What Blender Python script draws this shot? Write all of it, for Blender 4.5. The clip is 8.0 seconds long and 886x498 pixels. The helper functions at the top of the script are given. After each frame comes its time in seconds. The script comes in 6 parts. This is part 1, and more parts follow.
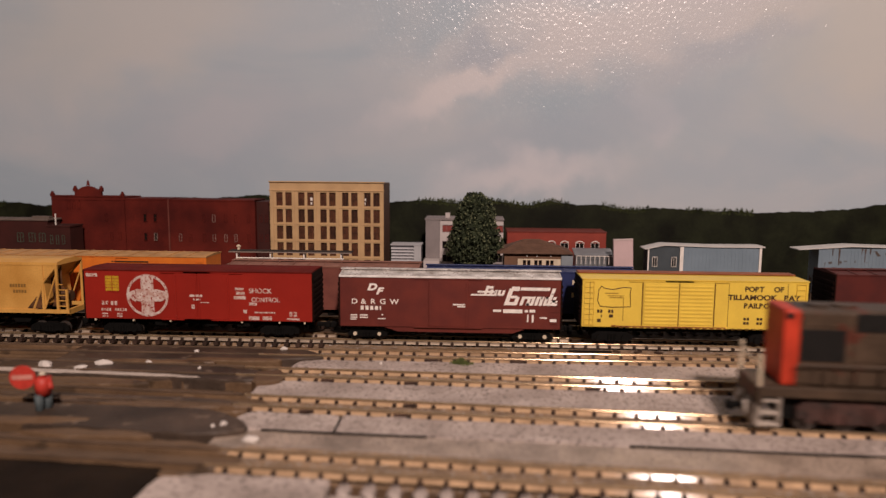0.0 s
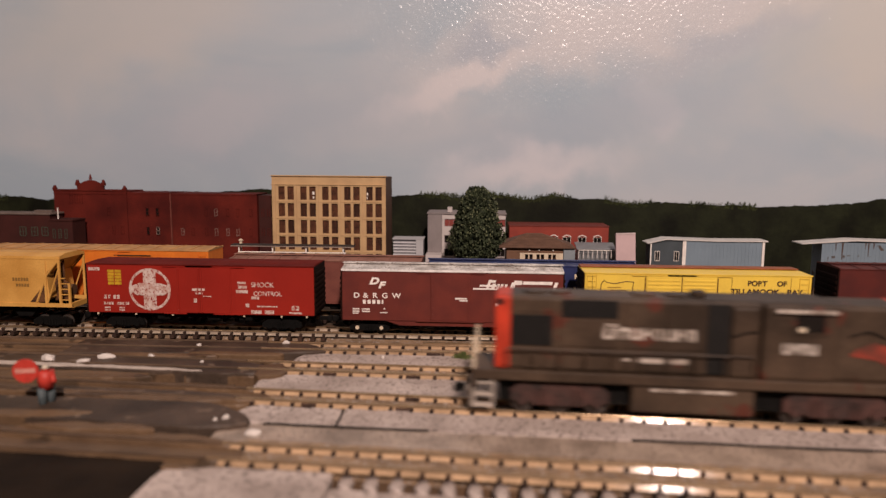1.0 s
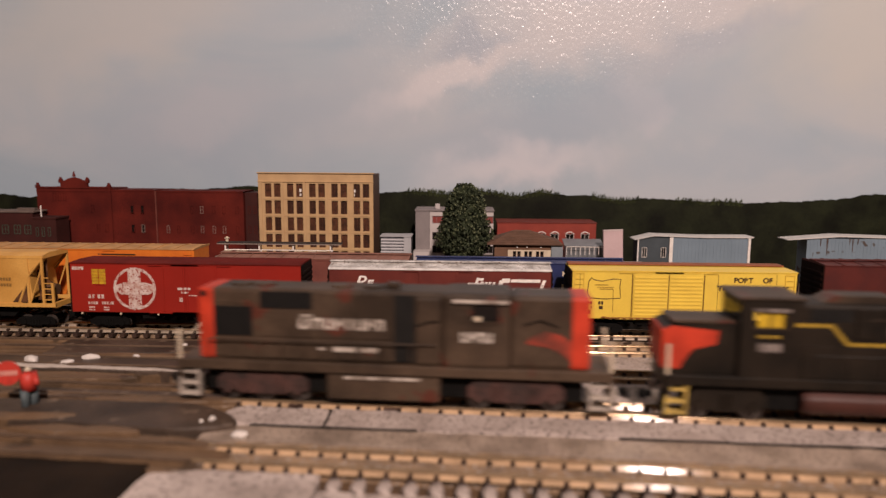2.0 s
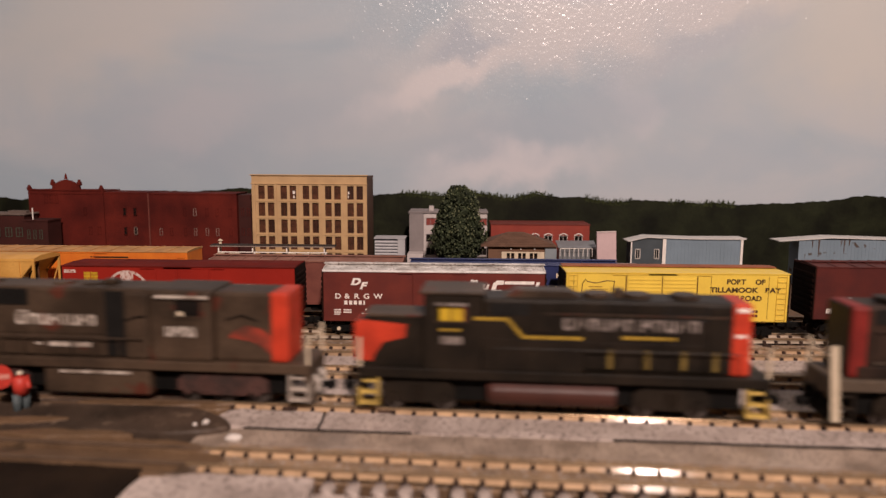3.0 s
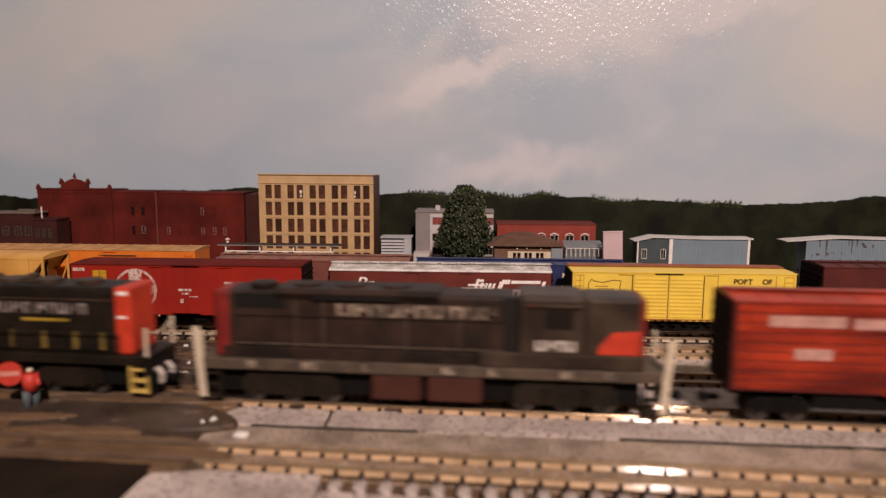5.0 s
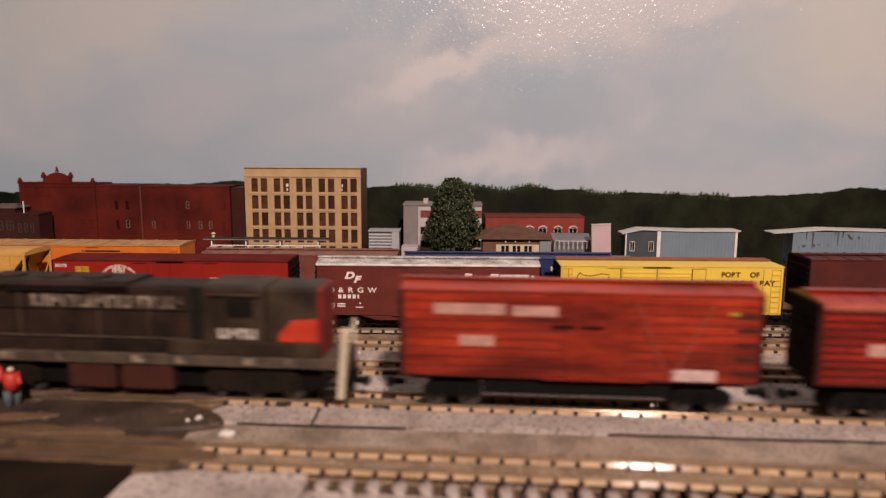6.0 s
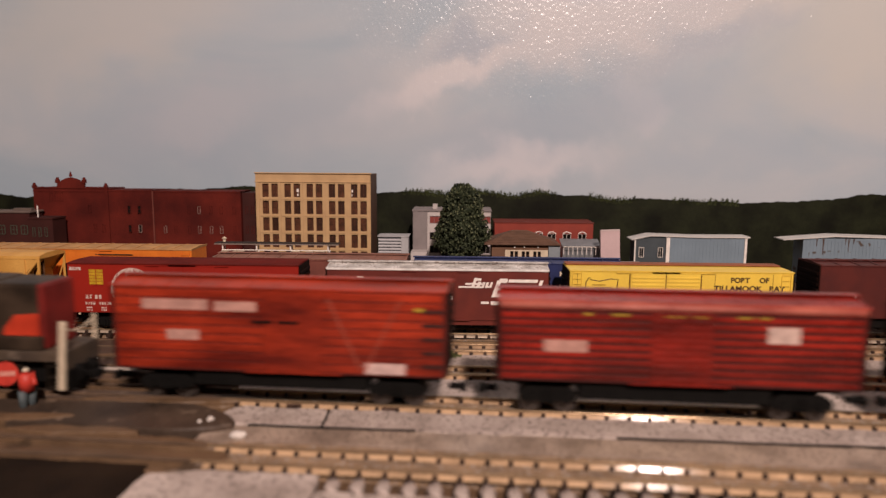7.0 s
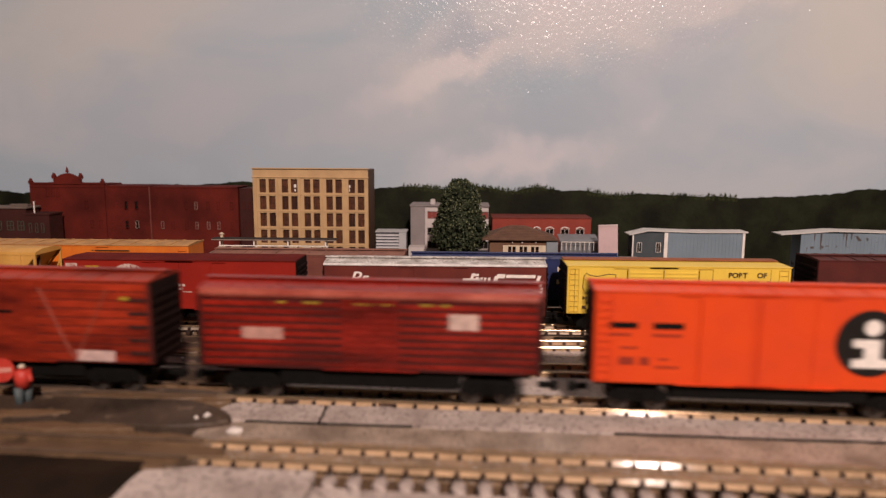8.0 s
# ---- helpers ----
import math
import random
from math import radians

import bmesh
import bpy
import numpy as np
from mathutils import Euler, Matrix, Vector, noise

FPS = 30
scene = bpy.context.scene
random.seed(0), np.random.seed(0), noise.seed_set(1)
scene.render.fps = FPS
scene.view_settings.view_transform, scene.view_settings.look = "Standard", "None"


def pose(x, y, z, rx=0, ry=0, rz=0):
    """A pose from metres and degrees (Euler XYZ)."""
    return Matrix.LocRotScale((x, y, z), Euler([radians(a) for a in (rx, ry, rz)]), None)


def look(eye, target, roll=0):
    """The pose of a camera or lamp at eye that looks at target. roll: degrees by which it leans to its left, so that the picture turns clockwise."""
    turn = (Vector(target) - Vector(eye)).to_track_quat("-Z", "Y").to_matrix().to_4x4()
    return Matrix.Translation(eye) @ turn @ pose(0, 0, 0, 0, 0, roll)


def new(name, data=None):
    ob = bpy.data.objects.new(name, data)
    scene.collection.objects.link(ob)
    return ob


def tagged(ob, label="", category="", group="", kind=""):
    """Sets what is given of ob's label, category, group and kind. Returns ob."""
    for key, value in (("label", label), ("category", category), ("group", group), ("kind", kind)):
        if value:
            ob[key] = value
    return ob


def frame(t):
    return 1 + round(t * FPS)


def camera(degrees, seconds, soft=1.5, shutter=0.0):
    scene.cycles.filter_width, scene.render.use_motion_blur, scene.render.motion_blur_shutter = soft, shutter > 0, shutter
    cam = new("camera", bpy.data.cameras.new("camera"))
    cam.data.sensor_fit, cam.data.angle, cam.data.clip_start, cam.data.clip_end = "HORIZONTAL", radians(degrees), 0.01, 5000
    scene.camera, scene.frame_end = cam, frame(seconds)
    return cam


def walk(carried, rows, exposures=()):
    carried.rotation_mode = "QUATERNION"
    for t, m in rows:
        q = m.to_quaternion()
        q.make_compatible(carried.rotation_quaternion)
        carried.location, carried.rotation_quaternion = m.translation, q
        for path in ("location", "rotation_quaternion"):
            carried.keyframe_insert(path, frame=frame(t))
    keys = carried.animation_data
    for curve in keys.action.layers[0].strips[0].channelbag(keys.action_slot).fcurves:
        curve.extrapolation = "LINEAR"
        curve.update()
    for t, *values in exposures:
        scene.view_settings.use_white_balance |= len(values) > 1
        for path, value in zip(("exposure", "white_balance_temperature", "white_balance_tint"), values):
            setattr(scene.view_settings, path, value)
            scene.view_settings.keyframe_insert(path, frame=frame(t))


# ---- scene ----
# A small-scale model railway yard on a bench: a train passes before parked freight cars, buildings and a painted wall.
# Lengths in the building functions are millimetres; MM turns them into metres.
MM = 0.001

cam = camera(66.0, 8.0, soft=1.15, shutter=0.75)
cam.data.dof.use_dof = True
cam.data.dof.focus_distance = 0.35
cam.data.dof.aperture_fstop = 10.0
PATH = [
    (0, -0.00005, -0.00007, 0.07571, -7.014, -0.421, 2.693),
    (0.5, 0.00002, -0.00002, 0.07570, -7.370, -0.421, 2.869),
    (1, -0.00004, 0.00022, 0.07556, -7.494, -0.415, 2.877),
    (2.5, 0.00019, 0.00140, 0.07707, -8.002, -0.333, 1.395),
    (3, -0.00003, 0.00108, 0.07689, -7.755, -0.330, 1.325),
    (3.5, -0.00023, 0.00070, 0.07645, -7.780, -0.367, 1.660),
    (4, 0.00010, 0.00029, 0.07639, -7.691, -0.332, 1.999),
    (4.5, -0.00031, -0.00029, 0.07629, -7.504, -0.427, 2.175),
    (6, 0.00012, 0.00249, 0.07757, -8.478, -0.280, 0.867),
    (6.5, 0.00013, 0.00167, 0.07701, -8.069, -0.290, 1.261),
    (7, -0.00019, 0.00073, 0.07688, -7.908, -0.365, 1.609),
    (7.5, 0.00028, 0.00207, 0.07690, -8.414, -0.277, 1.213),
    (8, 0.00018, 0.00136, 0.07685, -8.301, -0.310, 1.464),
]
walk(cam, [(t, pose(x, y, z, 90 + p, r, w)) for t, x, y, z, p, r, w in PATH], exposures=[(0.0, -0.17), (0.5, -0.09), (1.0, 0.0), (2.5, 0.04), (8.0, 0.04)])

# ---- light: a warm ceiling lamp behind and to the right of the camera, in a closed room, and a weak added fill lamp ----
world = bpy.data.worlds.new("room_dark")
scene.world = world
world.use_nodes = True
world.node_tree.nodes["Background"].inputs[0].default_value = (1.0, 0.86, 0.8, 1)
world.node_tree.nodes["Background"].inputs[1].default_value = 0.003


def add_disc_light(x, y, z, size, watts, target, color):
    data = bpy.data.lights.new("disc_light", "AREA")
    data.shape, data.size, data.energy, data.color = "DISK", size, watts, color
    ob = new("disc_light", data)
    ob.matrix_world = look((x, y, z), target)


add_disc_light(0.25, -0.76, 0.86, 0.085, 23.0, (0.05, 0.4, 0.05), (1.0, 0.785, 0.705))
# unseen fill lamp on the left, added to lift the darker sides
add_disc_light(-0.9, -0.9, 1.40, 0.30, 0.7, (-0.1, 0.4, 0.05), (1.0, 0.80, 0.72))


# ---- materials ----
def mat(name, color, rough=0.6, metal=0.0, vary=0.25, scale=250.0, bump=0.15, fine=1800.0, second=None, spots=0.0, spot_color=(0.05, 0.04, 0.03), spot_scale=900.0, spec=0.3, random_vary=0.0, spread=0.12, stretch=None):
    """A surface with blotches at one scale, grain and relief at a finer one, and specks."""
    m = bpy.data.materials.new(name)
    m.use_nodes = True
    nt = m.node_tree
    n, l = nt.nodes, nt.links
    b = n["Principled BSDF"]
    b.inputs["Roughness"].default_value = rough
    b.inputs["Metallic"].default_value = metal
    b.inputs["Specular IOR Level"].default_value = spec
    tc = n.new("ShaderNodeTexCoord")
    grainwise = tc.outputs["Object"]
    if stretch:
        along = n.new("ShaderNodeMapping")
        along.inputs["Scale"].default_value = stretch
        l.new(grainwise, along.inputs["Vector"])
        grainwise = along.outputs["Vector"]
    big = n.new("ShaderNodeTexNoise")
    big.inputs["Scale"].default_value, big.inputs["Detail"].default_value = scale, 5
    l.new(grainwise, big.inputs["Vector"])
    small = n.new("ShaderNodeTexNoise")
    small.inputs["Scale"].default_value, small.inputs["Detail"].default_value = fine, 4
    l.new(grainwise, small.inputs["Vector"])
    ramp = n.new("ShaderNodeValToRGB")
    second = second or tuple(c * (1 - vary) for c in color)
    ramp.color_ramp.elements[0].color, ramp.color_ramp.elements[1].color = (*second, 1), (*color, 1)
    ramp.color_ramp.elements[0].position, ramp.color_ramp.elements[1].position = 0.35, 0.62
    l.new(big.outputs["Fac"], ramp.inputs["Fac"])
    mix = n.new("ShaderNodeMix")
    mix.data_type, mix.blend_type = "RGBA", "MULTIPLY"
    mix.inputs["Factor"].default_value = min(1.0, vary * 1.2)
    l.new(ramp.outputs["Color"], mix.inputs["A"])
    grain = n.new("ShaderNodeMapRange")
    grain.inputs["To Min"].default_value, grain.inputs["To Max"].default_value = 0.45, 1.45
    l.new(small.outputs["Fac"], grain.inputs["Value"])
    l.new(grain.outputs["Result"], mix.inputs["B"])
    out = mix.outputs["Result"]
    if spots:
        sp = n.new("ShaderNodeTexNoise")
        sp.inputs["Scale"].default_value, sp.inputs["Detail"].default_value = spot_scale, 2
        l.new(tc.outputs["Object"], sp.inputs["Vector"])
        th = n.new("ShaderNodeMapRange")
        th.inputs["From Min"].default_value, th.inputs["From Max"].default_value = 0.66 - spots * 0.3, 0.72 - spots * 0.3
        l.new(sp.outputs["Fac"], th.inputs["Value"])
        mx = n.new("ShaderNodeMix")
        mx.data_type = "RGBA"
        l.new(th.outputs["Result"], mx.inputs["Factor"])
        l.new(out, mx.inputs["A"])
        mx.inputs["B"].default_value = (*spot_color, 1)
        out = mx.outputs["Result"]
    if random_vary:
        info = n.new("ShaderNodeObjectInfo")
        rv = n.new("ShaderNodeMapRange")
        rv.inputs["To Min"].default_value, rv.inputs["To Max"].default_value = 1 - random_vary, 1 + random_vary
        l.new(info.outputs["Random"], rv.inputs["Value"])
        mr = n.new("ShaderNodeMix")
        mr.data_type, mr.blend_type = "RGBA", "MULTIPLY"
        mr.inputs["Factor"].default_value = 1.0
        l.new(out, mr.inputs["A"])
        l.new(rv.outputs["Result"], mr.inputs["B"])
        out = mr.outputs["Result"]
    l.new(out, b.inputs["Base Color"])
    rr = n.new("ShaderNodeMapRange")
    rr.inputs["To Min"].default_value, rr.inputs["To Max"].default_value = max(0.03, rough - spread), min(1.0, rough + spread)
    l.new(small.outputs["Fac"], rr.inputs["Value"])
    l.new(rr.outputs["Result"], b.inputs["Roughness"])
    if bump:
        bp = n.new("ShaderNodeBump")
        bp.inputs["Strength"].default_value, bp.inputs["Distance"].default_value = bump, 0.0004
        l.new(small.outputs["Fac"], bp.inputs["Height"])
        l.new(bp.outputs["Normal"], b.inputs["Normal"])
    return m


def sky_material():
    """Hand-painted clouds on a wall with the stipple of a paint roller; half-gloss paint."""
    m = bpy.data.materials.new("painted_sky")
    m.use_nodes = True
    nt = m.node_tree
    n, l = nt.nodes, nt.links
    b = n["Principled BSDF"]
    tc = n.new("ShaderNodeTexCoord")
    mp = n.new("ShaderNodeMapping")
    mp.inputs["Scale"].default_value = (1.0, 1.0, 2.2)
    mp.inputs["Rotation"].default_value = (0, radians(22), 0)
    l.new(tc.outputs["Object"], mp.inputs["Vector"])
    cl = n.new("ShaderNodeTexNoise")
    cl.inputs["Scale"].default_value, cl.inputs["Detail"].default_value, cl.inputs["Roughness"].default_value = 6.5, 6, 0.55
    cl.inputs["Distortion"].default_value = 0.5
    l.new(mp.outputs["Vector"], cl.inputs["Vector"])
    ramp = n.new("ShaderNodeValToRGB")
    e = ramp.color_ramp.elements
    e[0].position, e[0].color = 0.36, (0.365, 0.44, 0.475, 1)
    e[1].position, e[1].color = 0.66, (0.47, 0.50, 0.505, 1)
    mid = e.new(0.5)
    mid.color = (0.42, 0.475, 0.495, 1)
    l.new(cl.outputs["Fac"], ramp.inputs["Fac"])
    color = ramp.outputs["Color"]
    # wisps: centre x, z, half length, half height, lean in degrees, colour, strength
    for x, z, w, h, lean, c, k in (
        (-0.020, 0.128, 0.062, 0.012, 24, (0.66, 0.625, 0.60), 0.75), (0.034, 0.074, 0.062, 0.015, 7, (0.63, 0.61, 0.60), 0.7),
        (0.128, 0.112, 0.016, 0.020, 55, (0.60, 0.585, 0.58), 0.6), (0.12, 0.178, 0.17, 0.026, 12, (0.61, 0.58, 0.55), 0.65),
        (-0.25, 0.185, 0.11, 0.05, 20, (0.53, 0.515, 0.46), 0.55), (0.30, 0.17, 0.10, 0.06, 10, (0.60, 0.56, 0.47), 0.6),
        (0.068, 0.103, 0.110, 0.020, 12, (0.37, 0.43, 0.47), 0.6), (-0.17, 0.10, 0.12, 0.035, 6, (0.37, 0.43, 0.47), 0.6), (0.005, 0.157, 0.030, 0.010, 14, (0.36, 0.41, 0.45), 0.7),
        (0.17, 0.155, 0.06, 0.012, 18, (0.43, 0.46, 0.48), 0.6), (-0.19, 0.105, 0.045, 0.022, 15, (0.49, 0.50, 0.51), 0.5), (0.19, 0.075, 0.08, 0.014, 5, (0.40, 0.46, 0.49), 0.6)):
        wm = n.new("ShaderNodeMapping")
        wm.vector_type = "TEXTURE"
        wm.inputs["Location"].default_value = (x, 0.5, z)
        wm.inputs["Rotation"].default_value = (0, radians(-lean), 0)
        wm.inputs["Scale"].default_value = (w * 1.5, 1.0, h * 1.5)
        warp = n.new("ShaderNodeTexNoise")
        warp.inputs["Scale"].default_value, warp.inputs["Detail"].default_value = 28.0, 6
        l.new(tc.outputs["Object"], warp.inputs["Vector"])
        add = n.new("ShaderNodeMixRGB")
        add.blend_type = "LINEAR_LIGHT"
        add.inputs["Fac"].default_value = 0.030
        l.new(tc.outputs["Object"], add.inputs["Color1"])
        l.new(warp.outputs["Color"], add.inputs["Color2"])
        l.new(add.outputs["Color"], wm.inputs["Vector"])
        gr = n.new("ShaderNodeTexGradient")
        gr.gradient_type = "SPHERICAL"
        l.new(wm.outputs["Vector"], gr.inputs["Vector"])
        mr = n.new("ShaderNodeMapRange")
        mr.interpolation_type = "SMOOTHSTEP"
        mr.inputs["From Max"].default_value = 0.75
        mr.inputs["To Max"].default_value = k
        l.new(gr.outputs["Fac"], mr.inputs["Value"])
        mw = n.new("ShaderNodeMix")
        mw.data_type = "RGBA"
        l.new(mr.outputs["Result"], mw.inputs["Factor"])
        l.new(color, mw.inputs["A"])
        mw.inputs["B"].default_value = (*c, 1)
        color = mw.outputs["Result"]
    st = n.new("ShaderNodeTexNoise")
    st.inputs["Scale"].default_value, st.inputs["Detail"].default_value, st.inputs["Roughness"].default_value = 400.0, 2, 0.55
    sm = n.new("ShaderNodeMapping")
    sm.inputs["Scale"].default_value = (1.0, 1.0, 0.8)
    l.new(tc.outputs["Object"], sm.inputs["Vector"])
    l.new(sm.outputs["Vector"], st.inputs["Vector"])
    bp = n.new("ShaderNodeBump")
    bp.inputs["Strength"].default_value, bp.inputs["Distance"].default_value = 1.0, 0.00055
    l.new(st.outputs["Fac"], bp.inputs["Height"])
    l.new(bp.outputs["Normal"], b.inputs["Coat Normal"])
    tint = n.new("ShaderNodeMix")
    tint.data_type, tint.blend_type = "RGBA", "MULTIPLY"
    tint.inputs["Factor"].default_value = 1.0
    tint.inputs["B"].default_value = (0.98, 1.01, 1.08, 1)
    l.new(color, tint.inputs["A"])
    l.new(tint.outputs["Result"], b.inputs["Base Color"])
    b.inputs["Roughness"].default_value = 0.35
    b.inputs["Specular IOR Level"].default_value = 0.2
    b.inputs["Coat Weight"].default_value = 0.4
    b.inputs["Coat Roughness"].default_value = 0.2
    b.inputs["Coat IOR"].default_value = 1.6
    return m


SKY = sky_material()
HILL = mat("painted_hill_green", (0.017, 0.020, 0.009), 0.6, 0, 0.6, 40, 0.4, 420, second=(0.006, 0.0065, 0.0035), spec=0.12)
TUFT = mat("painted_treetop_green", (0.045, 0.055, 0.020), 0.7, 0, 0.6, 60, 0.2, 500, second=(0.012, 0.015, 0.006), spec=0.12)
PLASTER = mat("room_plaster", (0.34, 0.30, 0.28), 0.8, 0, 0.1, 8, 0.1, 60)
GROUND = mat("brown_scenic_ground", (0.13, 0.076, 0.040), 0.75, 0, 0.5, 60, 0.5, 900, second=(0.070, 0.046, 0.030), spots=0.25)
BALLAST = mat("grey_granite_ballast", (0.50, 0.42, 0.375), 0.8, 0, 0.55, 55, 1.0, 900, second=(0.33, 0.27, 0.235), spots=0.3, spot_color=(0.20, 0.165, 0.145), spot_scale=700)
GRIT = mat("grey_grit", (0.42, 0.33, 0.26), 0.36, 0, 0.5, 70, 0.5, 1200, second=(0.22, 0.17, 0.13), spots=0.28, spot_color=(0.13, 0.10, 0.08), spec=0.6, spread=0.1)
ROADBED = mat("tan_roadbed_between_rails", (0.30, 0.20, 0.12), 0.8, 0, 0.45, 150, 0.5, 1300, second=(0.16, 0.11, 0.07), spots=0.28, spot_color=(0.34, 0.29, 0.25))
ASPHALT = mat("dark_grey_asphalt_paint", (0.080, 0.054, 0.038), 0.55, 0, 0.6, 38, 0.5, 600, second=(0.034, 0.024, 0.017), spots=0.1, spot_color=(0.14, 0.10, 0.07), spot_scale=130)
BLACKBLOCK = mat("black_fascia_paint", (0.020, 0.0115, 0.006), 0.7, 0, 0.5, 50, 0.3, 500, spec=0.12)
TANSTRIP = mat("olive_tan_filler", (0.150, 0.092, 0.050), 0.5, 0, 0.5, 34, 0.4, 700, second=(0.098, 0.060, 0.034), spots=0.12, spot_color=(0.06, 0.038, 0.022), spot_scale=90)
RAILSIDE = mat("rail_weathered_tan", (0.47, 0.32, 0.195), 0.5, 0.1, 0.35, 120, 0.1, 1500)
RAILTOP = mat("rail_head_nickel_silver", (0.50, 0.35, 0.21), 0.14, 0.7, 0.25, 120, 0.0, 1500, spread=0.05)
GLINTSTRIP = mat("tan_glint_strip", (0.50, 0.34, 0.205), 0.09, 0.0, 0.35, 100, 0.0, 1500, spec=0.1, spread=0.02)
SILVERRAIL = mat("bright_silver_rail", (0.60, 0.50, 0.39), 0.34, 0.5, 0.25, 120, 0.05, 1500)
BURIED = mat("rail_buried_in_filler", (0.13, 0.085, 0.055), 0.75, 0, 0.4, 90, 0.3, 1200)
TIE = mat("brown_plastic_tie", (0.055, 0.030, 0.020), 0.7, 0, 0.4, 300, 0.2, 2500, random_vary=0.3)
BLACK = mat("black_plastic", (0.005, 0.0045, 0.004), 0.8, 0, 0.3, 300, 0.1, 2500, spec=0.12)
WHEEL = mat("wheel_steel", (0.10, 0.085, 0.075), 0.5, 0.7, 0.2, 400, 0.1, 2500)
WORN = mat("worn_pinkish_lettering", (0.60, 0.50, 0.45), 0.65, 0, 0.4, 500, 0.0, 2500, second=(0.45, 0.27, 0.22), spots=0.28, spot_color=(0.24, 0.02, 0.013), spot_scale=1600)
WHITE = mat("white_lettering", (0.82, 0.77, 0.71), 0.6, 0, 0.15, 400, 0.0, 2500)
CREAM = mat("cream_paint", (0.62, 0.52, 0.38), 0.6, 0, 0.15, 300, 0.05, 2500)


# ---- helpers for meshes ----
def box(bm, x0, x1, y0, y1, z0, z1, bevel=0.0, segments=1):
    ret = bmesh.ops.create_cube(bm, size=1.0)
    vs = ret["verts"]
    bmesh.ops.scale(bm, vec=((x1 - x0) * MM, (y1 - y0) * MM, (z1 - z0) * MM), verts=vs)
    bmesh.ops.translate(bm, vec=((x0 + x1) / 2 * MM, (y0 + y1) / 2 * MM, (z0 + z1) / 2 * MM), verts=vs)
    if bevel:
        es = list({e for v in vs for e in v.link_edges})
        bmesh.ops.bevel(bm, geom=es, offset=bevel * MM, segments=segments, affect="EDGES", profile=0.6)


def cyl(bm, center, axis, r, length, seg=20, r2=None):
    ret = bmesh.ops.create_cone(bm, cap_ends=True, segments=seg, radius1=r * MM, radius2=(r if r2 is None else r2) * MM, depth=length * MM)
    turn = {"x": Matrix.Rotation(math.pi / 2, 4, "Y"), "y": Matrix.Rotation(-math.pi / 2, 4, "X"), "z": Matrix.Identity(4)}[axis]
    bmesh.ops.transform(bm, matrix=Matrix.Translation(Vector(center) * MM) @ turn, verts=ret["verts"])


def prism(bm, profile, x0, x1, axis="x"):
    """A profile of (a, b) pairs pushed along an axis: (y, z) along x, (x, z) along y, (x, y) along z."""
    def at(a, b, c):
        return Vector({"x": (c, a, b), "y": (a, c, b), "z": (a, b, c)}[axis]) * MM
    lo = [bm.verts.new(at(a, b, x0)) for a, b in profile]
    hi = [bm.verts.new(at(a, b, x1)) for a, b in profile]
    k = len(profile)
    fs = [bm.faces.new(lo[::-1]), bm.faces.new(hi)]
    for i in range(k):
        fs.append(bm.faces.new((lo[i], lo[(i + 1) % k], hi[(i + 1) % k], hi[i])))
    bmesh.ops.recalc_face_normals(bm, faces=fs)


def tube(bm, pts, r, seg=6):
    """A round bar swept through points, one closed skin."""
    pts = [Vector(p) * MM for p in pts]
    rings = []
    for i, p in enumerate(pts):
        d = (pts[min(i + 1, len(pts) - 1)] - pts[max(i - 1, 0)]).normalized()
        side = d.cross(Vector((0.31, 0.87, 0.39))).normalized()
        up = side.cross(d)
        rings.append([bm.verts.new(p + (side * math.cos(2 * math.pi * k / seg) + up * math.sin(2 * math.pi * k / seg)) * r * MM) for k in range(seg)])
    for ra_, rb_ in zip(rings[:-1], rings[1:]):
        for k in range(seg):
            bm.faces.new((ra_[k], ra_[(k + 1) % seg], rb_[(k + 1) % seg], rb_[k]))
    bm.faces.new(rings[0][::-1])
    bm.faces.new(rings[-1])


def part(name, bm, material, parent=None, label="", smooth=False):
    me = bpy.data.meshes.new(name)
    bm.to_mesh(me)
    bm.free()
    me.materials.append(material)
    if smooth:
        for p in me.polygons:
            p.use_smooth = True
    ob = new(name, me)
    ob.parent = parent
    if label:
        ob["label"] = label
    return ob


def block(name, dims, material, parent=None, label="", bevel=0.0, segments=1):
    bm = bmesh.new()
    box(bm, *dims, bevel=bevel, segments=segments)
    return part(name, bm, material, parent, label)


def thing(name, label, category, m=None, group="", kind=""):
    ob = new(name)
    ob.empty_display_size = 0.005
    if m is not None:
        ob.matrix_world = m
    return tagged(ob, label, category, group, kind)


def lettering(words, x, y, z, size, material, parent, name="lettering", stretch=1.0, shear=0.0, bold=0.0, align="LEFT"):
    """Words on a face that looks towards -y, left end and baseline at (x, z)."""
    cu = bpy.data.curves.new(name, "FONT")
    cu.body, cu.size, cu.extrude, cu.shear, cu.offset, cu.align_x = words, size * MM, 0.00004, shear, bold * MM, align
    tmp = new(name, cu)
    bpy.context.view_layer.update()
    me = bpy.data.meshes.new_from_object(tmp.evaluated_get(bpy.context.evaluated_depsgraph_get()))
    bpy.data.objects.remove(tmp)
    me.name = name
    me.transform(Matrix.Translation((x * MM, y * MM, z * MM)) @ Matrix.Rotation(math.pi / 2, 4, "X") @ Matrix.Diagonal((stretch, 1, 1, 1)))
    me.materials.clear()
    me.materials.append(material)
    ob = new(name, me)
    ob.parent = parent
    return ob


def bars(rects, y, material, parent, name="marking", label=""):
    """Flat paint marks on a face that looks towards -y: (x0, x1, z0, z1), each a part of its own."""
    ob = None
    for x0, x1, z0, z1 in rects:
        if x1 > x0:
            ob = block(name, (x0, x1, y - 0.06, y + 0.05, z0, z1), material, parent, label)
    return ob


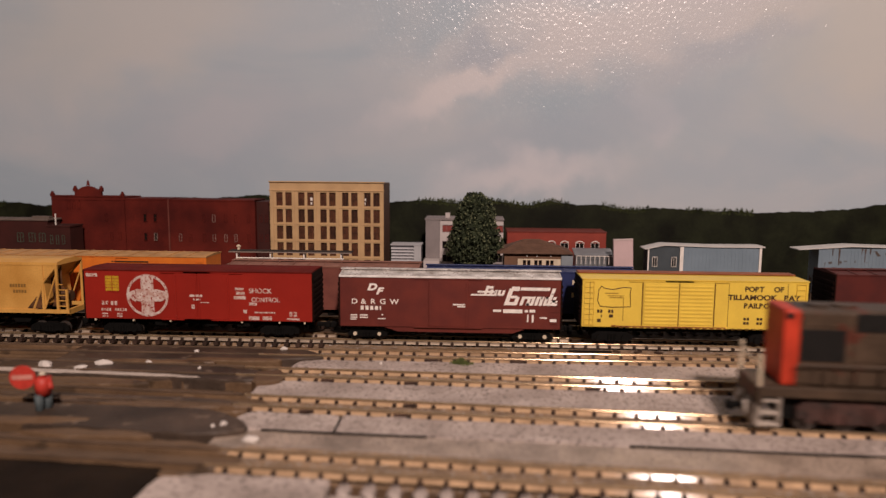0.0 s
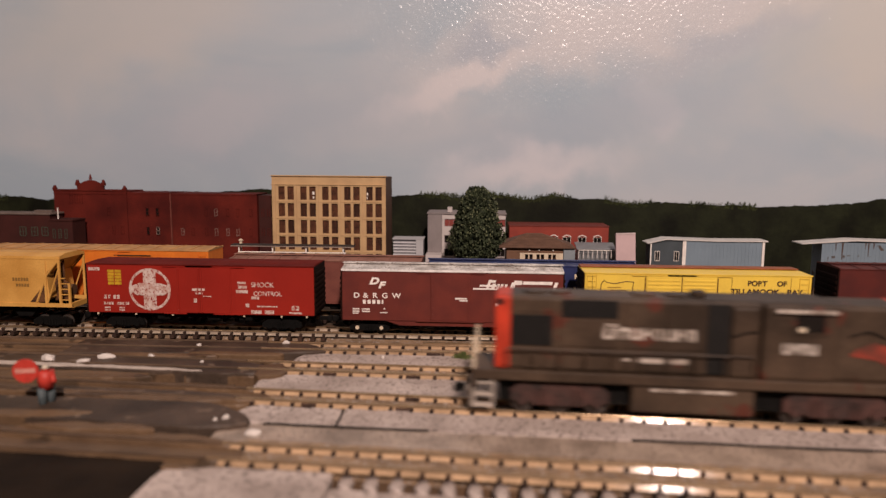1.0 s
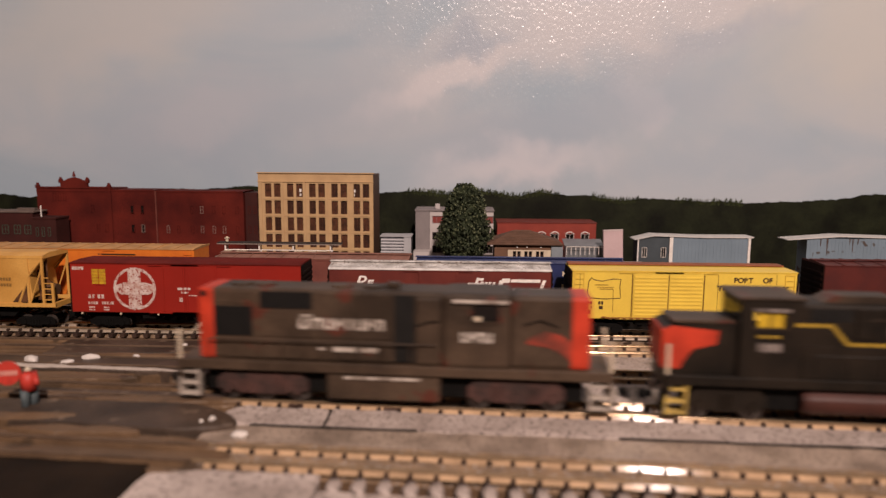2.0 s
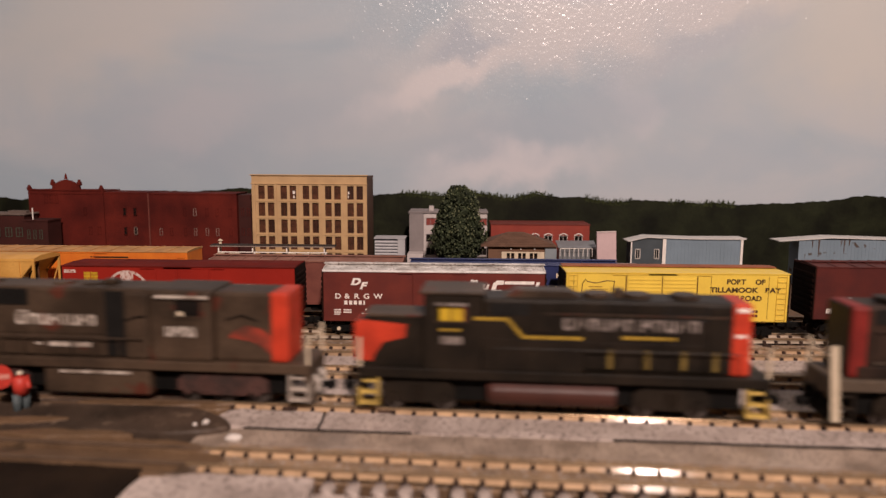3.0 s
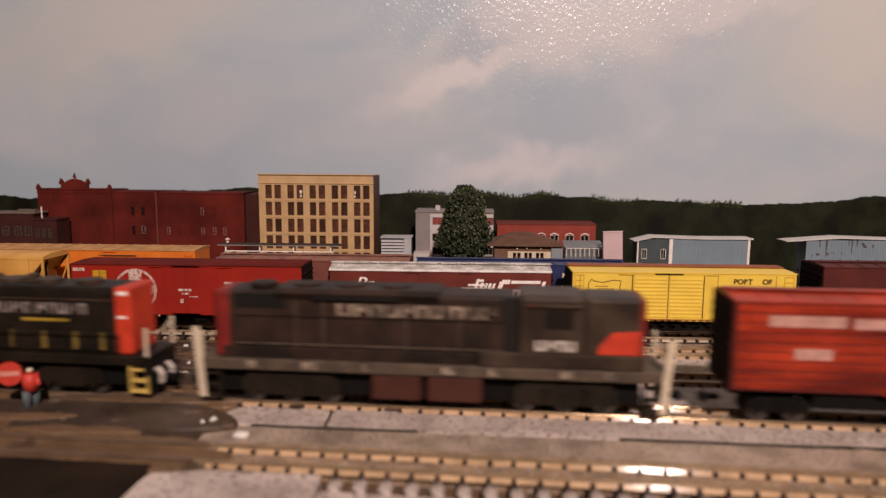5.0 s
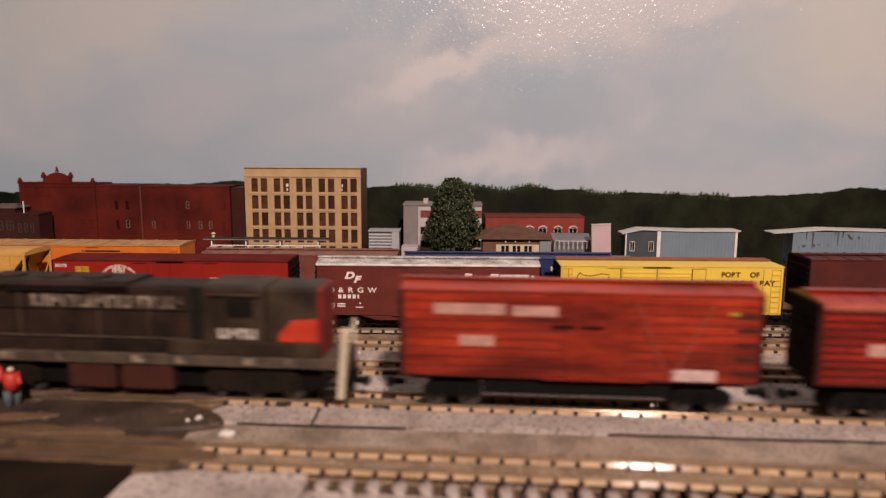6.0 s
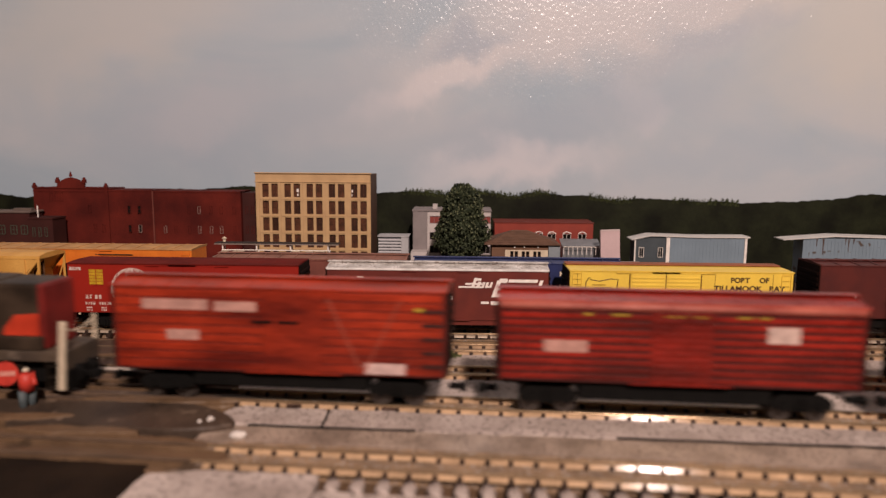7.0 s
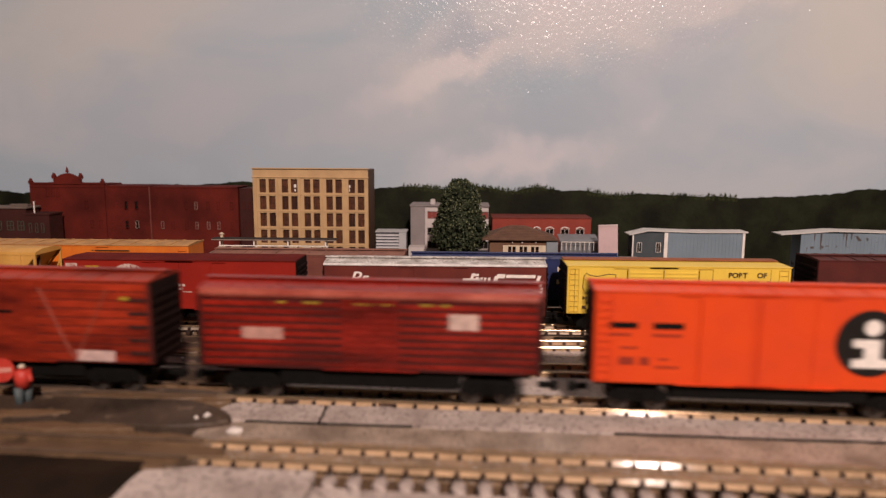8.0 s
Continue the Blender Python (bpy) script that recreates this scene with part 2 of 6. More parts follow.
# ---- the wall with the painted sky, the room, the bench ----
def room():
    bm = bmesh.new()
    box(bm, -1400, 1400, 500, 540, -60, 1500)
    tagged(part("wall_north", bm, SKY), "wall painted as a cloudy grey sky in half-gloss paint", "wall", kind="structure")
    for nm, d in (("wall_south", (-1400, 1400, -1840, -1800, -900, 1500)), ("wall_east", (1400, 1440, -1840, 540, -900, 1500)), ("wall_west", (-1440, -1400, -1840, 540, -900, 1500))):
        tagged(block(nm, d, PLASTER), "plain plastered room wall in warm cream", "wall", kind="structure")
    tagged(block("ceiling", (-1440, 1440, -1840, 540, 1500, 1530), PLASTER), "plain plastered ceiling in warm cream", "ceiling", kind="structure")
    tagged(block("floor", (-1440, 1440, -1840, 540, -930, -900), mat("floor_boards", (0.16, 0.10, 0.06), 0.6, 0, 0.3, 6, 0.1, 80)), "brown floor of the room", "floor", kind="structure")


def hill_height(x):
    """Skyline of the painted woods, in millimetres over the rails."""
    return 47.5 + 3.0 * math.sin(x / 95.0 + 2.6) + 1.6 * math.sin(x / 37.0) + 3.2 * noise.noise((x / 26.0, 0.3, 0)) + (0.012 * max(0, x - 190))


def hills():
    rng = random.Random(5)
    bm = bmesh.new()
    x = -1000.0
    pts = []
    while x < 1000:
        pts.append((x, hill_height(x) + 0.9 * noise.noise((x / 3.0, 1.7, 0))))
        x += 1.5
    prism(bm, [(-1000, -10)] + [(1000, -10)] + pts[::-1], 498.6, 500.5, "y")
    hill = tagged(part("painted_hills", bm, HILL), "dark green wooded hills painted along the foot of the sky", "painted hills", kind="structure")
    bm = bmesh.new()
    for _ in range(4200):
        x = rng.uniform(-420, 420)
        h = hill_height(x)
        if noise.noise((x / 40.0, 7.7, 0)) < -0.05:
            continue
        z = h + rng.uniform(-3.0, 1.2)
        w, l, a = rng.uniform(0.15, 0.5), rng.uniform(0.8, 2.6), rng.uniform(-0.7, 0.7)
        dx, dz = math.sin(a) * l, math.cos(a) * l
        vs = [bm.verts.new(Vector((x + u, 498.3 + rng.uniform(-0.15, 0.15), z + v)) * MM) for u, v in ((-w, 0), (w, 0), (dx + w * 0.3, dz), (dx - w * 0.3, dz))]
        bm.faces.new(vs)
    tagged(part("painted_brush_strokes", bm, TUFT), "fine brush strokes of treetops along the painted skyline", "brush strokes", kind="stuff")


# ---- tracks ----
# name, x range, y at x = 0 of the track's middle, turn in degrees, tie spacing, first x with open ties
TRACKS = [
    ("T0", -420, 420, 327.0, 0.0, 5.4, -300),
    ("T1", -420, 420, 294.5, 0.0, 5.2, -300),
    ("T2", -420, 420, 268.5, 0.3, 5.6, -80),
    ("T3", -420, 420, 238.6, -2.0, 6.0, -80),
    ("T4", -700, 900, 206.19, -3.54, 6.36, -70),
    ("T5", -420, 420, 163.2, -3.6, 6.25, -62),
]


def tie_mesh(near=-7.8):
    bm = bmesh.new()
    box(bm, -0.95, 0.95, near, 7.8, -3.6, -2.0, bevel=0.15)
    for y in (-5.5, -3.85, 3.85, 5.5):
        box(bm, -0.62, 0.62, y - 0.62, y + 0.42, -2.05, -0.85, bevel=0.12)
    me = bpy.data.meshes.new("tie")
    bm.to_mesh(me)
    bm.free()
    me.materials.append(TIE)
    return me


def rail_profile(y):
    return [(y - 0.85, -2.0), (y + 0.85, -2.0), (y + 0.75, -1.65), (y + 0.28, -1.45), (y + 0.28, -0.75), (y + 0.4, -0.6), (y + 0.4, -0.3), (y - 0.4, -0.3), (y - 0.4, -0.6), (y - 0.28, -0.75), (y - 0.28, -1.45), (y - 0.75, -1.65)]


def tracks():
    me, me_long = tie_mesh(), tie_mesh(-14.0)
    for nm, x0, x1, y, turn, step, open_from in TRACKS:
        tr = thing("railway_track", "model railway track with brown ties and worn tan rails", "track", pose(0, y * MM, 0, 0, 0, turn), "yard tracks", "structure")
        cut = max(x0, open_from - 6)
        for side in (-4.7, 4.7):
            bm = bmesh.new()
            prism(bm, rail_profile(side), cut, x1)
            rail = part("rail", bm, SILVERRAIL if nm == "T1" else RAILSIDE, tr)
            bm = bmesh.new()
            prism(bm, [(side - 0.55, -0.62), (side + 0.55, -0.62)] + [(side + 0.55 * math.cos(math.pi * k / 10), -0.5 + 0.5 * math.sin(math.pi * k / 10)) for k in range(11)], cut, x1)
            part("rail_head", bm, RAILTOP, rail, "bright nickel-silver running surface")
            # added glint strip, leaned per track to mirror the lamp towards the camera
            if nm in ("T3", "T4", "T5"):
                lean = {"T3": 0.64, "T4": 0.69, "T5": 0.77}[nm]
                bm = bmesh.new()
                prism(bm, [(side - 0.27 - lean, -1.95), (side - 0.27, -0.8), (side - 0.27, -1.95)], cut, x1)
                part("glint_strip", bm, GLINTSTRIP, rail, "sloping tan strip tilted to mirror the lamp at the camera")
            if cut > x0:
                bm = bmesh.new()
                prism(bm, rail_profile(side)[:6] + [(side + 0.5, -0.1), (side + 0.3, 0.0), (side - 0.3, 0.0), (side - 0.5, -0.1)] + rail_profile(side)[8:], x0, cut - 0.3)
                part("rail", bm, BURIED, tr, "dull brown rail buried in filler")
        x, k = max(x0, open_from, -300), 0
        rng = random.Random(int(y))
        while x < min(x1, 300):
            t = new("tie", me_long if nm == "T5" and x > -34 else me)
            t.parent = tr
            t.matrix_basis = pose((x + rng.uniform(-0.2, 0.2)) * MM, 0, 0, 0, 0, rng.uniform(-1.2, 1.2))
            x += step
            k += 1


# ---- ground ----
def uneven_slab(name, outline, z_top, z_bottom, material, label, category, amp=0.25, kind="structure"):
    """A slab with a rough top and rounded rim over an outline of (x, y)."""
    bm = bmesh.new()
    cx, cy = sum(p[0] for p in outline) / len(outline), sum(p[1] for p in outline) / len(outline)
    rim = []
    n_pts = len(outline)
    for i in range(n_pts):
        (xa, ya), (xb, yb) = outline[i], outline[(i + 1) % n_pts]
        steps = max(2, int(math.hypot(xb - xa, yb - ya) / 4))
        for s in range(steps):
            u = s / steps
            x, y = xa + (xb - xa) * u, ya + (yb - ya) * u
            rim.append((x + 0.9 * noise.noise((x / 7, y / 7, 1.3)), y + 0.7 * noise.noise((x / 7, y / 7, 4.1))))
    low = [bm.verts.new((x * MM, y * MM, z_bottom * MM)) for x, y in rim]
    mid = [bm.verts.new((x * MM, y * MM, (z_top - 0.5) * MM)) for x, y in rim]
    inner = []
    for x, y in rim:
        d = math.hypot(cx - x, cy - y) or 1
        q = 1.0 / d
        inner.append(bm.verts.new(((x + (cx - x) * q) * MM, (y + (cy - y) * q) * MM, (z_top + amp * noise.noise((x / 5, y / 5, 2))) * MM)))
    k = len(rim)
    for i in range(k):
        j = (i + 1) % k
        bm.faces.new((low[i], low[j], mid[j], mid[i]))
        bm.faces.new((mid[i], mid[j], inner[j], inner[i]))
    bm.faces.new(inner)
    bmesh.ops.recalc_face_normals(bm, faces=bm.faces[:])
    return tagged(part(name, bm, material), label, category, kind=kind)


def ground():
    bm = bmesh.new()
    nx, ny = 180, 90
    grid = []
    for j in range(ny + 1):
        row = []
        for i in range(nx + 1):
            x, y = -1000 + 2000 * i / nx, 20 + 480 * j / ny
            row.append(bm.verts.new((x * MM, y * MM, (-4.6 + 0.5 * noise.noise((x / 18, y / 18, 0)) + 0.25 * noise.noise((x / 5, y / 5, 3))) * MM)))
        grid.append(row)
    for j in range(ny):
        for i in range(nx):
            bm.faces.new((grid[j][i], grid[j][i + 1], grid[j + 1][i + 1], grid[j + 1][i]))
    tagged(part("ground", bm, GROUND, smooth=True), "brown painted scenic ground of the layout bench", "ground", kind="structure")
    timber = mat("bench_timber", (0.25, 0.17, 0.10), 0.7, 0, 0.3, 20, 0.2, 300)
    bench = thing("bench", "timber bench that carries the layout on square legs", "bench", kind="structure")
    block("top", (-1000, 1000, 20, 499, -120, -8), timber, bench)
    for x in (-960, 0, 960):
        for y in (60, 460):
            block("leg", (x - 35, x + 35, y - 35, y + 35, -900, -120), timber, bench)


def tline(nm, x, off=0.0):
    for name, x0, x1, y, turn, step, o in TRACKS:
        if name == nm:
            return y + math.tan(radians(turn)) * x + off


def ballast():
    # strips beside the tracks, from the ends of the asphalt patches to beyond the view
    strips = [("T4", "T3", -72, 5.7, -5.7), ("T3", "T2", -66, 5.7, -5.7), ("T2", "T1", -60, 5.7, -9.0)]

    def sheet(name, lower, upper, x0, z, material, label, category, x1=420, amp=0.25, round_end=True):
        pts = []
        for i in range(15):
            x = x0 + (x1 - x0) * i / 14
            pts.append((x, lower(x)))
        for i in range(14, -1, -1):
            x = x0 + (x1 - x0) * i / 14
            pts.append((x, upper(x)))
        if round_end:
            ym = (lower(x0) + upper(x0)) / 2
            q = (upper(x0) - lower(x0)) / 2
            pts += [(x0 - 2.4, ym + q * 0.75), (x0 - 4.0, ym + q * 0.3), (x0 - 4.0, ym - q * 0.3), (x0 - 2.4, ym - q * 0.75)]
        uneven_slab(name, pts, z, -5, material, label, category, amp)

    for ta, tb, x0, off0, off1 in strips[:2]:
        sheet("ballast", lambda x: tline(ta, x, off0), lambda x: tline(tb, x, off1), x0, -1.75, BALLAST, "light grey speckled ballast between two tracks", "ballast")
    ta, tb, x0, off0, off1 = strips[2]
    sheet("dirt", lambda x: tline(ta, x, off0), lambda x: tline(tb, x, off1), x0, -1.75, ROADBED, "tan dirt between two yard tracks", "dirt")
    # before the running track, in two butted sheets up to the wire
    front = lambda x: 187.6 - (x + 14) * 0.047
    sheet("ballast", front, lambda x: tline("T4", x, -5.7), -69, -1.75, BALLAST, "light grey speckled ballast sheet beside the running track", "ballast", x1=-40.9)
    sheet("ballast", front, lambda x: tline("T4", x, -5.7), -40.2, -1.75, BALLAST, "light grey speckled ballast sheet beside the running track", "ballast", round_end=False)
    sheet("grey_grit", lambda x: tline("T5", x, 5.7), lambda x: front(x) - 0.5, -70, -2.1, GRIT, "grey glue-darkened grit between ballast and track", "grit")
    sheet("edge_strip", lambda x: tline("T5", x, 5.75), lambda x: tline("T5", x, 9.6), -62, -1.35, ROADBED, "brown dirt shoulder along the near track", "dirt", amp=0.15)
    # inside and in front of the tracks
    for nm, x0 in (("T1", -300), ("T2", -64), ("T3", -70), ("T4", -74), ("T5", -66)):
        sheet("track_bed", lambda x: tline(nm, x, -4.0), lambda x: tline(nm, x, 4.0), x0, -1.85, ROADBED, "brown ballast filling between the rails", "track bed", round_end=False)
    sheet("ballast", lambda x: tline("T5", x, -34), lambda x: tline("T5", x, -5.7), -76, -1.8, BALLAST, "light grey ballast in front of the near track", "ballast", x1=-35)
    sheet("ballast", lambda x: tline("T5", x, -34), lambda x: tline("T5", x, -14.3), -34.5, -1.9, BALLAST, "light grey ballast at the ends of dark ties", "ballast", round_end=False)
    rng = random.Random(17)
    x = -34.0
    while x < 200:
        # heaped ballast between the long dark ties
        bm = bmesh.new()
        bmesh.ops.create_icosphere(bm, subdivisions=3, radius=1.0 * MM)
        for v in bm.verts:
            k = 1 + 0.18 * noise.noise(v.co * 1800 + Vector((x, 0, 0)))
            v.co = Vector((v.co.x * 1.9 * k, v.co.y * 4.6 * k, v.co.z * 1.1 * k))
        heap = part("heap", bm, BALLAST, None, smooth=True)
        heap.name = "ballast_heap"
        heap.matrix_world = pose((x + 3.1) * MM, tline("T5", x + 3.1, -10.6 + rng.uniform(-0.5, 0.5)) * MM, -2.7 * MM)
        tagged(heap, "small heap of light grey ballast between two dark ties", "ballast heap", "ballast heaps", "structure")
        x += 6.25


def lens(x0, x1, low, high, sharp=0.5, taper=26.0):
    """Outline of a long patch between two lines low(x) and high(x) that narrows to a blunt nose at x1."""
    xs = [x0 + (x1 - taper - x0) * i / 6 for i in range(6)] + [x1 - taper * (1 - i / 7) for i in range(8)]
    lo, hi = [], []
    for x in xs:
        u = max(0.0, (x - (x1 - taper)) / taper)
        k = (1 - u ** 2.2) ** 0.6
        mid = low(x) + (high(x) - low(x)) * sharp
        lo.append((x, mid - (mid - low(x)) * max(0.10, k)))
        hi.append((x, mid + (high(x) - mid) * max(0.10, k)))
    return lo + hi[::-1]


def asphalt():
    # filler over the buried rails, from the edge of the bench to the open ties
    for nm, x1, o0, o1, z in (("T2", -70, -9.0, 8.5, -1.6), ("T3", -66, -10.5, 7.0, -1.5), ("T4", -66, -9.5, 9.0, -1.5), ("T5", -60, -10.0, 11.0, -1.5)):
        uneven_slab("tan_strip", lens(-420, x1, lambda x: tline(nm, x, o0), lambda x: tline(nm, x, o1), 0.5, 20), z, -5, TANSTRIP, "olive-tan filler packed round buried rails", "filler strip", 0.3)
    for nm, x1, side in (("T2", -76, 4.7), ("T2", -76, -4.7), ("T3", -72, 4.7), ("T3", -72, -4.7), ("T4", -72, 4.7), ("T4", -72, -4.7), ("T5", -64, 4.7), ("T5", -64, -4.7)):
        uneven_slab("filler_ridge", lens(-420, x1, lambda x: tline(nm, x, side - 1.6), lambda x: tline(nm, x, side + 1.6), 0.5, 12), -0.75, -5, TANSTRIP, "low olive-tan ridge over a buried rail", "filler strip", 0.2)
    # dark painted patches that lie on the filler: x ends, lower and upper line, lean of the nose
    for x0, x1, low, high, sharp in (
            (-164, -60, lambda x: 256.5 + 0.06 * (x + 100), lambda x: 275.5 + 0.02 * (x + 100), 0.25),
            (-420, -70, lambda x: 231.5 - 0.05 * (x + 100), lambda x: 246.5 - 0.06 * (x + 100), 0.35),
            (-420, -72, lambda x: 205.8 - 0.05 * (x + 100), lambda x: 212.6 - 0.02 * (x + 100), 0.2),
            (-420, -66, lambda x: 184.0 - 0.10 * (x + 100), lambda x: 203.0 - 0.03 * (x + 100), 0.35)):
        uneven_slab("asphalt_patch", lens(x0, x1, low, high, sharp), -0.55, -5, ASPHALT, "dark grey asphalt-painted patch between buried rails", "asphalt", 0.3)
    # worn grey-olive scabs along the patches' rims
    rng = random.Random(40)
    for x, y, l, w in ((-74, 236, 7, 9), (-98, 205, 26, 2.6), (-132, 190, 22, 3.0), (-120, 252, 24, 2.4), (-92, 256, 20, 2.6), (-150, 208.6, 26, 1.8), (-108, 181, 22, 3.0), (-146, 226, 34, 4.0)):
        pts = [(x + l * math.cos(a * 0.6283) * rng.uniform(0.8, 1.1), y + w * math.sin(a * 0.6283) * rng.uniform(0.7, 1.1)) for a in range(10)]
        uneven_slab("paint_scab", pts, -0.3, -4, TANSTRIP, "thin olive-tan scab of worn scenery paint", "scab", 0.15)


# ---- trucks, couplers ----
AXLES = []  # every wheelset with its car, its place along the car and its radius

def wheelset(parent, x, r=2.6):
    bm = bmesh.new()
    for y in (-4.6, 4.6):
        cyl(bm, (0, y, 0), "y", r, 1.0, 18)
        cyl(bm, (0, y * 0.9, 0), "y", r + 0.4, 0.35, 18)
    cyl(bm, (0, 0, 0), "y", 0.7, 11.5, 8)
    ob = part("wheelset", bm, WHEEL, parent, "dark steel wheels on one axle")
    ob.matrix_basis = pose(x * MM, 0, r * MM)
    return ob


def truck(parent, x, axles=2, pitch=10.5, material=None, high=5.0, r=2.6, caps=False, low=0.9):
    """A bogie: two side frames, bolster, wheelsets. high: the top of its side frames."""
    n_half = (axles - 1) * pitch / 2
    bm = bmesh.new()
    k = (high - low) / 4.1
    for s in (-1, 1):
        y = 6.6 * s
        lo, hi = y - 0.6, y + 0.6
        up = lambda z: low + (z - 0.9) * k
        prism(bm, [(x - n_half - 3.4, up(3.6)), (x - n_half - 3.4, up(1.7)), (x - n_half + 2.2, up(1.6)), (x - n_half + 3.6, low), (x + n_half - 3.6, low), (x + n_half - 2.2, up(1.6)), (x + n_half + 3.4, up(1.7)), (x + n_half + 3.4, up(3.6)), (x + n_half + 1, high), (x - n_half - 1, high)], lo, hi, "y")
        for i in range(axles):
            cyl(bm, (x - n_half + i * pitch, y + 0.75 * s, max(r + 0.5, low + 1.6)), "y", 1.5, 0.9, 12)
        for i in range(axles - 1):
            for u in (-1.3, 0, 1.3):
                cyl(bm, (x - n_half + (i + 0.5) * pitch + u, y + 0.6 * s, up(2.7)), "z", 0.55, 2.6 * k, 8)
    box(bm, x - n_half - 1, x + n_half + 1, -3.2, 3.2, max(2.4, low), high + 0.2)
    box(bm, x - 2.2, x + 2.2, -6.2, 6.2, 3.0, high + 0.2)
    frame_ob = part("truck", bm, material or BLACK, parent, "cast truck side frames")
    if caps:
        for i in range(axles):
            bm = bmesh.new()
            cyl(bm, (x - n_half + i * pitch, -8.0, r + 0.5), "y", 0.85, 0.5, 12)
            part("axle_cap", bm, CREAM, frame_ob, "pale axle cap")
    for i in range(axles):
        AXLES.append((wheelset(frame_ob, x - n_half + i * pitch, r), parent, x - n_half + i * pitch, r))
    return frame_ob


def coupler(parent, x, way):
    bm = bmesh.new()
    box(bm, min(x, x + way * 4), max(x, x + way * 4), -0.9, 0.9, 4.4, 6.0, bevel=0.2)
    box(bm, min(x + way * 3.6, x + way * 6), max(x + way * 3.6, x + way * 6), -1.9, 1.5, 3.9, 6.4, bevel=0.4)
    return part("coupler", bm, BLACK, parent)


# ---- freight cars: middle at x = 0, rails at z = 0, side seen looks towards -y ----
def boxcar(label, length, z0, z1, body, roof=None, width=19.0, doors=((-8.0, 8.0),), ribs=0, planks=0, door_ribs=False, sill=None, running=True, ladders=True, peak=1.3, truck_in=14.0, door_mat=None, name="boxcar", category="boxcar", caps=False, behind=None, gap=0.12, roof_ribs=12):
    car = thing(name, label, category, group="freight cars")
    h, w = length / 2, width / 2
    bm = bmesh.new()
    box(bm, -h, h, -w, w, z0, z1, bevel=0.25)
    # behind: darker shell colour, puts shade into the gaps between the boards
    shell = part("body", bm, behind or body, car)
    if planks:
        step = (z1 - z0 - 1.2) / planks
        for i in range(planks):
            z = z0 + 0.6 + i * step
            for s in (-1, 1):
                block("side_board", (-h + 1.2, h - 1.2, s * w - 0.22, s * w + 0.22, z + step * gap, z + step * (1 - gap)), body, shell, bevel=0.1)
    for i in range(ribs + 1 if ribs else 0):
        x = -h + 0.5 + (length - 1.0) * i / ribs
        for s in (-1, 1):
            block("side_post", (x - 0.35, x + 0.35, s * w - 0.25, s * w + 0.25, z0 + 0.4, z1 - 0.4), body, shell, bevel=0.08)
    for da, db in doors:
        for s in (-1, 1):
            door = block("door", (da, db, s * w - 0.35, s * w + 0.35, z0 + 0.5, z1 - 0.9), door_mat or body, car, bevel=0.12)
            if door_ribs:
                for i in range(11):
                    z = z0 + 1.2 + (z1 - z0 - 3.0) * i / 11
                    block("door_rib", (da + 0.5, db - 0.5, s * w - 0.55, s * w + 0.55, z + 0.3, z + 1.1), door_mat or body, door, bevel=0.1)
            else:
                for u in (da + 0.8, db - 0.8):
                    block("door_post", (u - 0.2, u + 0.2, s * w - 0.6, s * w + 0.6, z0 + 1.0, z1 - 1.6), door_mat or body, door)
            block("door_track", (da - 6, db + 6, s * w - 0.5, s * w + 0.5, z1 - 0.9, z1 - 0.5), sill or body, shell)
            block("door_track", (da - 6, db + 6, s * w - 0.6, s * w + 0.6, z0 + 0.05, z0 + 0.5), sill or body, shell)
    bm = bmesh.new()
    prism(bm, [(-w - 0.3, z1 - 0.25), (w + 0.3, z1 - 0.25), (w + 0.3, z1 + 0.15), (0.0, z1 + peak), (-w - 0.3, z1 + 0.15)], -h - 0.2, h + 0.2)
    k = roof_ribs
    for i in range(k + 1 if k else 0):
        x = -h + length * i / k
        for s in (-1, 1):
            prism(bm, [(s * (w + 0.2), z1 + 0.12), (s * (w + 0.2), z1 + 0.4), (0, z1 + peak + 0.3), (0, z1 + peak)], x - 0.3, x + 0.3)
    roof_ob = part("roof", bm, roof or body, car)
    if running:
        bm = bmesh.new()
        for y in (-1.2, 0, 1.2):
            box(bm, -h - 1, h + 1, y - 0.5, y + 0.5, z1 + peak + 0.35, z1 + peak + 0.65)
        part("running_board", bm, roof or body, roof_ob)
    if ladders:
        for x, s in ((-h + 3, -1), (h - 3, -1), (-h + 3, 1), (h - 3, 1)):
            bm = bmesh.new()
            zz = z0 + 1
            while zz < z1 - 1:
                box(bm, x - 1.9, x + 1.9, s * (w + 0.3) - 0.1, s * (w + 0.3) + 0.1, zz, zz + 0.16)
                zz += 2.3
            for u in (-1.9, 1.9):
                box(bm, x + u - 0.08, x + u + 0.08, s * (w + 0.1) - 0.3, s * (w + 0.1) + 0.3, z0 + 0.5, z1 - 1)
            part("ladder", bm, body, shell)
    bm = bmesh.new()
    box(bm, -h + 2, h - 2, -2.0, 2.0, z0 - 3.2, z0 + 0.1)
    box(bm, -h + 3, h - 3, -w + 2.2, w - 2.2, z0 - 0.9, z0 + 0.1)
    part("underframe", bm, BLACK, car)
    # black box added below tall cars in place of the shade there
    if z0 > 9.5:
        block("belly_piece", (-h + truck_in + 9, h - truck_in - 9, -7.6, 7.6, 5.2, z0 - 0.1), BLACK, car, bevel=0.3)
    for x in (-h * 0.35, h * 0.1, h * 0.38):
        block("brake_gear", (x - 3, x + 3, -w + 2, -w + 5, z0 - 3.2, z0 - 0.5), BLACK, car, bevel=0.4)
    for s in (-1, 1):
        truck(car, s * (h - truck_in), high=max(4.4, z0 - 2.4), r=3.0 if z0 > 9.5 else 2.6, caps=caps, low=3.4 if z0 > 9.5 else 1.4)
        coupler(car, s * h, s)
    return car


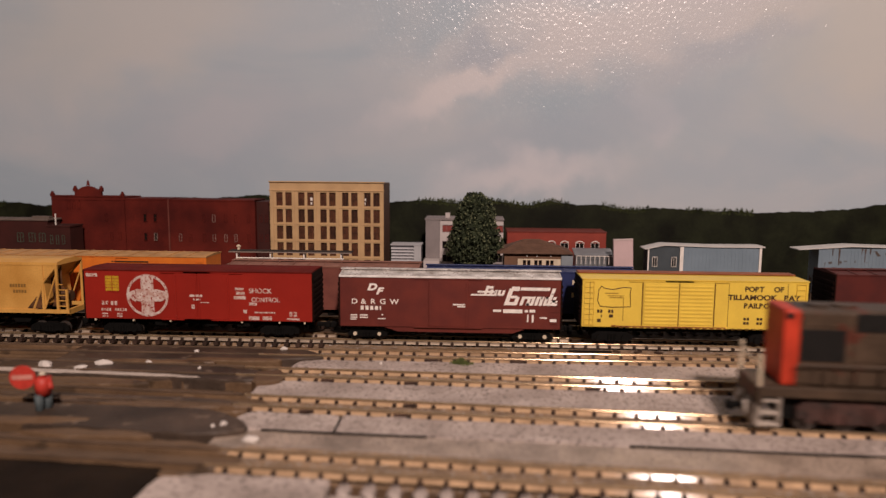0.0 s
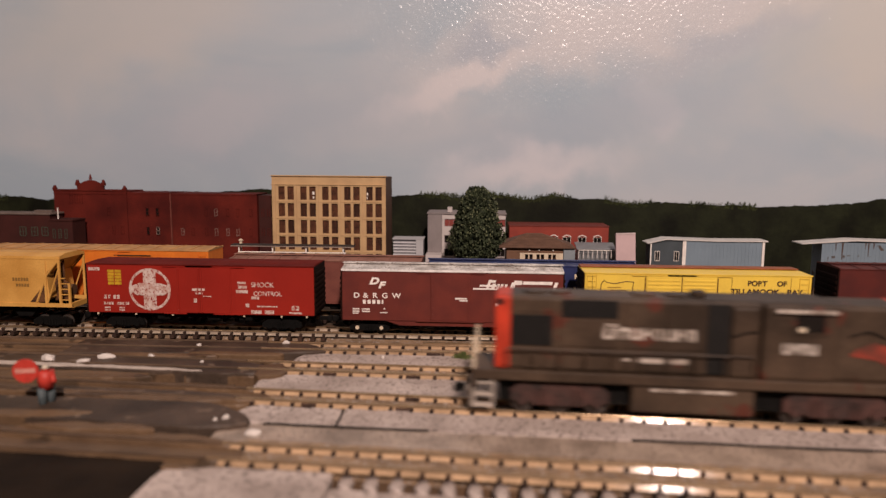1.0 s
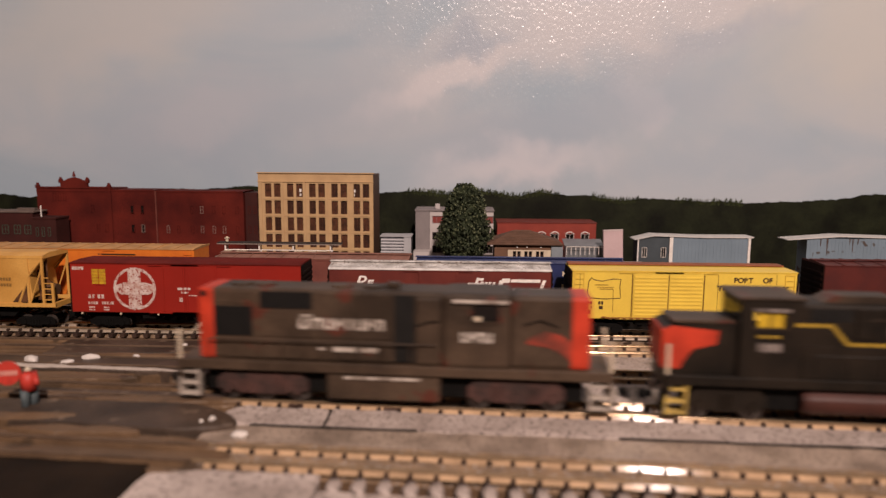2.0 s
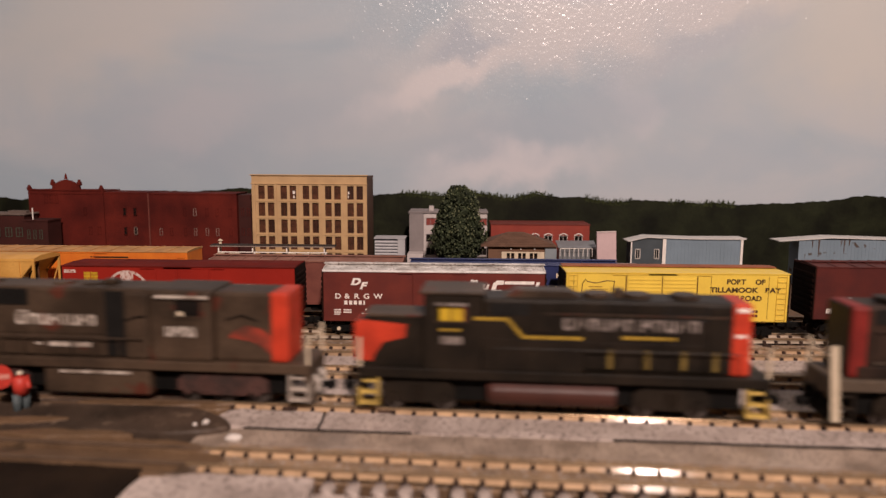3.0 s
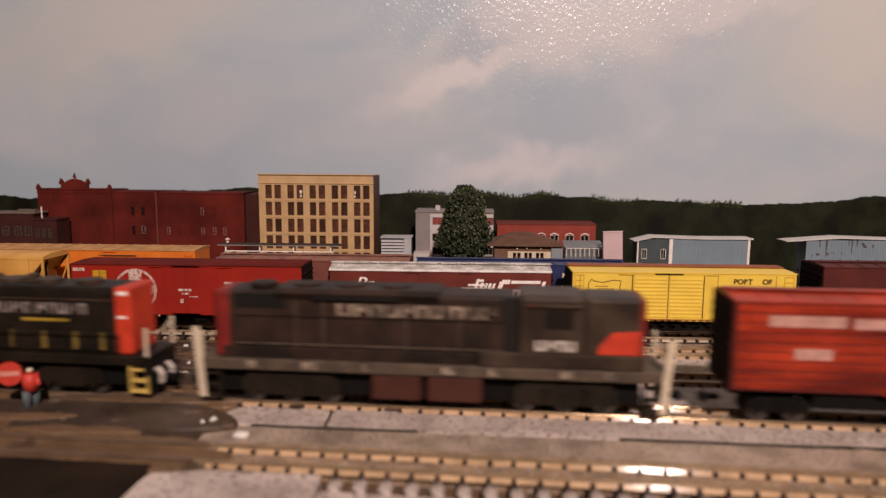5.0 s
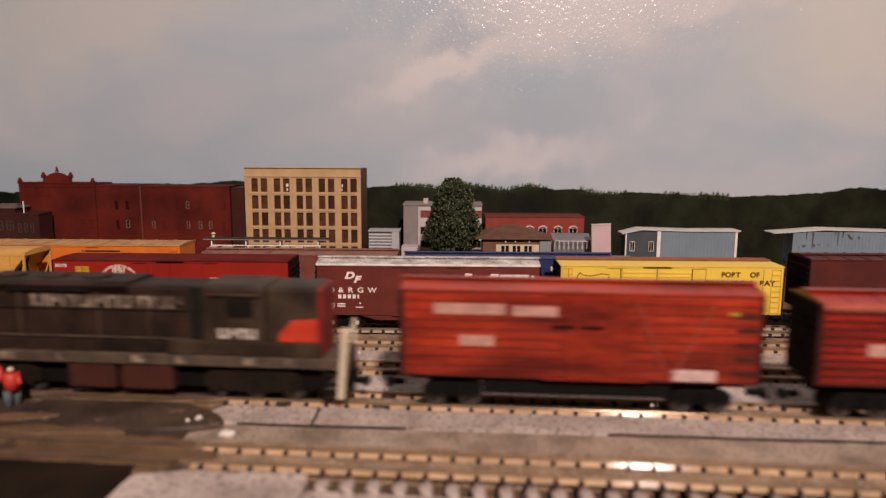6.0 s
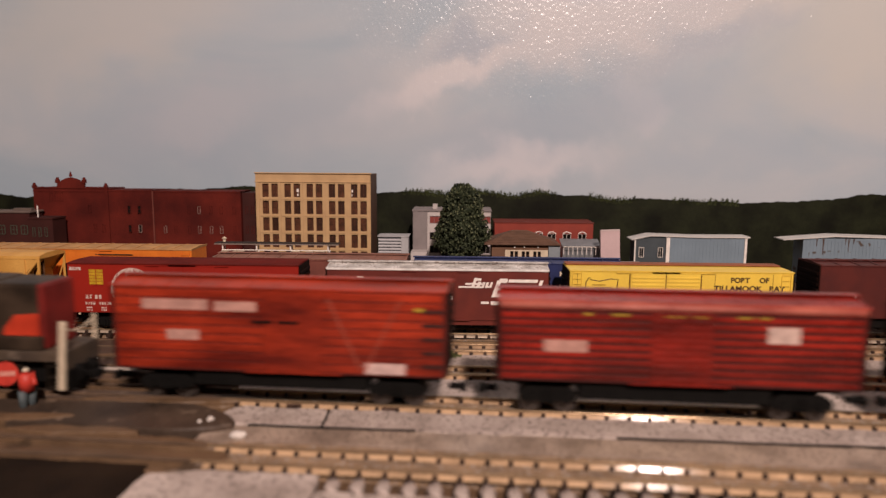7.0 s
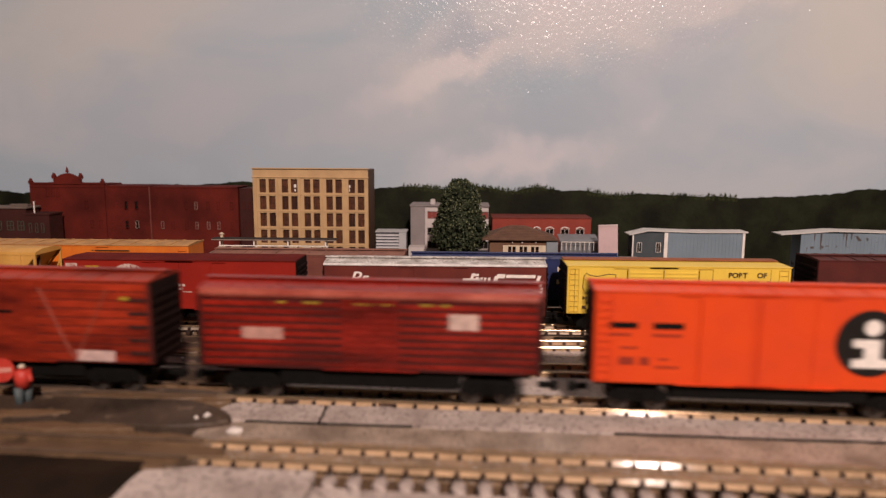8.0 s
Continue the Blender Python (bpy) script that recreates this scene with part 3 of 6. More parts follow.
# near-black colour stands in for the shade on the car ends
ENDSHADE = mat("shaded_car_end", (0.016, 0.007, 0.005), 0.85, 0, 0.4, 200, 0.2, 1500, spec=0.08)


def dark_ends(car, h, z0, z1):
    """Ribbed end panels on both ends of a boxcar of half length h, shade put into their colour."""
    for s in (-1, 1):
        end = block("end_panel", (min(s * (h + 0.05), s * (h + 0.5)), max(s * (h + 0.05), s * (h + 0.5)), -9.4, 9.4, z0 + 0.2, z1 - 0.2), ENDSHADE, car, "car end with its shade put into the dark colour")
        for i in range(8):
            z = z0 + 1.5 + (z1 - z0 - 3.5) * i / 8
            block("end_rib", (min(s * (h + 0.5), s * (h + 1.0)), max(s * (h + 0.5), s * (h + 1.0)), -8.8, 8.8, z, z + 1.4), ENDSHADE, end, bevel=0.15)


# ---- parked cars ----
def letter_bars(x, z, widths, height, gap, slant=0.0):
    """A row of plain bars in place of letters, uneven as worn letters are."""
    out, u = [], x
    for k, w in enumerate(widths):
        if height > 2.0 and w > 1.5:
            # two uprights and a cross stroke for each worn letter
            t = w * 0.3
            out += [(u, u + t, z, z + height), (u + w - t, u + w, z + (height * 0.3 if k % 3 == 1 else 0), z + height)]
            zc = z + height * (0.0, 0.45, 0.75)[k % 3]
            out.append((u + t, u + w - t, zc, zc + height * 0.25))
        else:
            out.append((u, u + w, z, z + height))
        u += w + gap
    return out


def ring(bm, cx, cz, r0, r1, y, seg=40):
    prev = []
    for i in range(seg):
        a = 2 * math.pi * i / seg
        prev.append([bm.verts.new(Vector((cx + r * math.cos(a), yy, cz + r * math.sin(a))) * MM) for r, yy in ((r0, y), (r1, y), (r1, y + 0.1), (r0, y + 0.1))])
    for i in range(seg):
        a, b = prev[i], prev[(i + 1) % seg]
        for j in range(4):
            bm.faces.new((a[j], a[(j + 1) % 4], b[(j + 1) % 4], b[j]))
    bmesh.ops.recalc_face_normals(bm, faces=bm.faces[:])


def poly_mark(name, polys, y, material, parent, label=""):
    """Flat painted shapes on a side that looks towards -y, each a list of (x, z)."""
    bm = bmesh.new()
    for pts in polys:
        prism(bm, pts, y - 0.06, y + 0.04, "y")
    return part(name, bm, material, parent, label)


def parked_cars():
    y1, y0 = 0.2945, 0.3255
    # bright red double-door car with a round white cross emblem
    red = mat("bright_red_car_paint", (0.29, 0.018, 0.010), 0.45, 0, 0.15, 40, 0.05, 1500, second=(0.24, 0.015, 0.009))
    sf = boxcar("bright red boxcar with a round white cross emblem on its side", 100.0, 8.0, 29.6, red, doors=((-10, 0), (0.2, 14)), running=False, peak=0.5, truck_in=15, ladders=False, roof_ribs=0, roof=mat("dull_red_roof_paint", (0.13, 0.012, 0.008), 0.8, 0, 0.3, 90, 0.15, 1500, spec=0.1))
    sf.matrix_world = pose(-0.1194, y1, 0)
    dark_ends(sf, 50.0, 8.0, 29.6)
    bm = bmesh.new()
    ring(bm, -22.0, 18.6, 8.2, 9.3, -9.62)
    part("emblem_ring", bm, WORN, sf, "white ring of a round emblem")
    poly_mark("emblem_cross", [[(-24.8, 10.4), (-19.2, 10.4), (-19.2, 26.8), (-24.8, 26.8)]], -9.6, WORN, sf, "worn white cross of a round emblem")
    poly_mark("emblem_band", [[(-30.2, 17.2), (-27.6, 16.0), (-16.4, 16.0), (-13.8, 17.2), (-13.8, 20.4), (-17.5, 21.4), (-26.5, 21.4), (-30.2, 20.0)]], -9.66, WORN, sf, "worn white band across the emblem")
    bars([(-40.5, -34.5, 20.5, 27.0)], -9.55, mat("yellow_stencil", (0.55, 0.33, 0.02), 0.6, 0, 0.3, 500, 0, 2000), sf, "stencil_panel", "yellow stencilled panel")
    bars([(-39, -34.6, 20.0, 20.3)] + [(-40.5, -34.5, 20.5 + 1.3 * i, 20.62 + 1.3 * i) for i in range(1, 5)] + [(-37.6, -37.4, 20.5, 27)], -9.66, red, sf, "stencil_gap")
    bars([(-49, -44, 26.6, 28.0)], -9.55, WORN, sf)
    bars(letter_bars(-42.5, 14.2, (1.1, 1.1, 0.0, 1.1, 1.1), 1.7, 0.6) + letter_bars(-42.8, 11.6, (0.8,) * 4, 1.2, 0.35) + letter_bars(-36.8, 11.6, (0.8,) * 5, 1.2, 0.3) + [(-42.5, -40, 8.9, 9.5), (-42.5, -40, 10.0, 10.6), (-36, -33.6, 8.9, 9.5), (-36, -33.6, 10.0, 10.6)], -9.55, WORN, sf)
    bars([(-3.2, 2.4, 18.4, 19.4), (-1.8, 1.4, 16.9, 17.7), (1.5, 5.2, 15.8, 16.2), (-2.6, -1.2, 13.2, 15.0), (-9.5, -9.1, 9.8, 10.2)], -9.95, WORN, sf)
    lettering("SHOCK", 22.6, -9.56, 20.4, 2.9, WORN, sf, stretch=1.02, bold=0.06)
    lettering("CONTROL", 23.6, -9.56, 16.6, 2.7, WORN, sf, stretch=0.95, bold=0.06)
    bars([(16.0, 21.2, 17.6, 19.0), (17.0, 20.8, 19.6, 20.9), (16.6, 20.4, 21.6, 22.6), (22.6, 26.0, 15.0, 16.2), (20.0, 21.6, 11.4, 13.0), (25, 34, 11.6, 12.2), (22.4, 27.0, 8.6, 10.2), (28.4, 32.4, 8.6, 10.2), (40.2, 41.4, 10.4, 12.4), (42.0, 43.4, 10.4, 12.4), (39.0, 44.6, 8.8, 9.6)], -9.55, WORN, sf)
    for x in (-46, -29, -12.6, 19.0, 35.4, 46.4):
        block("jacking_pad", (x, x + 0.7, -9.8, -9.2, 7.2, 7.95), CREAM, sf, "small pale jacking pad")

    # oxide-red car with a silver roof and white lettering
    oxide = mat("oxide_red_car_paint", (0.135, 0.026, 0.018), 0.5, 0, 0.18, 120, 0.08, 1500, second=(0.105, 0.021, 0.016))
    silver = mat("silver_roof_paint", (0.72, 0.69, 0.65), 0.4, 0.2, 0.4, 160, 0.4, 1200, second=(0.36, 0.33, 0.30), spots=0.2, spot_color=(0.16, 0.1, 0.07))
    rg = boxcar("dark oxide-red boxcar with silver roof and white lettering", 94.0, 6.6, 28.4, oxide, roof=silver, doors=((-9.0, 8.0),), peak=1.6, truck_in=11.5, caps=True, ladders=False)
    rg.matrix_world = pose(-0.0103, y1, 0)
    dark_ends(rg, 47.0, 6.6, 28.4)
    poly_mark("belly_piece", [[(-29, 6.8), (-22, 4.6), (27, 4.6), (33, 6.8)]], -9.0, oxide, rg, "deep fish-belly side sill")
    block("eave", (-47.2, 47.2, -10.0, -9.6, 28.1, 29.0), mat("bright_silver_eave", (0.85, 0.82, 0.78), 0.3, 0.0, 0.3, 200, 0.2, 1500), rg, "bright silver roof edge", bevel=0.1)
    lettering("D", -35.2, -9.56, 22.6, 3.9, WHITE, rg, stretch=1.3, shear=0.3, bold=0.2)
    lettering("F", -31.4, -9.56, 20.9, 3.9, WHITE, rg, stretch=1.3, shear=0.3, bold=0.2)
    for ch, x in zip("D&RGW", (-42.0, -37.9, -33.8, -29.8, -25.4)):
        lettering(ch, x, -9.56, 16.6, 3.1, WHITE, rg, stretch=1.15, bold=0.05)
    bars(letter_bars(-38.0, 14.0, (1.3, 1.3, 1.3, 1.3, 0.6), 1.7, 0.75), -9.55, WHITE, rg, "number_bar")
    bars([(-42.4, -39.5, 11.4, 11.9), (-42.4, -39.5, 10.4, 10.9), (-38.4, -35, 11.4, 11.9), (-38.4, -35, 10.4, 10.9), (-42.4, -39.8, 9.6, 10.0), (-30.6, -27.4, 10.0, 10.4), (-29, -28.4, 11.6, 12.2)], -9.55, WHITE, rg)
    bars([(1.5, 6.6, 16.6, 17.2), (3.4, 6.8, 15.8, 16.3)], -9.95, WHITE, rg)
    # slanted script as plain stroke shapes
    strokes = []
    def stroke(x, z, w, h, s=0.35):
        strokes.append([(x, z), (x + w + 0.3, z), (x + w + 0.3 + s * h, z + h + 0.2), (x + s * h, z + h + 0.2)])
    stroke(12.4, 22.2, 7.5, 0.6); stroke(9.6, 20.9, 10.5, 0.5); stroke(15.0, 21.0, 0.9, 4.0); stroke(16.2, 24.0, 2.6, 0.8); stroke(17.2, 21.0, 1.0, 2.4)
    stroke(19.2, 21.0, 0.8, 2.2); stroke(21.0, 21.0, 2.0, 0.6); stroke(20.8, 21.2, 0.8, 2.0); stroke(22.6, 21.2, 0.7, 2.0)
    stroke(23.6, 17.0, 1.5, 7.0); stroke(24.5, 17.0, 4.2, 1.2); stroke(26.6, 23.2, 3.2, 1.2); stroke(27.6, 17.0, 1.2, 3.4); stroke(26.4, 20.0, 2.4, 0.9)
    for x in (30.2, 32.8, 34.6, 36.4, 38.2, 40.0, 43.4):
        stroke(x, 17.0, 1.0, 3.6)
    for x in (30.8, 33.2, 36.9, 40.4):
        stroke(x + 0.8, 19.8, 1.8, 0.8)
    stroke(33.0, 17.0, 2.2, 0.8); stroke(40.2, 17.0, 2.6, 0.8); stroke(41.6, 17.0, 1.1, 7.2); stroke(30.6, 23.4, 12.0, 1.1); stroke(27.0, 24.4, 3.0, 0.4); stroke(43.4, 18.4, 2.4, 0.7); stroke(43.2, 17.0, 2.4, 0.8)
    strokes = [[(x - 0.6, z) for x, z in p] for p in strokes]
    for k, p in enumerate(strokes):
        poly_mark("script_stroke", [p], -9.56 - 0.012 * (k % 5), WHITE, rg, "white slanted stroke of a script emblem")
    bars([(18.6, 22.0, 14.0, 15.0), (22.8, 31.0, 13.6, 15.2), (32.0, 33.4, 14.0, 15.0), (34.0, 36.4, 14.0, 15.2), (33.0, 33.6, 9.8, 13.0), (35.0, 35.8, 9.8, 13.0), (38.4, 41.4, 11.4, 12.0), (42.6, 45.4, 10.0, 11.2)], -9.55, WHITE, rg)
    for z in (9.0, 11.6, 14.2, 16.8, 19.4, 22.0):
        block("rung", (42.8, 46.2, -9.8, -9.5, z, z + 0.2), oxide, rg)

    # lemon-yellow double-door car
    yellow = mat("lemon_yellow_car_paint", (0.76, 0.54, 0.075), 0.45, 0, 0.14, 120, 0.05, 1500, second=(0.70, 0.49, 0.07))
    rust_roof = mat("rusty_orange_roof", (0.28, 0.085, 0.03), 0.6, 0, 0.3, 120, 0.2, 1500)
    dark_ink = mat("dark_brown_lettering", (0.06, 0.03, 0.012), 0.6, 0, 0.1, 400, 0, 2000)
    ye = boxcar("lemon-yellow double-door boxcar with dark lettering", 93.0, 8.2, 28.8, yellow, roof=yellow, doors=((-21, -6.5), (-6.2, 8.0)), door_ribs=True, running=False, peak=0.3, truck_in=13.5, sill=yellow, roof_ribs=0)
    ye.matrix_world = pose(0.0921, y1, 0)
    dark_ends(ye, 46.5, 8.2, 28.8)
    block("roof_ridge", (-46.5, 46.5, 3, 9.6, 29.3, 29.75), rust_roof, ye, "rusty orange strip along the roof", bevel=0.1)
    for words, x, z in (("PORT", 20.5, 24.4), ("OF", 32.4, 24.4), ("TILLAMOOK", 13.8, 20.9), ("BAY", 36.6, 20.9), ("RAILROAD", 20.4, 17.4)):
        lettering(words, x, -9.56, z, 2.95, dark_ink, ye, stretch=1.2 if words in ("TILLAMOOK", "BAY") else 1.05, bold=0.11)
    outline = [(-39.6, 24.2), (-38.4, 25.9), (-37.6, 25.0), (-34.0, 24.4), (-29.4, 25.4), (-26.2, 25.2), (-26.6, 22.6), (-26.2, 17.2), (-33, 16.8), (-38.9, 17.2), (-40.0, 19.6), (-39.6, 24.2)]
    bm = bmesh.new()
    tube(bm, [(x, -9.52, z) for x, z in outline], 0.2, 5)
    part("map_outline", bm, dark_ink, ye, "dark outline of a state map")
    bars([(-37, -31.5, 22.6, 23.0), (-36, -29, 21.6, 21.9), (-35, -29.4, 20.8, 21.2), (-29.4, -29.1, 11, 21)], -9.55, mat("faded_ink", (0.35, 0.22, 0.03), 0.6, 0, 0.1, 400, 0, 2000), ye)
    bars(letter_bars(-40.0, 14.4, (0.9, 0.9), 1.4, 0.3) + letter_bars(-35.4, 14.4, (0.9, 0.9), 1.4, 0.3) + [(-38.4, -38, 12.4, 13.6), (-35, -33.4, 12.4, 13.8), (-40, -38.4, 10.4, 11.8)], -9.55, dark_ink, ye)
    bars(letter_bars(20.6, 12.2, (1.0, 1.0), 1.1, 0.3) + letter_bars(26.0, 12.2, (1.0, 1.0), 1.1, 0.3) + letter_bars(31.0, 12.2, (0.5, 1.0, 1.0), 1.1, 0.3) + letter_bars(20.6, 10.4, (1.0, 1.0), 1.1, 0.3) + letter_bars(26.0, 10.4, (1.0, 1.0), 1.1, 0.3) + letter_bars(31.0, 10.4, (0.5, 1.0, 1.0), 1.1, 0.3), -9.55, dark_ink, ye)
    bars([(-32, 13, 8.7, 9.1), (-34, -32, 9.0, 9.4)], -10.2, rust_roof, ye, "rust_streak", "rusty door rail along the sill")

    grime = mat("brown_grime_line", (0.20, 0.11, 0.02), 0.8, 0, 0.4, 300, 0, 1500)
    for i in range(24):
        x = -31 + i * 2.9
        block("sill_tack", (x, x + 1.7, -10.15, -9.6, 8.15, 8.6), grime, ye, "brown grimy rivet strip along the sill")
    for x in (-21.6, -6.5, 8.2):
        block("grime_line", (x, x + 0.3, -9.95, -9.4, 9.4, 27.4), grime, ye, "brown grimy seam beside a door")
    for x in (-43.4, 14.0, 38.0):
        block("panel_seam", (x, x + 0.18, -9.6, -9.4, 9.4, 27.8), grime, ye, "faint brown panel seam")
    # maroon tall car at the end of the row
    maroon = mat("maroon_car_paint", (0.085, 0.014, 0.010), 0.6, 0, 0.25, 120, 0.08, 1500, second=(0.062, 0.011, 0.009))
    ma = boxcar("tall maroon boxcar with a few white stencils", 96.0, 9.6, 32.0, maroon, doors=((-9, 9),), running=True, peak=0.7, truck_in=13, ladders=False)
    ma.matrix_world = pose(0.1975, y1, 0)
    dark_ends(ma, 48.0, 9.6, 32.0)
    bars([(-43.0, -39.6, 12.4, 14.4), (-35.0, -33.8, 13.6, 15.6), (-35, -33.6, 16.4, 17.6), (-34, -32.6, 18.4, 19.4)], -9.55, WHITE, ma)

    hopper(y1)

    # back row
    orange = mat("orange_car_paint", (0.66, 0.19, 0.022), 0.5, 0, 0.18, 100, 0.05, 1500, second=(0.56, 0.14, 0.018))
    oc = boxcar("tall orange auto-parts boxcar with a faded roof edge", 112.0, 7.0, 31.4, orange, roof=mat("faded_orange_roof", (0.5, 0.27, 0.1), 0.7, 0, 0.3, 150, 0.2, 1500), doors=((-10, 12),), running=False, peak=0.6, truck_in=14)
    oc.matrix_world = pose(-0.1835, y0, 0)
    bars([(10, 28, 28.6, 29.1), (-22, -6, 28.6, 29.1)], -9.9, dark_ink, oc)
    brown = mat("faded_brown_car_paint", (0.17, 0.055, 0.04), 0.6, 0, 0.25, 120, 0.1, 1500, second=(0.13, 0.04, 0.03))
    br = boxcar("faded red-brown boxcar with a dusty roof", 91.0, 7.0, 27.6, brown, roof=mat("dusty_brown_roof", (0.26, 0.12, 0.085), 0.75, 0, 0.3, 150, 0.3, 1500), doors=((-8, 8),), running=True, peak=1.0)
    br.matrix_world = pose(-0.0715, y0, 0)
    bars([(33.5, 36.0, 22.6, 23.2), (33.6, 34.6, 18.0, 19.4), (36.0, 40.5, 18.0, 18.5)], -9.55, WHITE, br)
    blue = mat("deep_blue_car_paint", (0.020, 0.030, 0.105), 0.5, 0, 0.25, 120, 0.06, 1500, second=(0.015, 0.022, 0.08))
    bl = boxcar("deep blue boxcar with pale lettering", 97.0, 7.0, 26.6, blue, doors=((-8, 8),), running=True, peak=0.9)
    bl.matrix_world = pose(0.0262, y0, 0)
    bars([(19.6, 21.4, 20.8, 23.0), (22.6, 23.6, 20.8, 23.0), (19.4, 21.0, 14.8, 17.0), (21.8, 23.2, 14.8, 17.0)], -9.55, CREAM, bl)
    bars([(-44, -18, 25.4, 25.9), (33, 44, 25.2, 25.8)], -9.7, mat("pale_blue_edge", (0.16, 0.2, 0.36), 0.6, 0, 0.2, 300, 0, 2000), bl, "roof_edge", "worn pale-blue roof edge")


def hopper(y1):
    """Covered hopper with sloped end sheets and open end framing."""
    cream = mat("cream_yellow_hopper_paint", (0.62, 0.34, 0.085), 0.5, 0, 0.3, 60, 0.06, 1500, second=(0.48, 0.24, 0.05))
    hp = thing("covered_hopper", "cream-yellow covered hopper with sloped ends and open end platforms", "hopper car", pose(-0.2185, y1, 0), "freight cars")
    h, w = 42.0, 9.4
    bm = bmesh.new()
    prism(bm, [(-h + 1, 31.5), (-h + 10, 14), (-h + 18, 10.5), (h - 18, 10.5), (h - 10, 14.0), (h - 11, 25.0), (h - 5, 31.5)], -w, w, "y")
    body = part("body", bm, cream, hp)
    bm = bmesh.new()
    prism(bm, [(-w - 0.2, 31.2), (w + 0.2, 31.2), (w + 0.1, 32.4), (4.5, 33.4), (-4.5, 33.4), (-w - 0.1, 32.4)], -h + 0.5, h - 4.5)
    part("roof", bm, cream, hp)
    bm = bmesh.new()
    for y in (-w, w):
        box(bm, -h, h, y - 0.5, y + 0.5, 10.0, 11.6)
        box(bm, h - 12, h - 11, y - 0.4, y + 0.4, 11, 31)
        box(bm, h - 1.4, h - 0.4, y - 0.4, y + 0.4, 10.5, 20.5)
        box(bm, h - 5.6, h - 4.6, y - 0.4, y + 0.4, 10.5, 31.6)
        tube(bm, [(h - 5, y, 31), (h - 11, y, 24), (h - 16, y, 12)], 0.5)
        tube(bm, [(h - 5, y, 28), (h - 11, y, 12)], 0.35)
        for z in (13, 15.4, 17.8, 20.2, 22.6):
            box(bm, h - 5, h - 0.5 if z < 20.5 else h - 2.6, y - 0.25, y + 0.25, z, z + 0.4)
    box(bm, h - 1.4, h, -w, w, 9.6, 11.8)
    box(bm, -h, -h + 1.4, -w, w, 9.6, 11.8)
    part("end_frame", bm, cream, hp, "open end posts, rungs and braces")
    # rust and the shade inside the open end share this dark colour
    rustshade = mat("rusty_shaded_end_sheet", (0.13, 0.055, 0.02), 0.7, 0, 0.5, 300, 0.2, 1500, second=(0.05, 0.022, 0.01))
    poly_mark("end_sheet", [[(h - 19, 12), (h - 11.8, 20.5), (h - 11.8, 12)]], -w - 0.02, rustshade, hp, "rusty slope sheet with shade put into its dark colour")
    poly_mark("end_sheet", [[(h - 10.8, 12), (h - 10.8, 24.6), (h - 5.8, 30.6), (h - 5.8, 21), (h - 2, 19), (h - 2, 12)]], -w + 5.0, rustshade, hp, "rusty slope sheet with shade put into its dark colour")
    for x in (-18, 0, 18):
        bm = bmesh.new()
        prism(bm, [(x - 8, 11), (x + 8, 11), (x + 3, 5), (x - 3, 5)], -6, 6, "y")
        part("chute", bm, BLACK, hp)
    bm = bmesh.new()
    cyl(bm, (h - 4.2, -4, 17), "x", 2.4, 4.5, 14)
    part("brake_reservoir", bm, mat("dark_rusty_gear", (0.10, 0.05, 0.025), 0.7, 0, 0.3, 400, 0.2, 2000), hp)
    bars(letter_bars(15.6, 21.4, (0.9,) * 6, 1.4, 0.35) + letter_bars(17.0, 18.9, (0.9,) * 5, 1.3, 0.35), -w - 0.05, mat("brown_emblem_ink", (0.22, 0.12, 0.03), 0.6, 0, 0.1, 400, 0, 2000), hp)
    for s in (-1, 1):
        truck(hp, s * (h - 11))
        coupler(hp, s * h, s)


# ---- buildings ----
def window(parent, x, z, w, h, y, frame_mat, glass, depth=0.9, bars_v=1, bars_h=1):
    """A window with a frame, bars and dark glass, its face at y looking towards -y."""
    bm = bmesh.new()
    t = min(0.28, w * 0.1)
    for a in ((x, x + w, z, z + t), (x, x + w, z + h - t, z + h), (x, x + t, z, z + h), (x + w - t, x + w, z, z + h)):
        box(bm, a[0], a[1], y - 0.05, y + depth * 0.6, a[2], a[3])
    for i in range(bars_v):
        u = x + w * (i + 1) / (bars_v + 1)
        box(bm, u - t / 3, u + t / 3, y + 0.1, y + depth * 0.5, z, z + h)
    for i in range(bars_h):
        u = z + h * (i + 1) / (bars_h + 1)
        box(bm, x, x + w, y + 0.1, y + depth * 0.5, u - t / 3, u + t / 3)
    fr = part("window", bm, frame_mat, parent)
    part("pane", (lambda b: (box(b, x + t, x + w - t, y + depth * 0.5, y + depth * 0.62, z + t, z + h - t), b)[1])(bmesh.new()), glass, fr)
    return fr


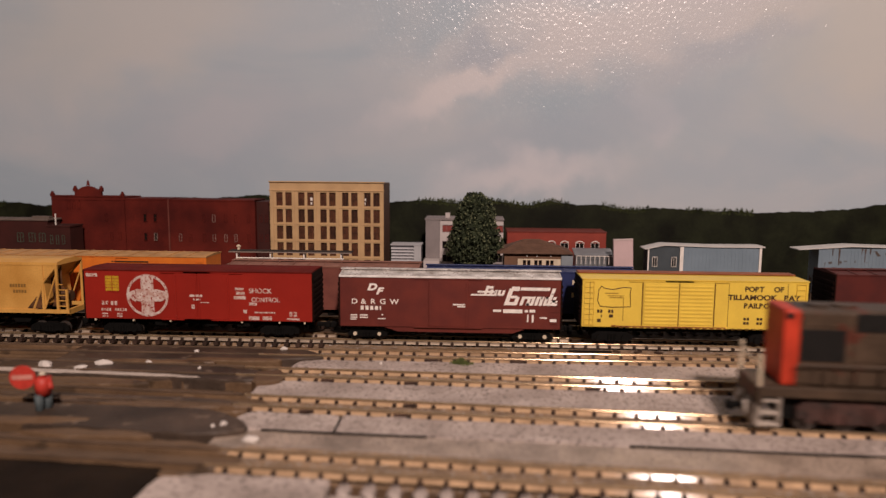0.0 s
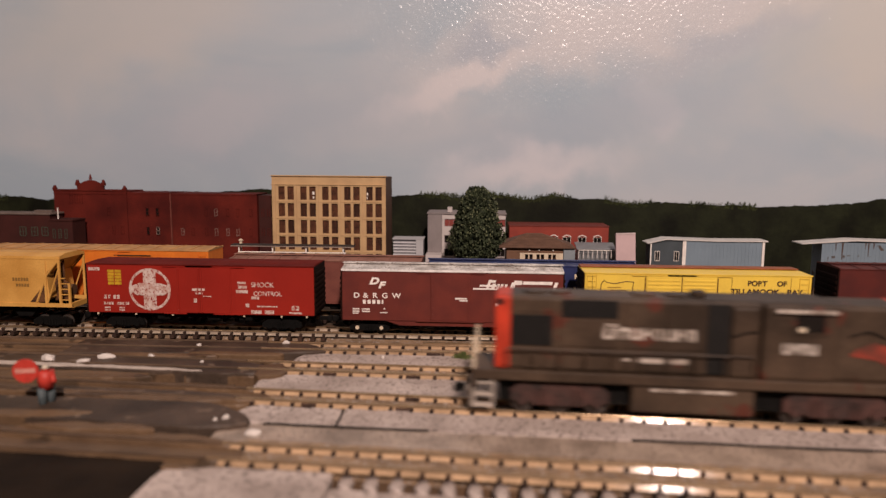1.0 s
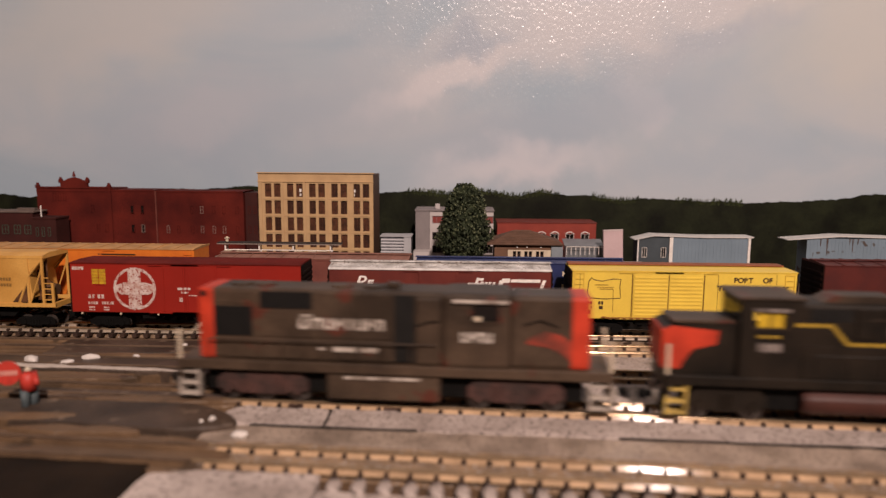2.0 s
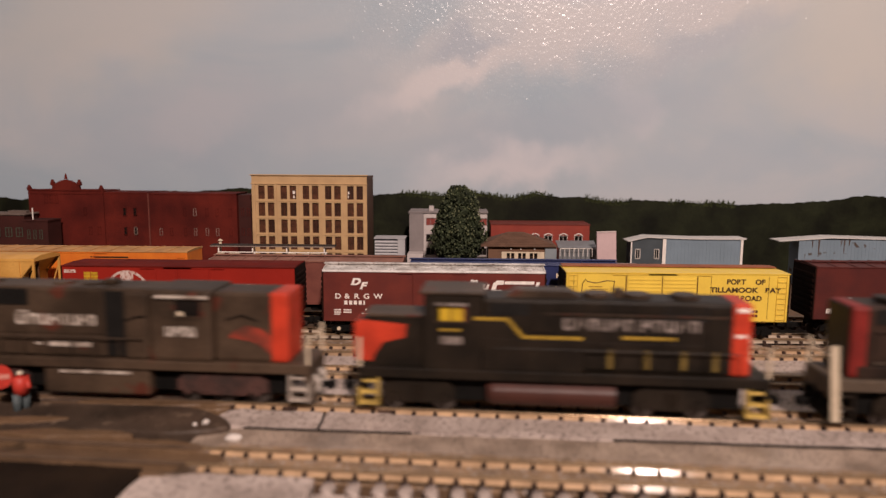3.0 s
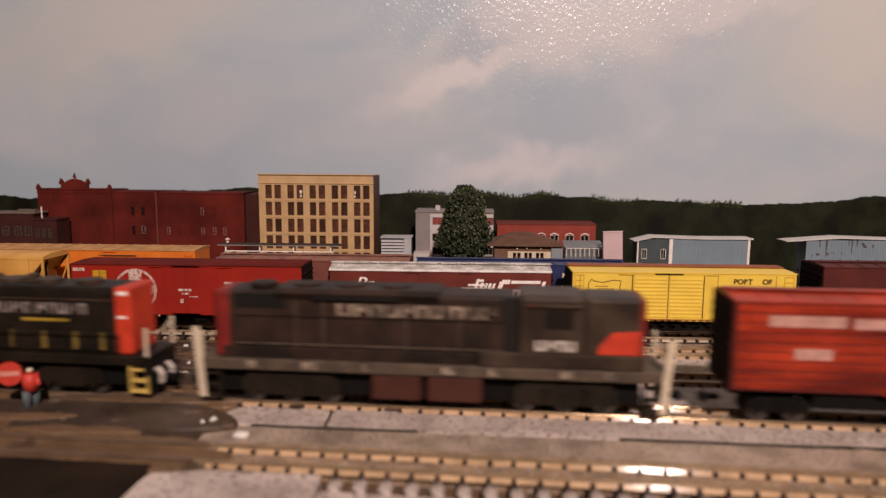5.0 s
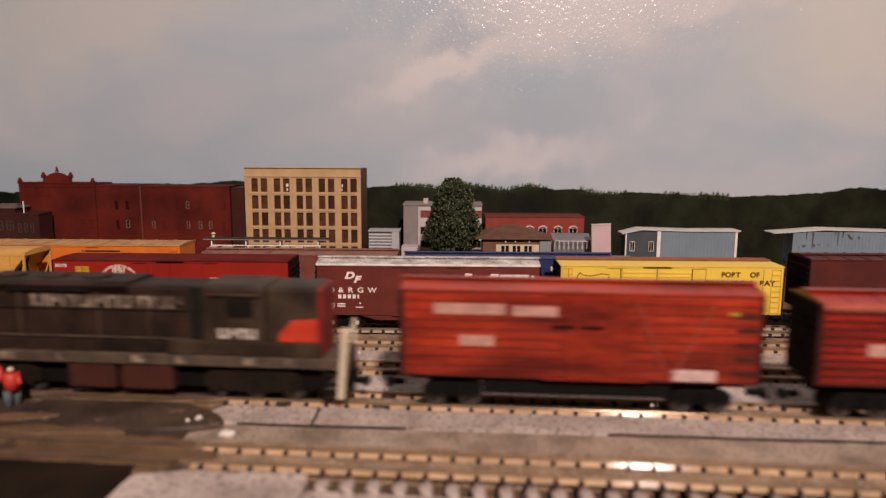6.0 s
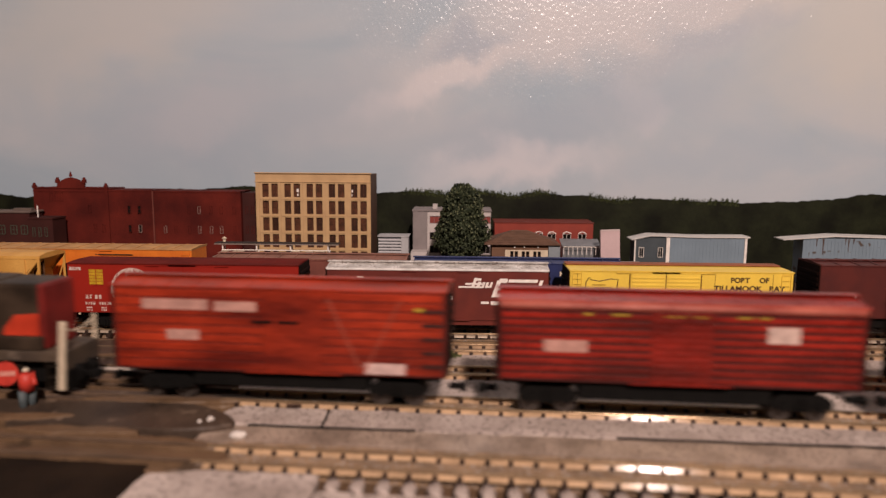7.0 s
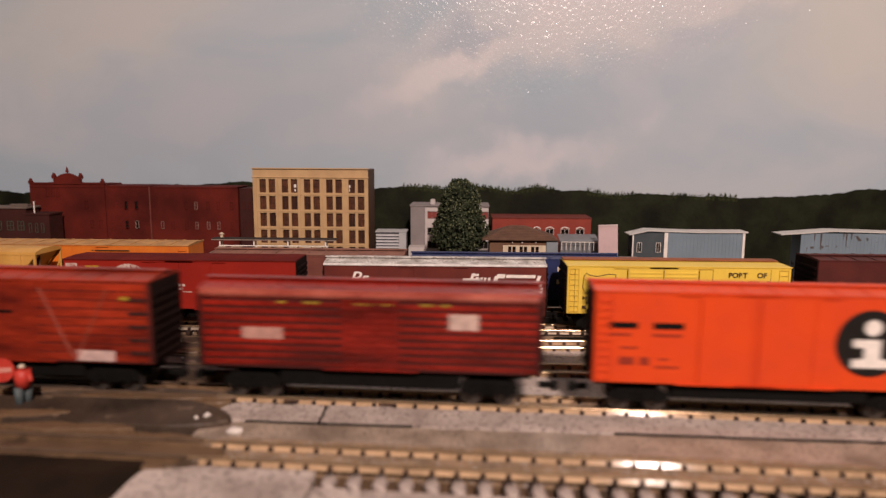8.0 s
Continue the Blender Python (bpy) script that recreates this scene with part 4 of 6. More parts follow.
def pierced_wall(name, x0, x1, z0, z1, y0, y1, holes, material, parent):
    """A wall with real openings: columns and bands left round the holes (x0, x1, z0, z1)."""
    xs = sorted({x0, x1, *[v for hh in holes for v in hh[:2]]})
    zs = sorted({z0, z1, *[v for hh in holes for v in hh[2:]]})
    bm = bmesh.new()
    front = [[bm.verts.new((x * MM, y0 * MM, z * MM)) for z in zs] for x in xs]
    back = [[bm.verts.new((x * MM, y1 * MM, z * MM)) for z in zs] for x in xs]
    nx, nz = len(xs) - 1, len(zs) - 1

    def solid(i, j):
        if not (0 <= i < nx and 0 <= j < nz):
            return False
        cx, cz = (xs[i] + xs[i + 1]) / 2, (zs[j] + zs[j + 1]) / 2
        return not any(a < cx < b and c < cz < d for a, b, c, d in holes)

    for i in range(nx):
        for j in range(nz):
            if not solid(i, j):
                continue
            ring_at = ((i, j), (i + 1, j), (i + 1, j + 1), (i, j + 1))
            bm.faces.new([front[p][q] for p, q in ring_at])
            bm.faces.new([back[p][q] for p, q in ring_at[::-1]])
            for k, (di, dj) in enumerate(((0, -1), (1, 0), (0, 1), (-1, 0))):
                if not solid(i + di, j + dj):
                    (p, q), (u, v) = ring_at[k], ring_at[(k + 1) % 4]
                    bm.faces.new((front[u][v], front[p][q], back[p][q], back[u][v]))
    return part(name, bm, material, parent)


GLASS = mat("dark_window_glass", (0.012, 0.010, 0.009), 0.12, 0, 0.2, 200, 0.02, 900)


def tan_building():
    tan = mat("tan_painted_masonry", (0.52, 0.345, 0.175), 0.7, 0, 0.15, 120, 0.1, 1500, second=(0.45, 0.295, 0.15))
    brown_side = mat("brown_side_wall", (0.10, 0.05, 0.03), 0.75, 0, 0.25, 90, 0.2, 1500)
    # panes carry the brown of dimly lit rooms as their own colour
    inside = mat("brown_room_tone", (0.105, 0.036, 0.015), 0.7, 0, 0.5, 300, 0.1, 1500)
    shade = mat("dark_brown_room_tone", (0.050, 0.018, 0.009), 0.5, 0, 0.4, 300, 0.1, 1500)
    b = thing("office_building", "tan five-storey office building with paired dark windows", "building", pose(-0.0954, 0.435, 0))
    w, top = 36.9, 64.0
    holes, zrows = [], (49.0, 38.2, 27.4, 16.6, 5.8)
    for c in range(5):
        for k in (0, 1):
            x = -32.6 + c * 14.25 + k * 5.9
            for z in zrows:
                holes.append((x, x + 4.15, z, z + 8.6))
    pierced_wall("front_wall", -w, w, -4, top - 5.2, 0, 1.6, holes, tan, b)
    block("parapet", (-w, w, 0, 1.6, top - 5.2, top), tan, b)
    block("cornice", (-w - 0.5, w + 0.5, -0.6, 1.65, top - 5.5, top - 4.9), tan, b, bevel=0.12)
    block("coping", (-w - 0.6, w + 0.6, -0.9, 2.0, top, top + 0.7), tan, b, bevel=0.2)
    for z in zrows:
        block("string_course", (-w, w, -0.35, 0.1, z - 1.4, z - 0.8), tan, b)
    for i in range(6):
        x = -36.2 + i * 14.25 - (0.4 if i else 0)
        block("pilaster", (x, x + 1.6, -0.45, 0.1, -4, top - 5.6), tan, b)
    bm = bmesh.new()
    box(bm, -w + 0.2, w - 0.2, 1.7, 34, -4, top - 0.4)
    part("rear_block", bm, brown_side, b, "brown side and rear walls")
    for (x0, x1, z0, z1) in holes:
        window(b, x0, z0, x1 - x0, z1 - z0, 0.7, inside, shade if (int(x0 * 7 + z0) % 3 == 0) else inside, 1.2, 1, 1)
    bars([(-10.4, -9.4, 49.8, 51.3), (-10.6, -9.2, 52.3, 54.3), (24.4, 25.2, 49.8, 51.4), (24.6, 25.6, 52.3, 54.0), (-14.4, -13.7, 28.5, 32.5)], 0.75, WHITE, b, "window_clutter", "pale shapes behind the panes")


def brick_mill():
    brick = mat("red_brick_wall", (0.125, 0.017, 0.011), 0.8, 0, 0.5, 38, 0.3, 1100, second=(0.062, 0.009, 0.007), spec=0.12)
    dark = mat("dark_brick_wall", (0.050, 0.011, 0.008), 0.8, 0, 0.3, 60, 0.3, 1100)
    # a few windows look lit: brightness put into frame and pane colour
    dimframe = mat("lit_window_frame", (0.34, 0.24, 0.20), 0.7, 0, 0.4, 400, 0.1, 1100)
    lit_pane = mat("lit_window_pane", (0.46, 0.38, 0.32), 0.3, 0, 0.6, 700, 0.05, 1500, second=(0.10, 0.07, 0.055))
    b = thing("brick_mill", "long dark-red brick mill with a stepped, finialed gable front", "building", pose(-0.25, 0.455, 0))
    # x in millimetres from -250
    def win_at(parent, x, z, w=2.0, h=4.6, bright=False):
        window(parent, x, z, w, h, -0.3, dimframe if bright else brick, GLASS, 0.8, 0, 1)
    bm = bmesh.new()
    box(bm, -40, 11, 0, 24, -4, 52.5)
    box(bm, -40, 11, -0.4, 1, 50.2, 51.0)
    gable = part("gable_front", bm, brick, b)
    bm = bmesh.new()
    prism(bm, [(-23.4, 52), (-4.8, 52), (-4.8, 56.6), (-7.4, 57.4), (-10.4, 59.0), (-14.1, 59.9), (-17.8, 59.0), (-20.8, 57.4), (-23.4, 56.6)], 0, 2.0, "y")
    box(bm, -40, 11, -0.5, 2.2, 52.4, 53.4)
    for x in (-39.4, -23.2, -5.0, 9.6):
        hh = 56.4 if abs(x) > 30 or x > 0 else 60.2
        z0 = 53.4 if abs(x) > 30 or x > 0 else 57
        box(bm, x - 1.1, x + 1.1, -0.4, 2, z0 - 1, hh - 2)
        cyl(bm, (x, 0.8, hh - 1.2), "z", 1.3, 1.8, 10, 0.7)
    cyl(bm, (-14, 0.8, 62), "z", 1.2, 3.6, 10, 0.3)
    part("parapet", bm, brick, b, "curved parapet with small finials")
    bm = bmesh.new()
    box(bm, 11.1, 41, 0.6, 24, -4, 51.6)
    box(bm, 11.1, 41, 0.3, 1.2, 50.6, 51.4)
    part("mid_block", bm, brick, b)
    bm = bmesh.new()
    box(bm, 41.4, 101, 0.9, 24, -4, 51.0)
    part("long_block", bm, brick, b)
    block("eave_course", (41.75, 101, 0.6, 24.4, 50.2, 51.2), brick, b)
    block("downpipe", (40.9, 41.7, 0.2, 1.2, -4, 51), mat("pale_brick_pipe", (0.16, 0.045, 0.032), 0.7, 0, 0.3, 100, 0.1, 1100), b)
    bm = bmesh.new()
    box(bm, 101.2, 114, 4, 24, -4, 50.2)
    part("rear_wing", bm, dark, b)
    for x in (-29, -25.5, -22):
        win_at(b, x, 44, 2.2, 5.5)
    for x, z, br in ((24, 36, 0), (31, 36, 0), (24, 23, 0), (31, 23, 1), (0, 23, 0), (-3, 36, 0), (6, 23, 0)):
        win_at(b, x, z, 2.2, 5.2, bool(br))
    for x, z, br in ((48, 22.6, 1), (55, 22.6, 0), (64.5, 36, 0), (71.5, 36, 1), (79.5, 36, 0), (86.5, 36, 0), (64.5, 22.6, 0), (71.5, 22.6, 1), (79.5, 22.6, 1), (86.5, 22.6, 1), (95.4, 22.6, 0), (95.4, 36, 0)):
        window(b, x, z, 2.0, 5.0, 0.6, dimframe if br else brick, lit_pane if br else GLASS, 0.8, 0, 1)
    for x, z in ((103, 36), (107, 36), (103, 22.6), (107, 22.6)):
        window(b, x, z, 1.8, 5.0, 3.7, brick, GLASS, 0.8, 0, 1)

    # small brick building before it, at the edge of the view
    s = thing("brick_workshop", "low brick workshop with pale green windows and a flat roof", "building", pose(-0.30, 0.438, 0))
    green = mat("pale_green_glazing", (0.085, 0.12, 0.085), 0.4, 0, 0.3, 300, 0.1, 900)
    bm = bmesh.new()
    box(bm, -60, 17, 0, 14, -4, 37)
    part("main_block", bm, dark, s)
    bm = bmesh.new()
    box(bm, -61, 18, -0.8, 15, 37, 38.2, bevel=0.3)
    box(bm, 4, 16, 4, 8, 38.2, 39.8)
    part("roof", bm, mat("grey_flat_roof", (0.16, 0.12, 0.10), 0.8, 0, 0.3, 100, 0.2, 900), s)
    bm = bmesh.new()
    box(bm, 18, 34, -3, 12, -4, 33.4)
    box(bm, 17.5, 34.5, -3.5, 12, 33.4, 34.4)
    part("annex", bm, dark, s)
    for x in (-4, 4, 11):
        window(s, x, 23, 4.4, 6, -0.3, green, green, 0.8, 1, 1)
    for x in (20.5, 24.5, 28.5):
        window(s, x, 22, 1.8, 6, -3.3, green, green, 0.8, 0, 1)
    block("vent_pipe", (23, 23.6, -1, -0.4, 34.5, 42), WHITE, s)


def freight_platform():
    p = thing("platform_canopy", "long low platform canopy with a dark flat roof on thin posts", "canopy", pose(-0.108, 0.395, 0))
    roof = mat("dark_tar_roof", (0.03, 0.022, 0.018), 0.7, 0, 0.3, 100, 0.2, 900)
    block("roof", (-36.5, 36.5, -3, 3, 24.2, 25.0), roof, p, bevel=0.2)
    block("roof_edge", (-36.5, 36.5, -3.4, -3.05, 23.9, 24.5), mat("grey_fascia", (0.25, 0.2, 0.17), 0.6, 0, 0.2, 200, 0.1, 900), p)
    for x in (-32, -12, 8, 30):
        for y in (-2, 2):
            bm = bmesh.new()
            cyl(bm, (x, y, 10), "z", 0.45, 28, 8)
            part("post", bm, WHITE, p)
    block("platform", (-36, 36, -8, 8, -4, 17.5), mat("grey_platform", (0.22, 0.17, 0.14), 0.8, 0, 0.3, 100, 0.2, 900), p)
    bm = bmesh.new()
    tube(bm, [(-32, -3.4, 20.8), (32, -3.4, 20.8)], 0.35)
    part("hand_rail", bm, WHITE, p)
    rng = random.Random(3)
    for x in (-30, -22, -4, 2, 12, 20, 26):
        c = thing("crate", "small pale crate standing on the platform", "crate", pose((-108 + x) * MM, 0.395, 17.5 * MM), "crates on the platform")
        l, hgt = rng.uniform(3, 6), rng.uniform(1.5, 3.2)
        block("box", (-l / 2, l / 2, -6, -2, 0, hgt), rng.choice((WHITE, CREAM, roof)), c, bevel=0.2)
        block("lid", (-l / 2 - 0.2, l / 2 + 0.2, -6.2, -1.8, hgt, hgt + 0.4), CREAM, c)
    g = thing("roof_vent", "small pale roof vent on the canopy", "vent", pose(-0.1395, 0.395, 0.0252))
    bm = bmesh.new()
    cyl(bm, (0, 0, 1), "z", 0.9, 2, 10)
    part("stack", bm, CREAM, g)
    bm = bmesh.new()
    cyl(bm, (0, 0, 2.4), "z", 1.6, 1.0, 12, 0.4)
    part("cap", bm, CREAM, g)


def clapboard_shed():
    s = thing("clapboard_shed", "small grey-white shed with horizontal louvres", "shed", pose(-0.0435, 0.43, 0))
    grey = mat("grey_white_clapboard", (0.42, 0.42, 0.43), 0.7, 0, 0.12, 200, 0.1, 1200)
    dark = mat("dark_louvre_gap", (0.10, 0.10, 0.11), 0.8, 0, 0.2, 200, 0.1, 900)
    block("body", (-9.5, 9.5, 0, 12, -4, 24.6), dark, s)
    for i in range(14):
        z = -3 + i * 1.95
        bm = bmesh.new()
        prism(bm, [(-0.7, z), (0, z + 1.1), (0.1, z + 1.1), (0.1, z)], -9.5, 5.0)
        part("slat", bm, grey, s)
    block("corner_board", (5.1, 9.7, -0.6, 0.0, -4, 24.8), grey, s)
    block("roof", (-10, 10, -1, 13, 24.8, 25.4), grey, s)


def grey_warehouse():
    b = thing("grey_warehouse", "grey concrete warehouse with white window bays", "building", pose(-0.003, 0.45, 0))
    side = mat("warm_grey_concrete", (0.24, 0.21, 0.205), 0.75, 0, 0.15, 80, 0.15, 1100)
    white = mat("off_white_wall", (0.52, 0.47, 0.45), 0.7, 0, 0.1, 120, 0.1, 1100)
    red = mat("dull_red_blind", (0.25, 0.05, 0.04), 0.6, 0, 0.2, 300, 0.1, 900)
    block("main_block", (-29.4, 22, 1.2, 26, -4, 39.6), side, b)
    block("stair_tower", (-29.4, -20, -0.6, 1.1, -4, 39.4), side, b)
    block("parapet", (-29.9, 22.5, -1.0, 26, 39.7, 40.6), side, b)
    holes = [(x, x + 9, z, z + 5) for x in (-18.4, -7.5, 3.5, 13) for z in (11.6, 20.6, 31.4)]
    pierced_wall("front_wall", -19.9, 22, -4, 39.6, 0, 1.1, holes, white, b)
    for x0, x1, z0, z1 in holes:
        window(b, x0, z0, x1 - x0, z1 - z0, 0.4, side, red if z0 > 30 else GLASS, 0.8, 2, 0)
    block("roof_hut", (-16.5, -13.5, 4, 8, 40.7, 44), white, b)
    block("loading_bay", (-30, -19.5, -12, -0.7, -4, 14), white, b)


def conifer():
    leaf = mat("dark_green_foliage", (0.034, 0.045, 0.019), 0.75, 0, 0.5, 300, 0.4, 1500, second=(0.014, 0.020, 0.009), spots=0.12, spot_color=(0.16, 0.19, 0.11), spot_scale=1200)
    bark = mat("brown_bark", (0.08, 0.05, 0.03), 0.9, 0, 0.4, 300, 0.5, 1200)
    t = thing("tree", "round-topped dense dark-green model tree with pale leaf tips", "tree", pose(0.0003, 0.415, -0.004))
    rng = random.Random(11)
    bm = bmesh.new()
    cyl(bm, (0, 0, 28), "z", 1.8, 56, 10, 0.4)
    for i in range(14):
        a, z = rng.uniform(0, 6.28), rng.uniform(14, 50)
        r = 10 * (1 - (z - 10) / 60)
        tube(bm, [(0, 0, z), (math.cos(a) * r, math.sin(a) * r, z + 4)], 0.4, 5)
    part("trunk", bm, bark, t)
    def girth(u):
        """Radius of the crown at the height share u: full below, round on top."""
        return 16.0 * (0.86 + 0.14 * math.sin(math.pi * min(1.0, u / 0.55))) * math.sqrt(max(0.0, 1 - (max(0.0, u - 0.18) / 0.84) ** 2.9)) * min(1.0, 0.66 + u * 1.5)

    def crown(n_leaves, material, name, r_lo, r_hi, s_lo, s_hi, label):
        bm = bmesh.new()
        for _ in range(n_leaves):
            u = rng.random()
            z = 17 + 45.5 * u
            a = rng.uniform(0, 2 * math.pi)
            lump = 0.98 + 0.26 * noise.noise((math.cos(a) * 2.6, math.sin(a) * 2.6, z / 5.0))
            r = girth(u) * lump * rng.uniform(r_lo, r_hi)
            c = Vector((math.cos(a) * r, math.sin(a) * r, z + rng.uniform(-0.6, 0.6)))
            s = rng.uniform(s_lo, s_hi)
            e = Euler((rng.uniform(0, 6.28), rng.uniform(0, 6.28), rng.uniform(0, 6.28))).to_matrix()
            pts = [(-1, 0, 0), (0, -0.62, 0.25), (1, 0, 0), (0, 0.62, 0.25)]
            bm.faces.new([bm.verts.new((c + e @ Vector(p) * s) * MM) for p in pts])
        tagged(part(name, bm, material, t, label), kind="stuff")
    crown(5200, leaf, "crown", 0.72, 1.03, 0.7, 1.6, "dense dark-green leaf clumps")
    crown(900, mat("pale_green_leaf_tip", (0.15, 0.165, 0.085), 0.7, 0, 0.4, 400, 0.1, 1500), "pale_foliage", 0.97, 1.06, 0.5, 1.0, "pale green leaf tips")
    bm = bmesh.new()
    for _ in range(700):
        u = rng.random()
        r = girth(u) * rng.uniform(0.2, 0.86)
        a = rng.uniform(0, 6.28)
        c = Vector((math.cos(a) * r, math.sin(a) * r, 17 + 44 * u))
        ret = bmesh.ops.create_icosphere(bm, subdivisions=1, radius=rng.uniform(1.4, 2.4) * MM)
        for v in ret["verts"]:
            v.co = v.co * rng.uniform(0.7, 1.25) + c * MM
    tagged(part("inner_crown", bm, leaf, t), kind="stuff")


def red_warehouse():
    red = mat("brick_red_wall", (0.27, 0.045, 0.028), 0.7, 0, 0.2, 80, 0.2, 1100, second=(0.22, 0.035, 0.024))
    b = thing("red_warehouse", "low brick-red warehouse with white arched windows", "building", pose(0.0555, 0.46, 0))
    holes = [(x, x + 5.6, 14, 24.2) for x in (-6.4, 2.4, 12.6, 22.8)]
    pierced_wall("front_wall", -33.4, 32.8, -4, 31.2, 0, 1.4, holes, red, b)
    block("rear_block", (-33.2, 32.6, 1.5, 24, -4, 31), red, b)
    block("coping", (-33.8, 33.2, -0.4, 24.4, 31.2, 31.9), mat("dark_red_coping", (0.16, 0.03, 0.02), 0.7, 0, 0.2, 200, 0.1, 900), b)
    for x0, x1, z0, z1 in holes:
        wf = window(b, x0, z0, x1 - x0, z1 - z0, 0.3, WHITE, GLASS, 1.0, 1, 1)
        bm = bmesh.new()
        pts = [(x0 + (x1 - x0) * i / 8, 0, z1 + 1.3 * math.sin(math.pi * i / 8)) for i in range(9)]
        tube(bm, [(x, -0.2, z) for x, _, z in pts], 0.35, 6)
        part("arch", bm, WHITE, wf)
    g = thing("grey_shed", "small grey lean-to shed with a pitched metal roof", "shed", pose(0.079, 0.437, 0))
    metal = mat("grey_metal_sheet", (0.22, 0.23, 0.24), 0.5, 0.3, 0.2, 120, 0.15, 900)
    block("body", (-14, 9.5, 0, 10, -4, 19), metal, g)
    bm = bmesh.new()
    prism(bm, [(-2, 19), (-2, 19.6), (11, 22.4), (11, 21.8)], -15, 10)
    part("roof", bm, metal, g)
    bm = bmesh.new()
    for i in range(9):
        tube(bm, [(-14 + i * 2.9, -4, 14), (-14 + i * 2.9, -4, 19)], 0.22)
    tube(bm, [(-14, -4, 19), (9.2, -4, 19)], 0.25)
    part("railing", bm, WHITE, g)
    k = thing("tank_car", "grey-brown tank with a rounded top behind the yard", "tank", pose(0.078, 0.372, 0))
    bm = bmesh.new()
    cyl(bm, (0, 0, 11), "x", 8.5, 38, 28)
    part("barrel", bm, mat("grey_brown_tank", (0.16, 0.12, 0.11), 0.45, 0, 0.25, 120, 0.1, 900), k, smooth=False)
    block("saddle", (-16, 16, -6, 6, -4, 6), BLACK, k)


def station():
    s = thing("station_house", "small cream station house under a brown hipped roof", "building", pose(0.0365, 0.405, 0))
    cream = CREAM
    brown = mat("brown_wall", (0.16, 0.085, 0.05), 0.7, 0, 0.2, 120, 0.15, 1100)
    roofm = mat("brown_shingle_roof", (0.13, 0.07, 0.045), 0.8, 0, 0.25, 200, 0.4, 1300)
    block("upper_wall", (-18.5, 15, 0, 22, 20.6, 24.2), brown, s)
    holes = [(x, x + 2.0, 15.0, 19.8) for x in (-7.5, -4.9, -0.7, 1.9, 6.2, 8.8)]
    pierced_wall("front_wall", -10.5, 15, -4, 20.6, 0, 1.2, holes, cream, s)
    for x0, x1, z0, z1 in holes:
        window(s, x0, z0, x1 - x0, z1 - z0, 0.3, brown, GLASS, 0.8, 0, 1)
    block("side_wall", (-18.5, -10.5, 0.1, 22, -4, 20.6), brown, s)
    block("inner_block", (-10.4, 14.9, 1.3, 22, -4, 20.5), brown, s)
    block("grey_annex", (15.2, 22, -1, 14, -4, 23.6), mat("blue_grey_wall", (0.22, 0.25, 0.27), 0.7, 0, 0.15, 120, 0.1, 900), s)
    bm = bmesh.new()
    c = [bm.verts.new(Vector(p) * MM) for p in ((-23, -2.5, 24.4), (22, -2.5, 24.4), (22, 26, 24.4), (-23, 26, 24.4), (-6, 11, 31.4), (3, 11, 31.4))]
    d = [bm.verts.new(Vector(p) * MM) for p in ((-23, -2.5, 23.8), (22, -2.5, 23.8), (22, 26, 23.8), (-23, 26, 23.8))]
    for f in ((0, 1, 5, 4), (1, 2, 5), (2, 3, 4, 5), (3, 0, 4)):
        bm.faces.new([c[i] for i in f])
    for i in range(4):
        bm.faces.new((d[i], d[(i + 1) % 4], c[(i + 1) % 4], c[i]))
    bm.faces.new(d[::-1])
    part("roof", bm, roofm, s)
    bm = bmesh.new()
    for k in range(1, 9):
        u = k / 9
        z = 24.4 + 7.0 * u + 0.05
        box(bm, -23 + 17 * u, 22 - 19 * u, -2.5 + 13.5 * u - 0.2, -2.5 + 13.5 * u + 0.2, z - 0.15, z + 0.18)
    part("shingle_course", bm, roofm, s)
    for x in (-5, 0.8, 9):
        block("eave_lamp", (x - 0.4, x + 0.4, -0.6, 0, 22.0, 22.9), WHITE, s)


def pink_board():
    p = thing("leaning_board", "plain pale pink board standing on edge behind the cars", "board", pose(0.0935, 0.425, 0, 0, -2.5, 0))
    block("panel", (-6, 6, 0, 2.5, -4, 31), mat("pale_pink_card", (0.58, 0.43, 0.43), 0.8, 0, 0.1, 90, 0.1, 900), p, bevel=0.2)
    block("edge_strip", (-6, 6, -0.3, 0, 30.4, 31.2), mat("pale_edge", (0.6, 0.5, 0.48), 0.8, 0, 0.1, 90, 0.1, 900), p)


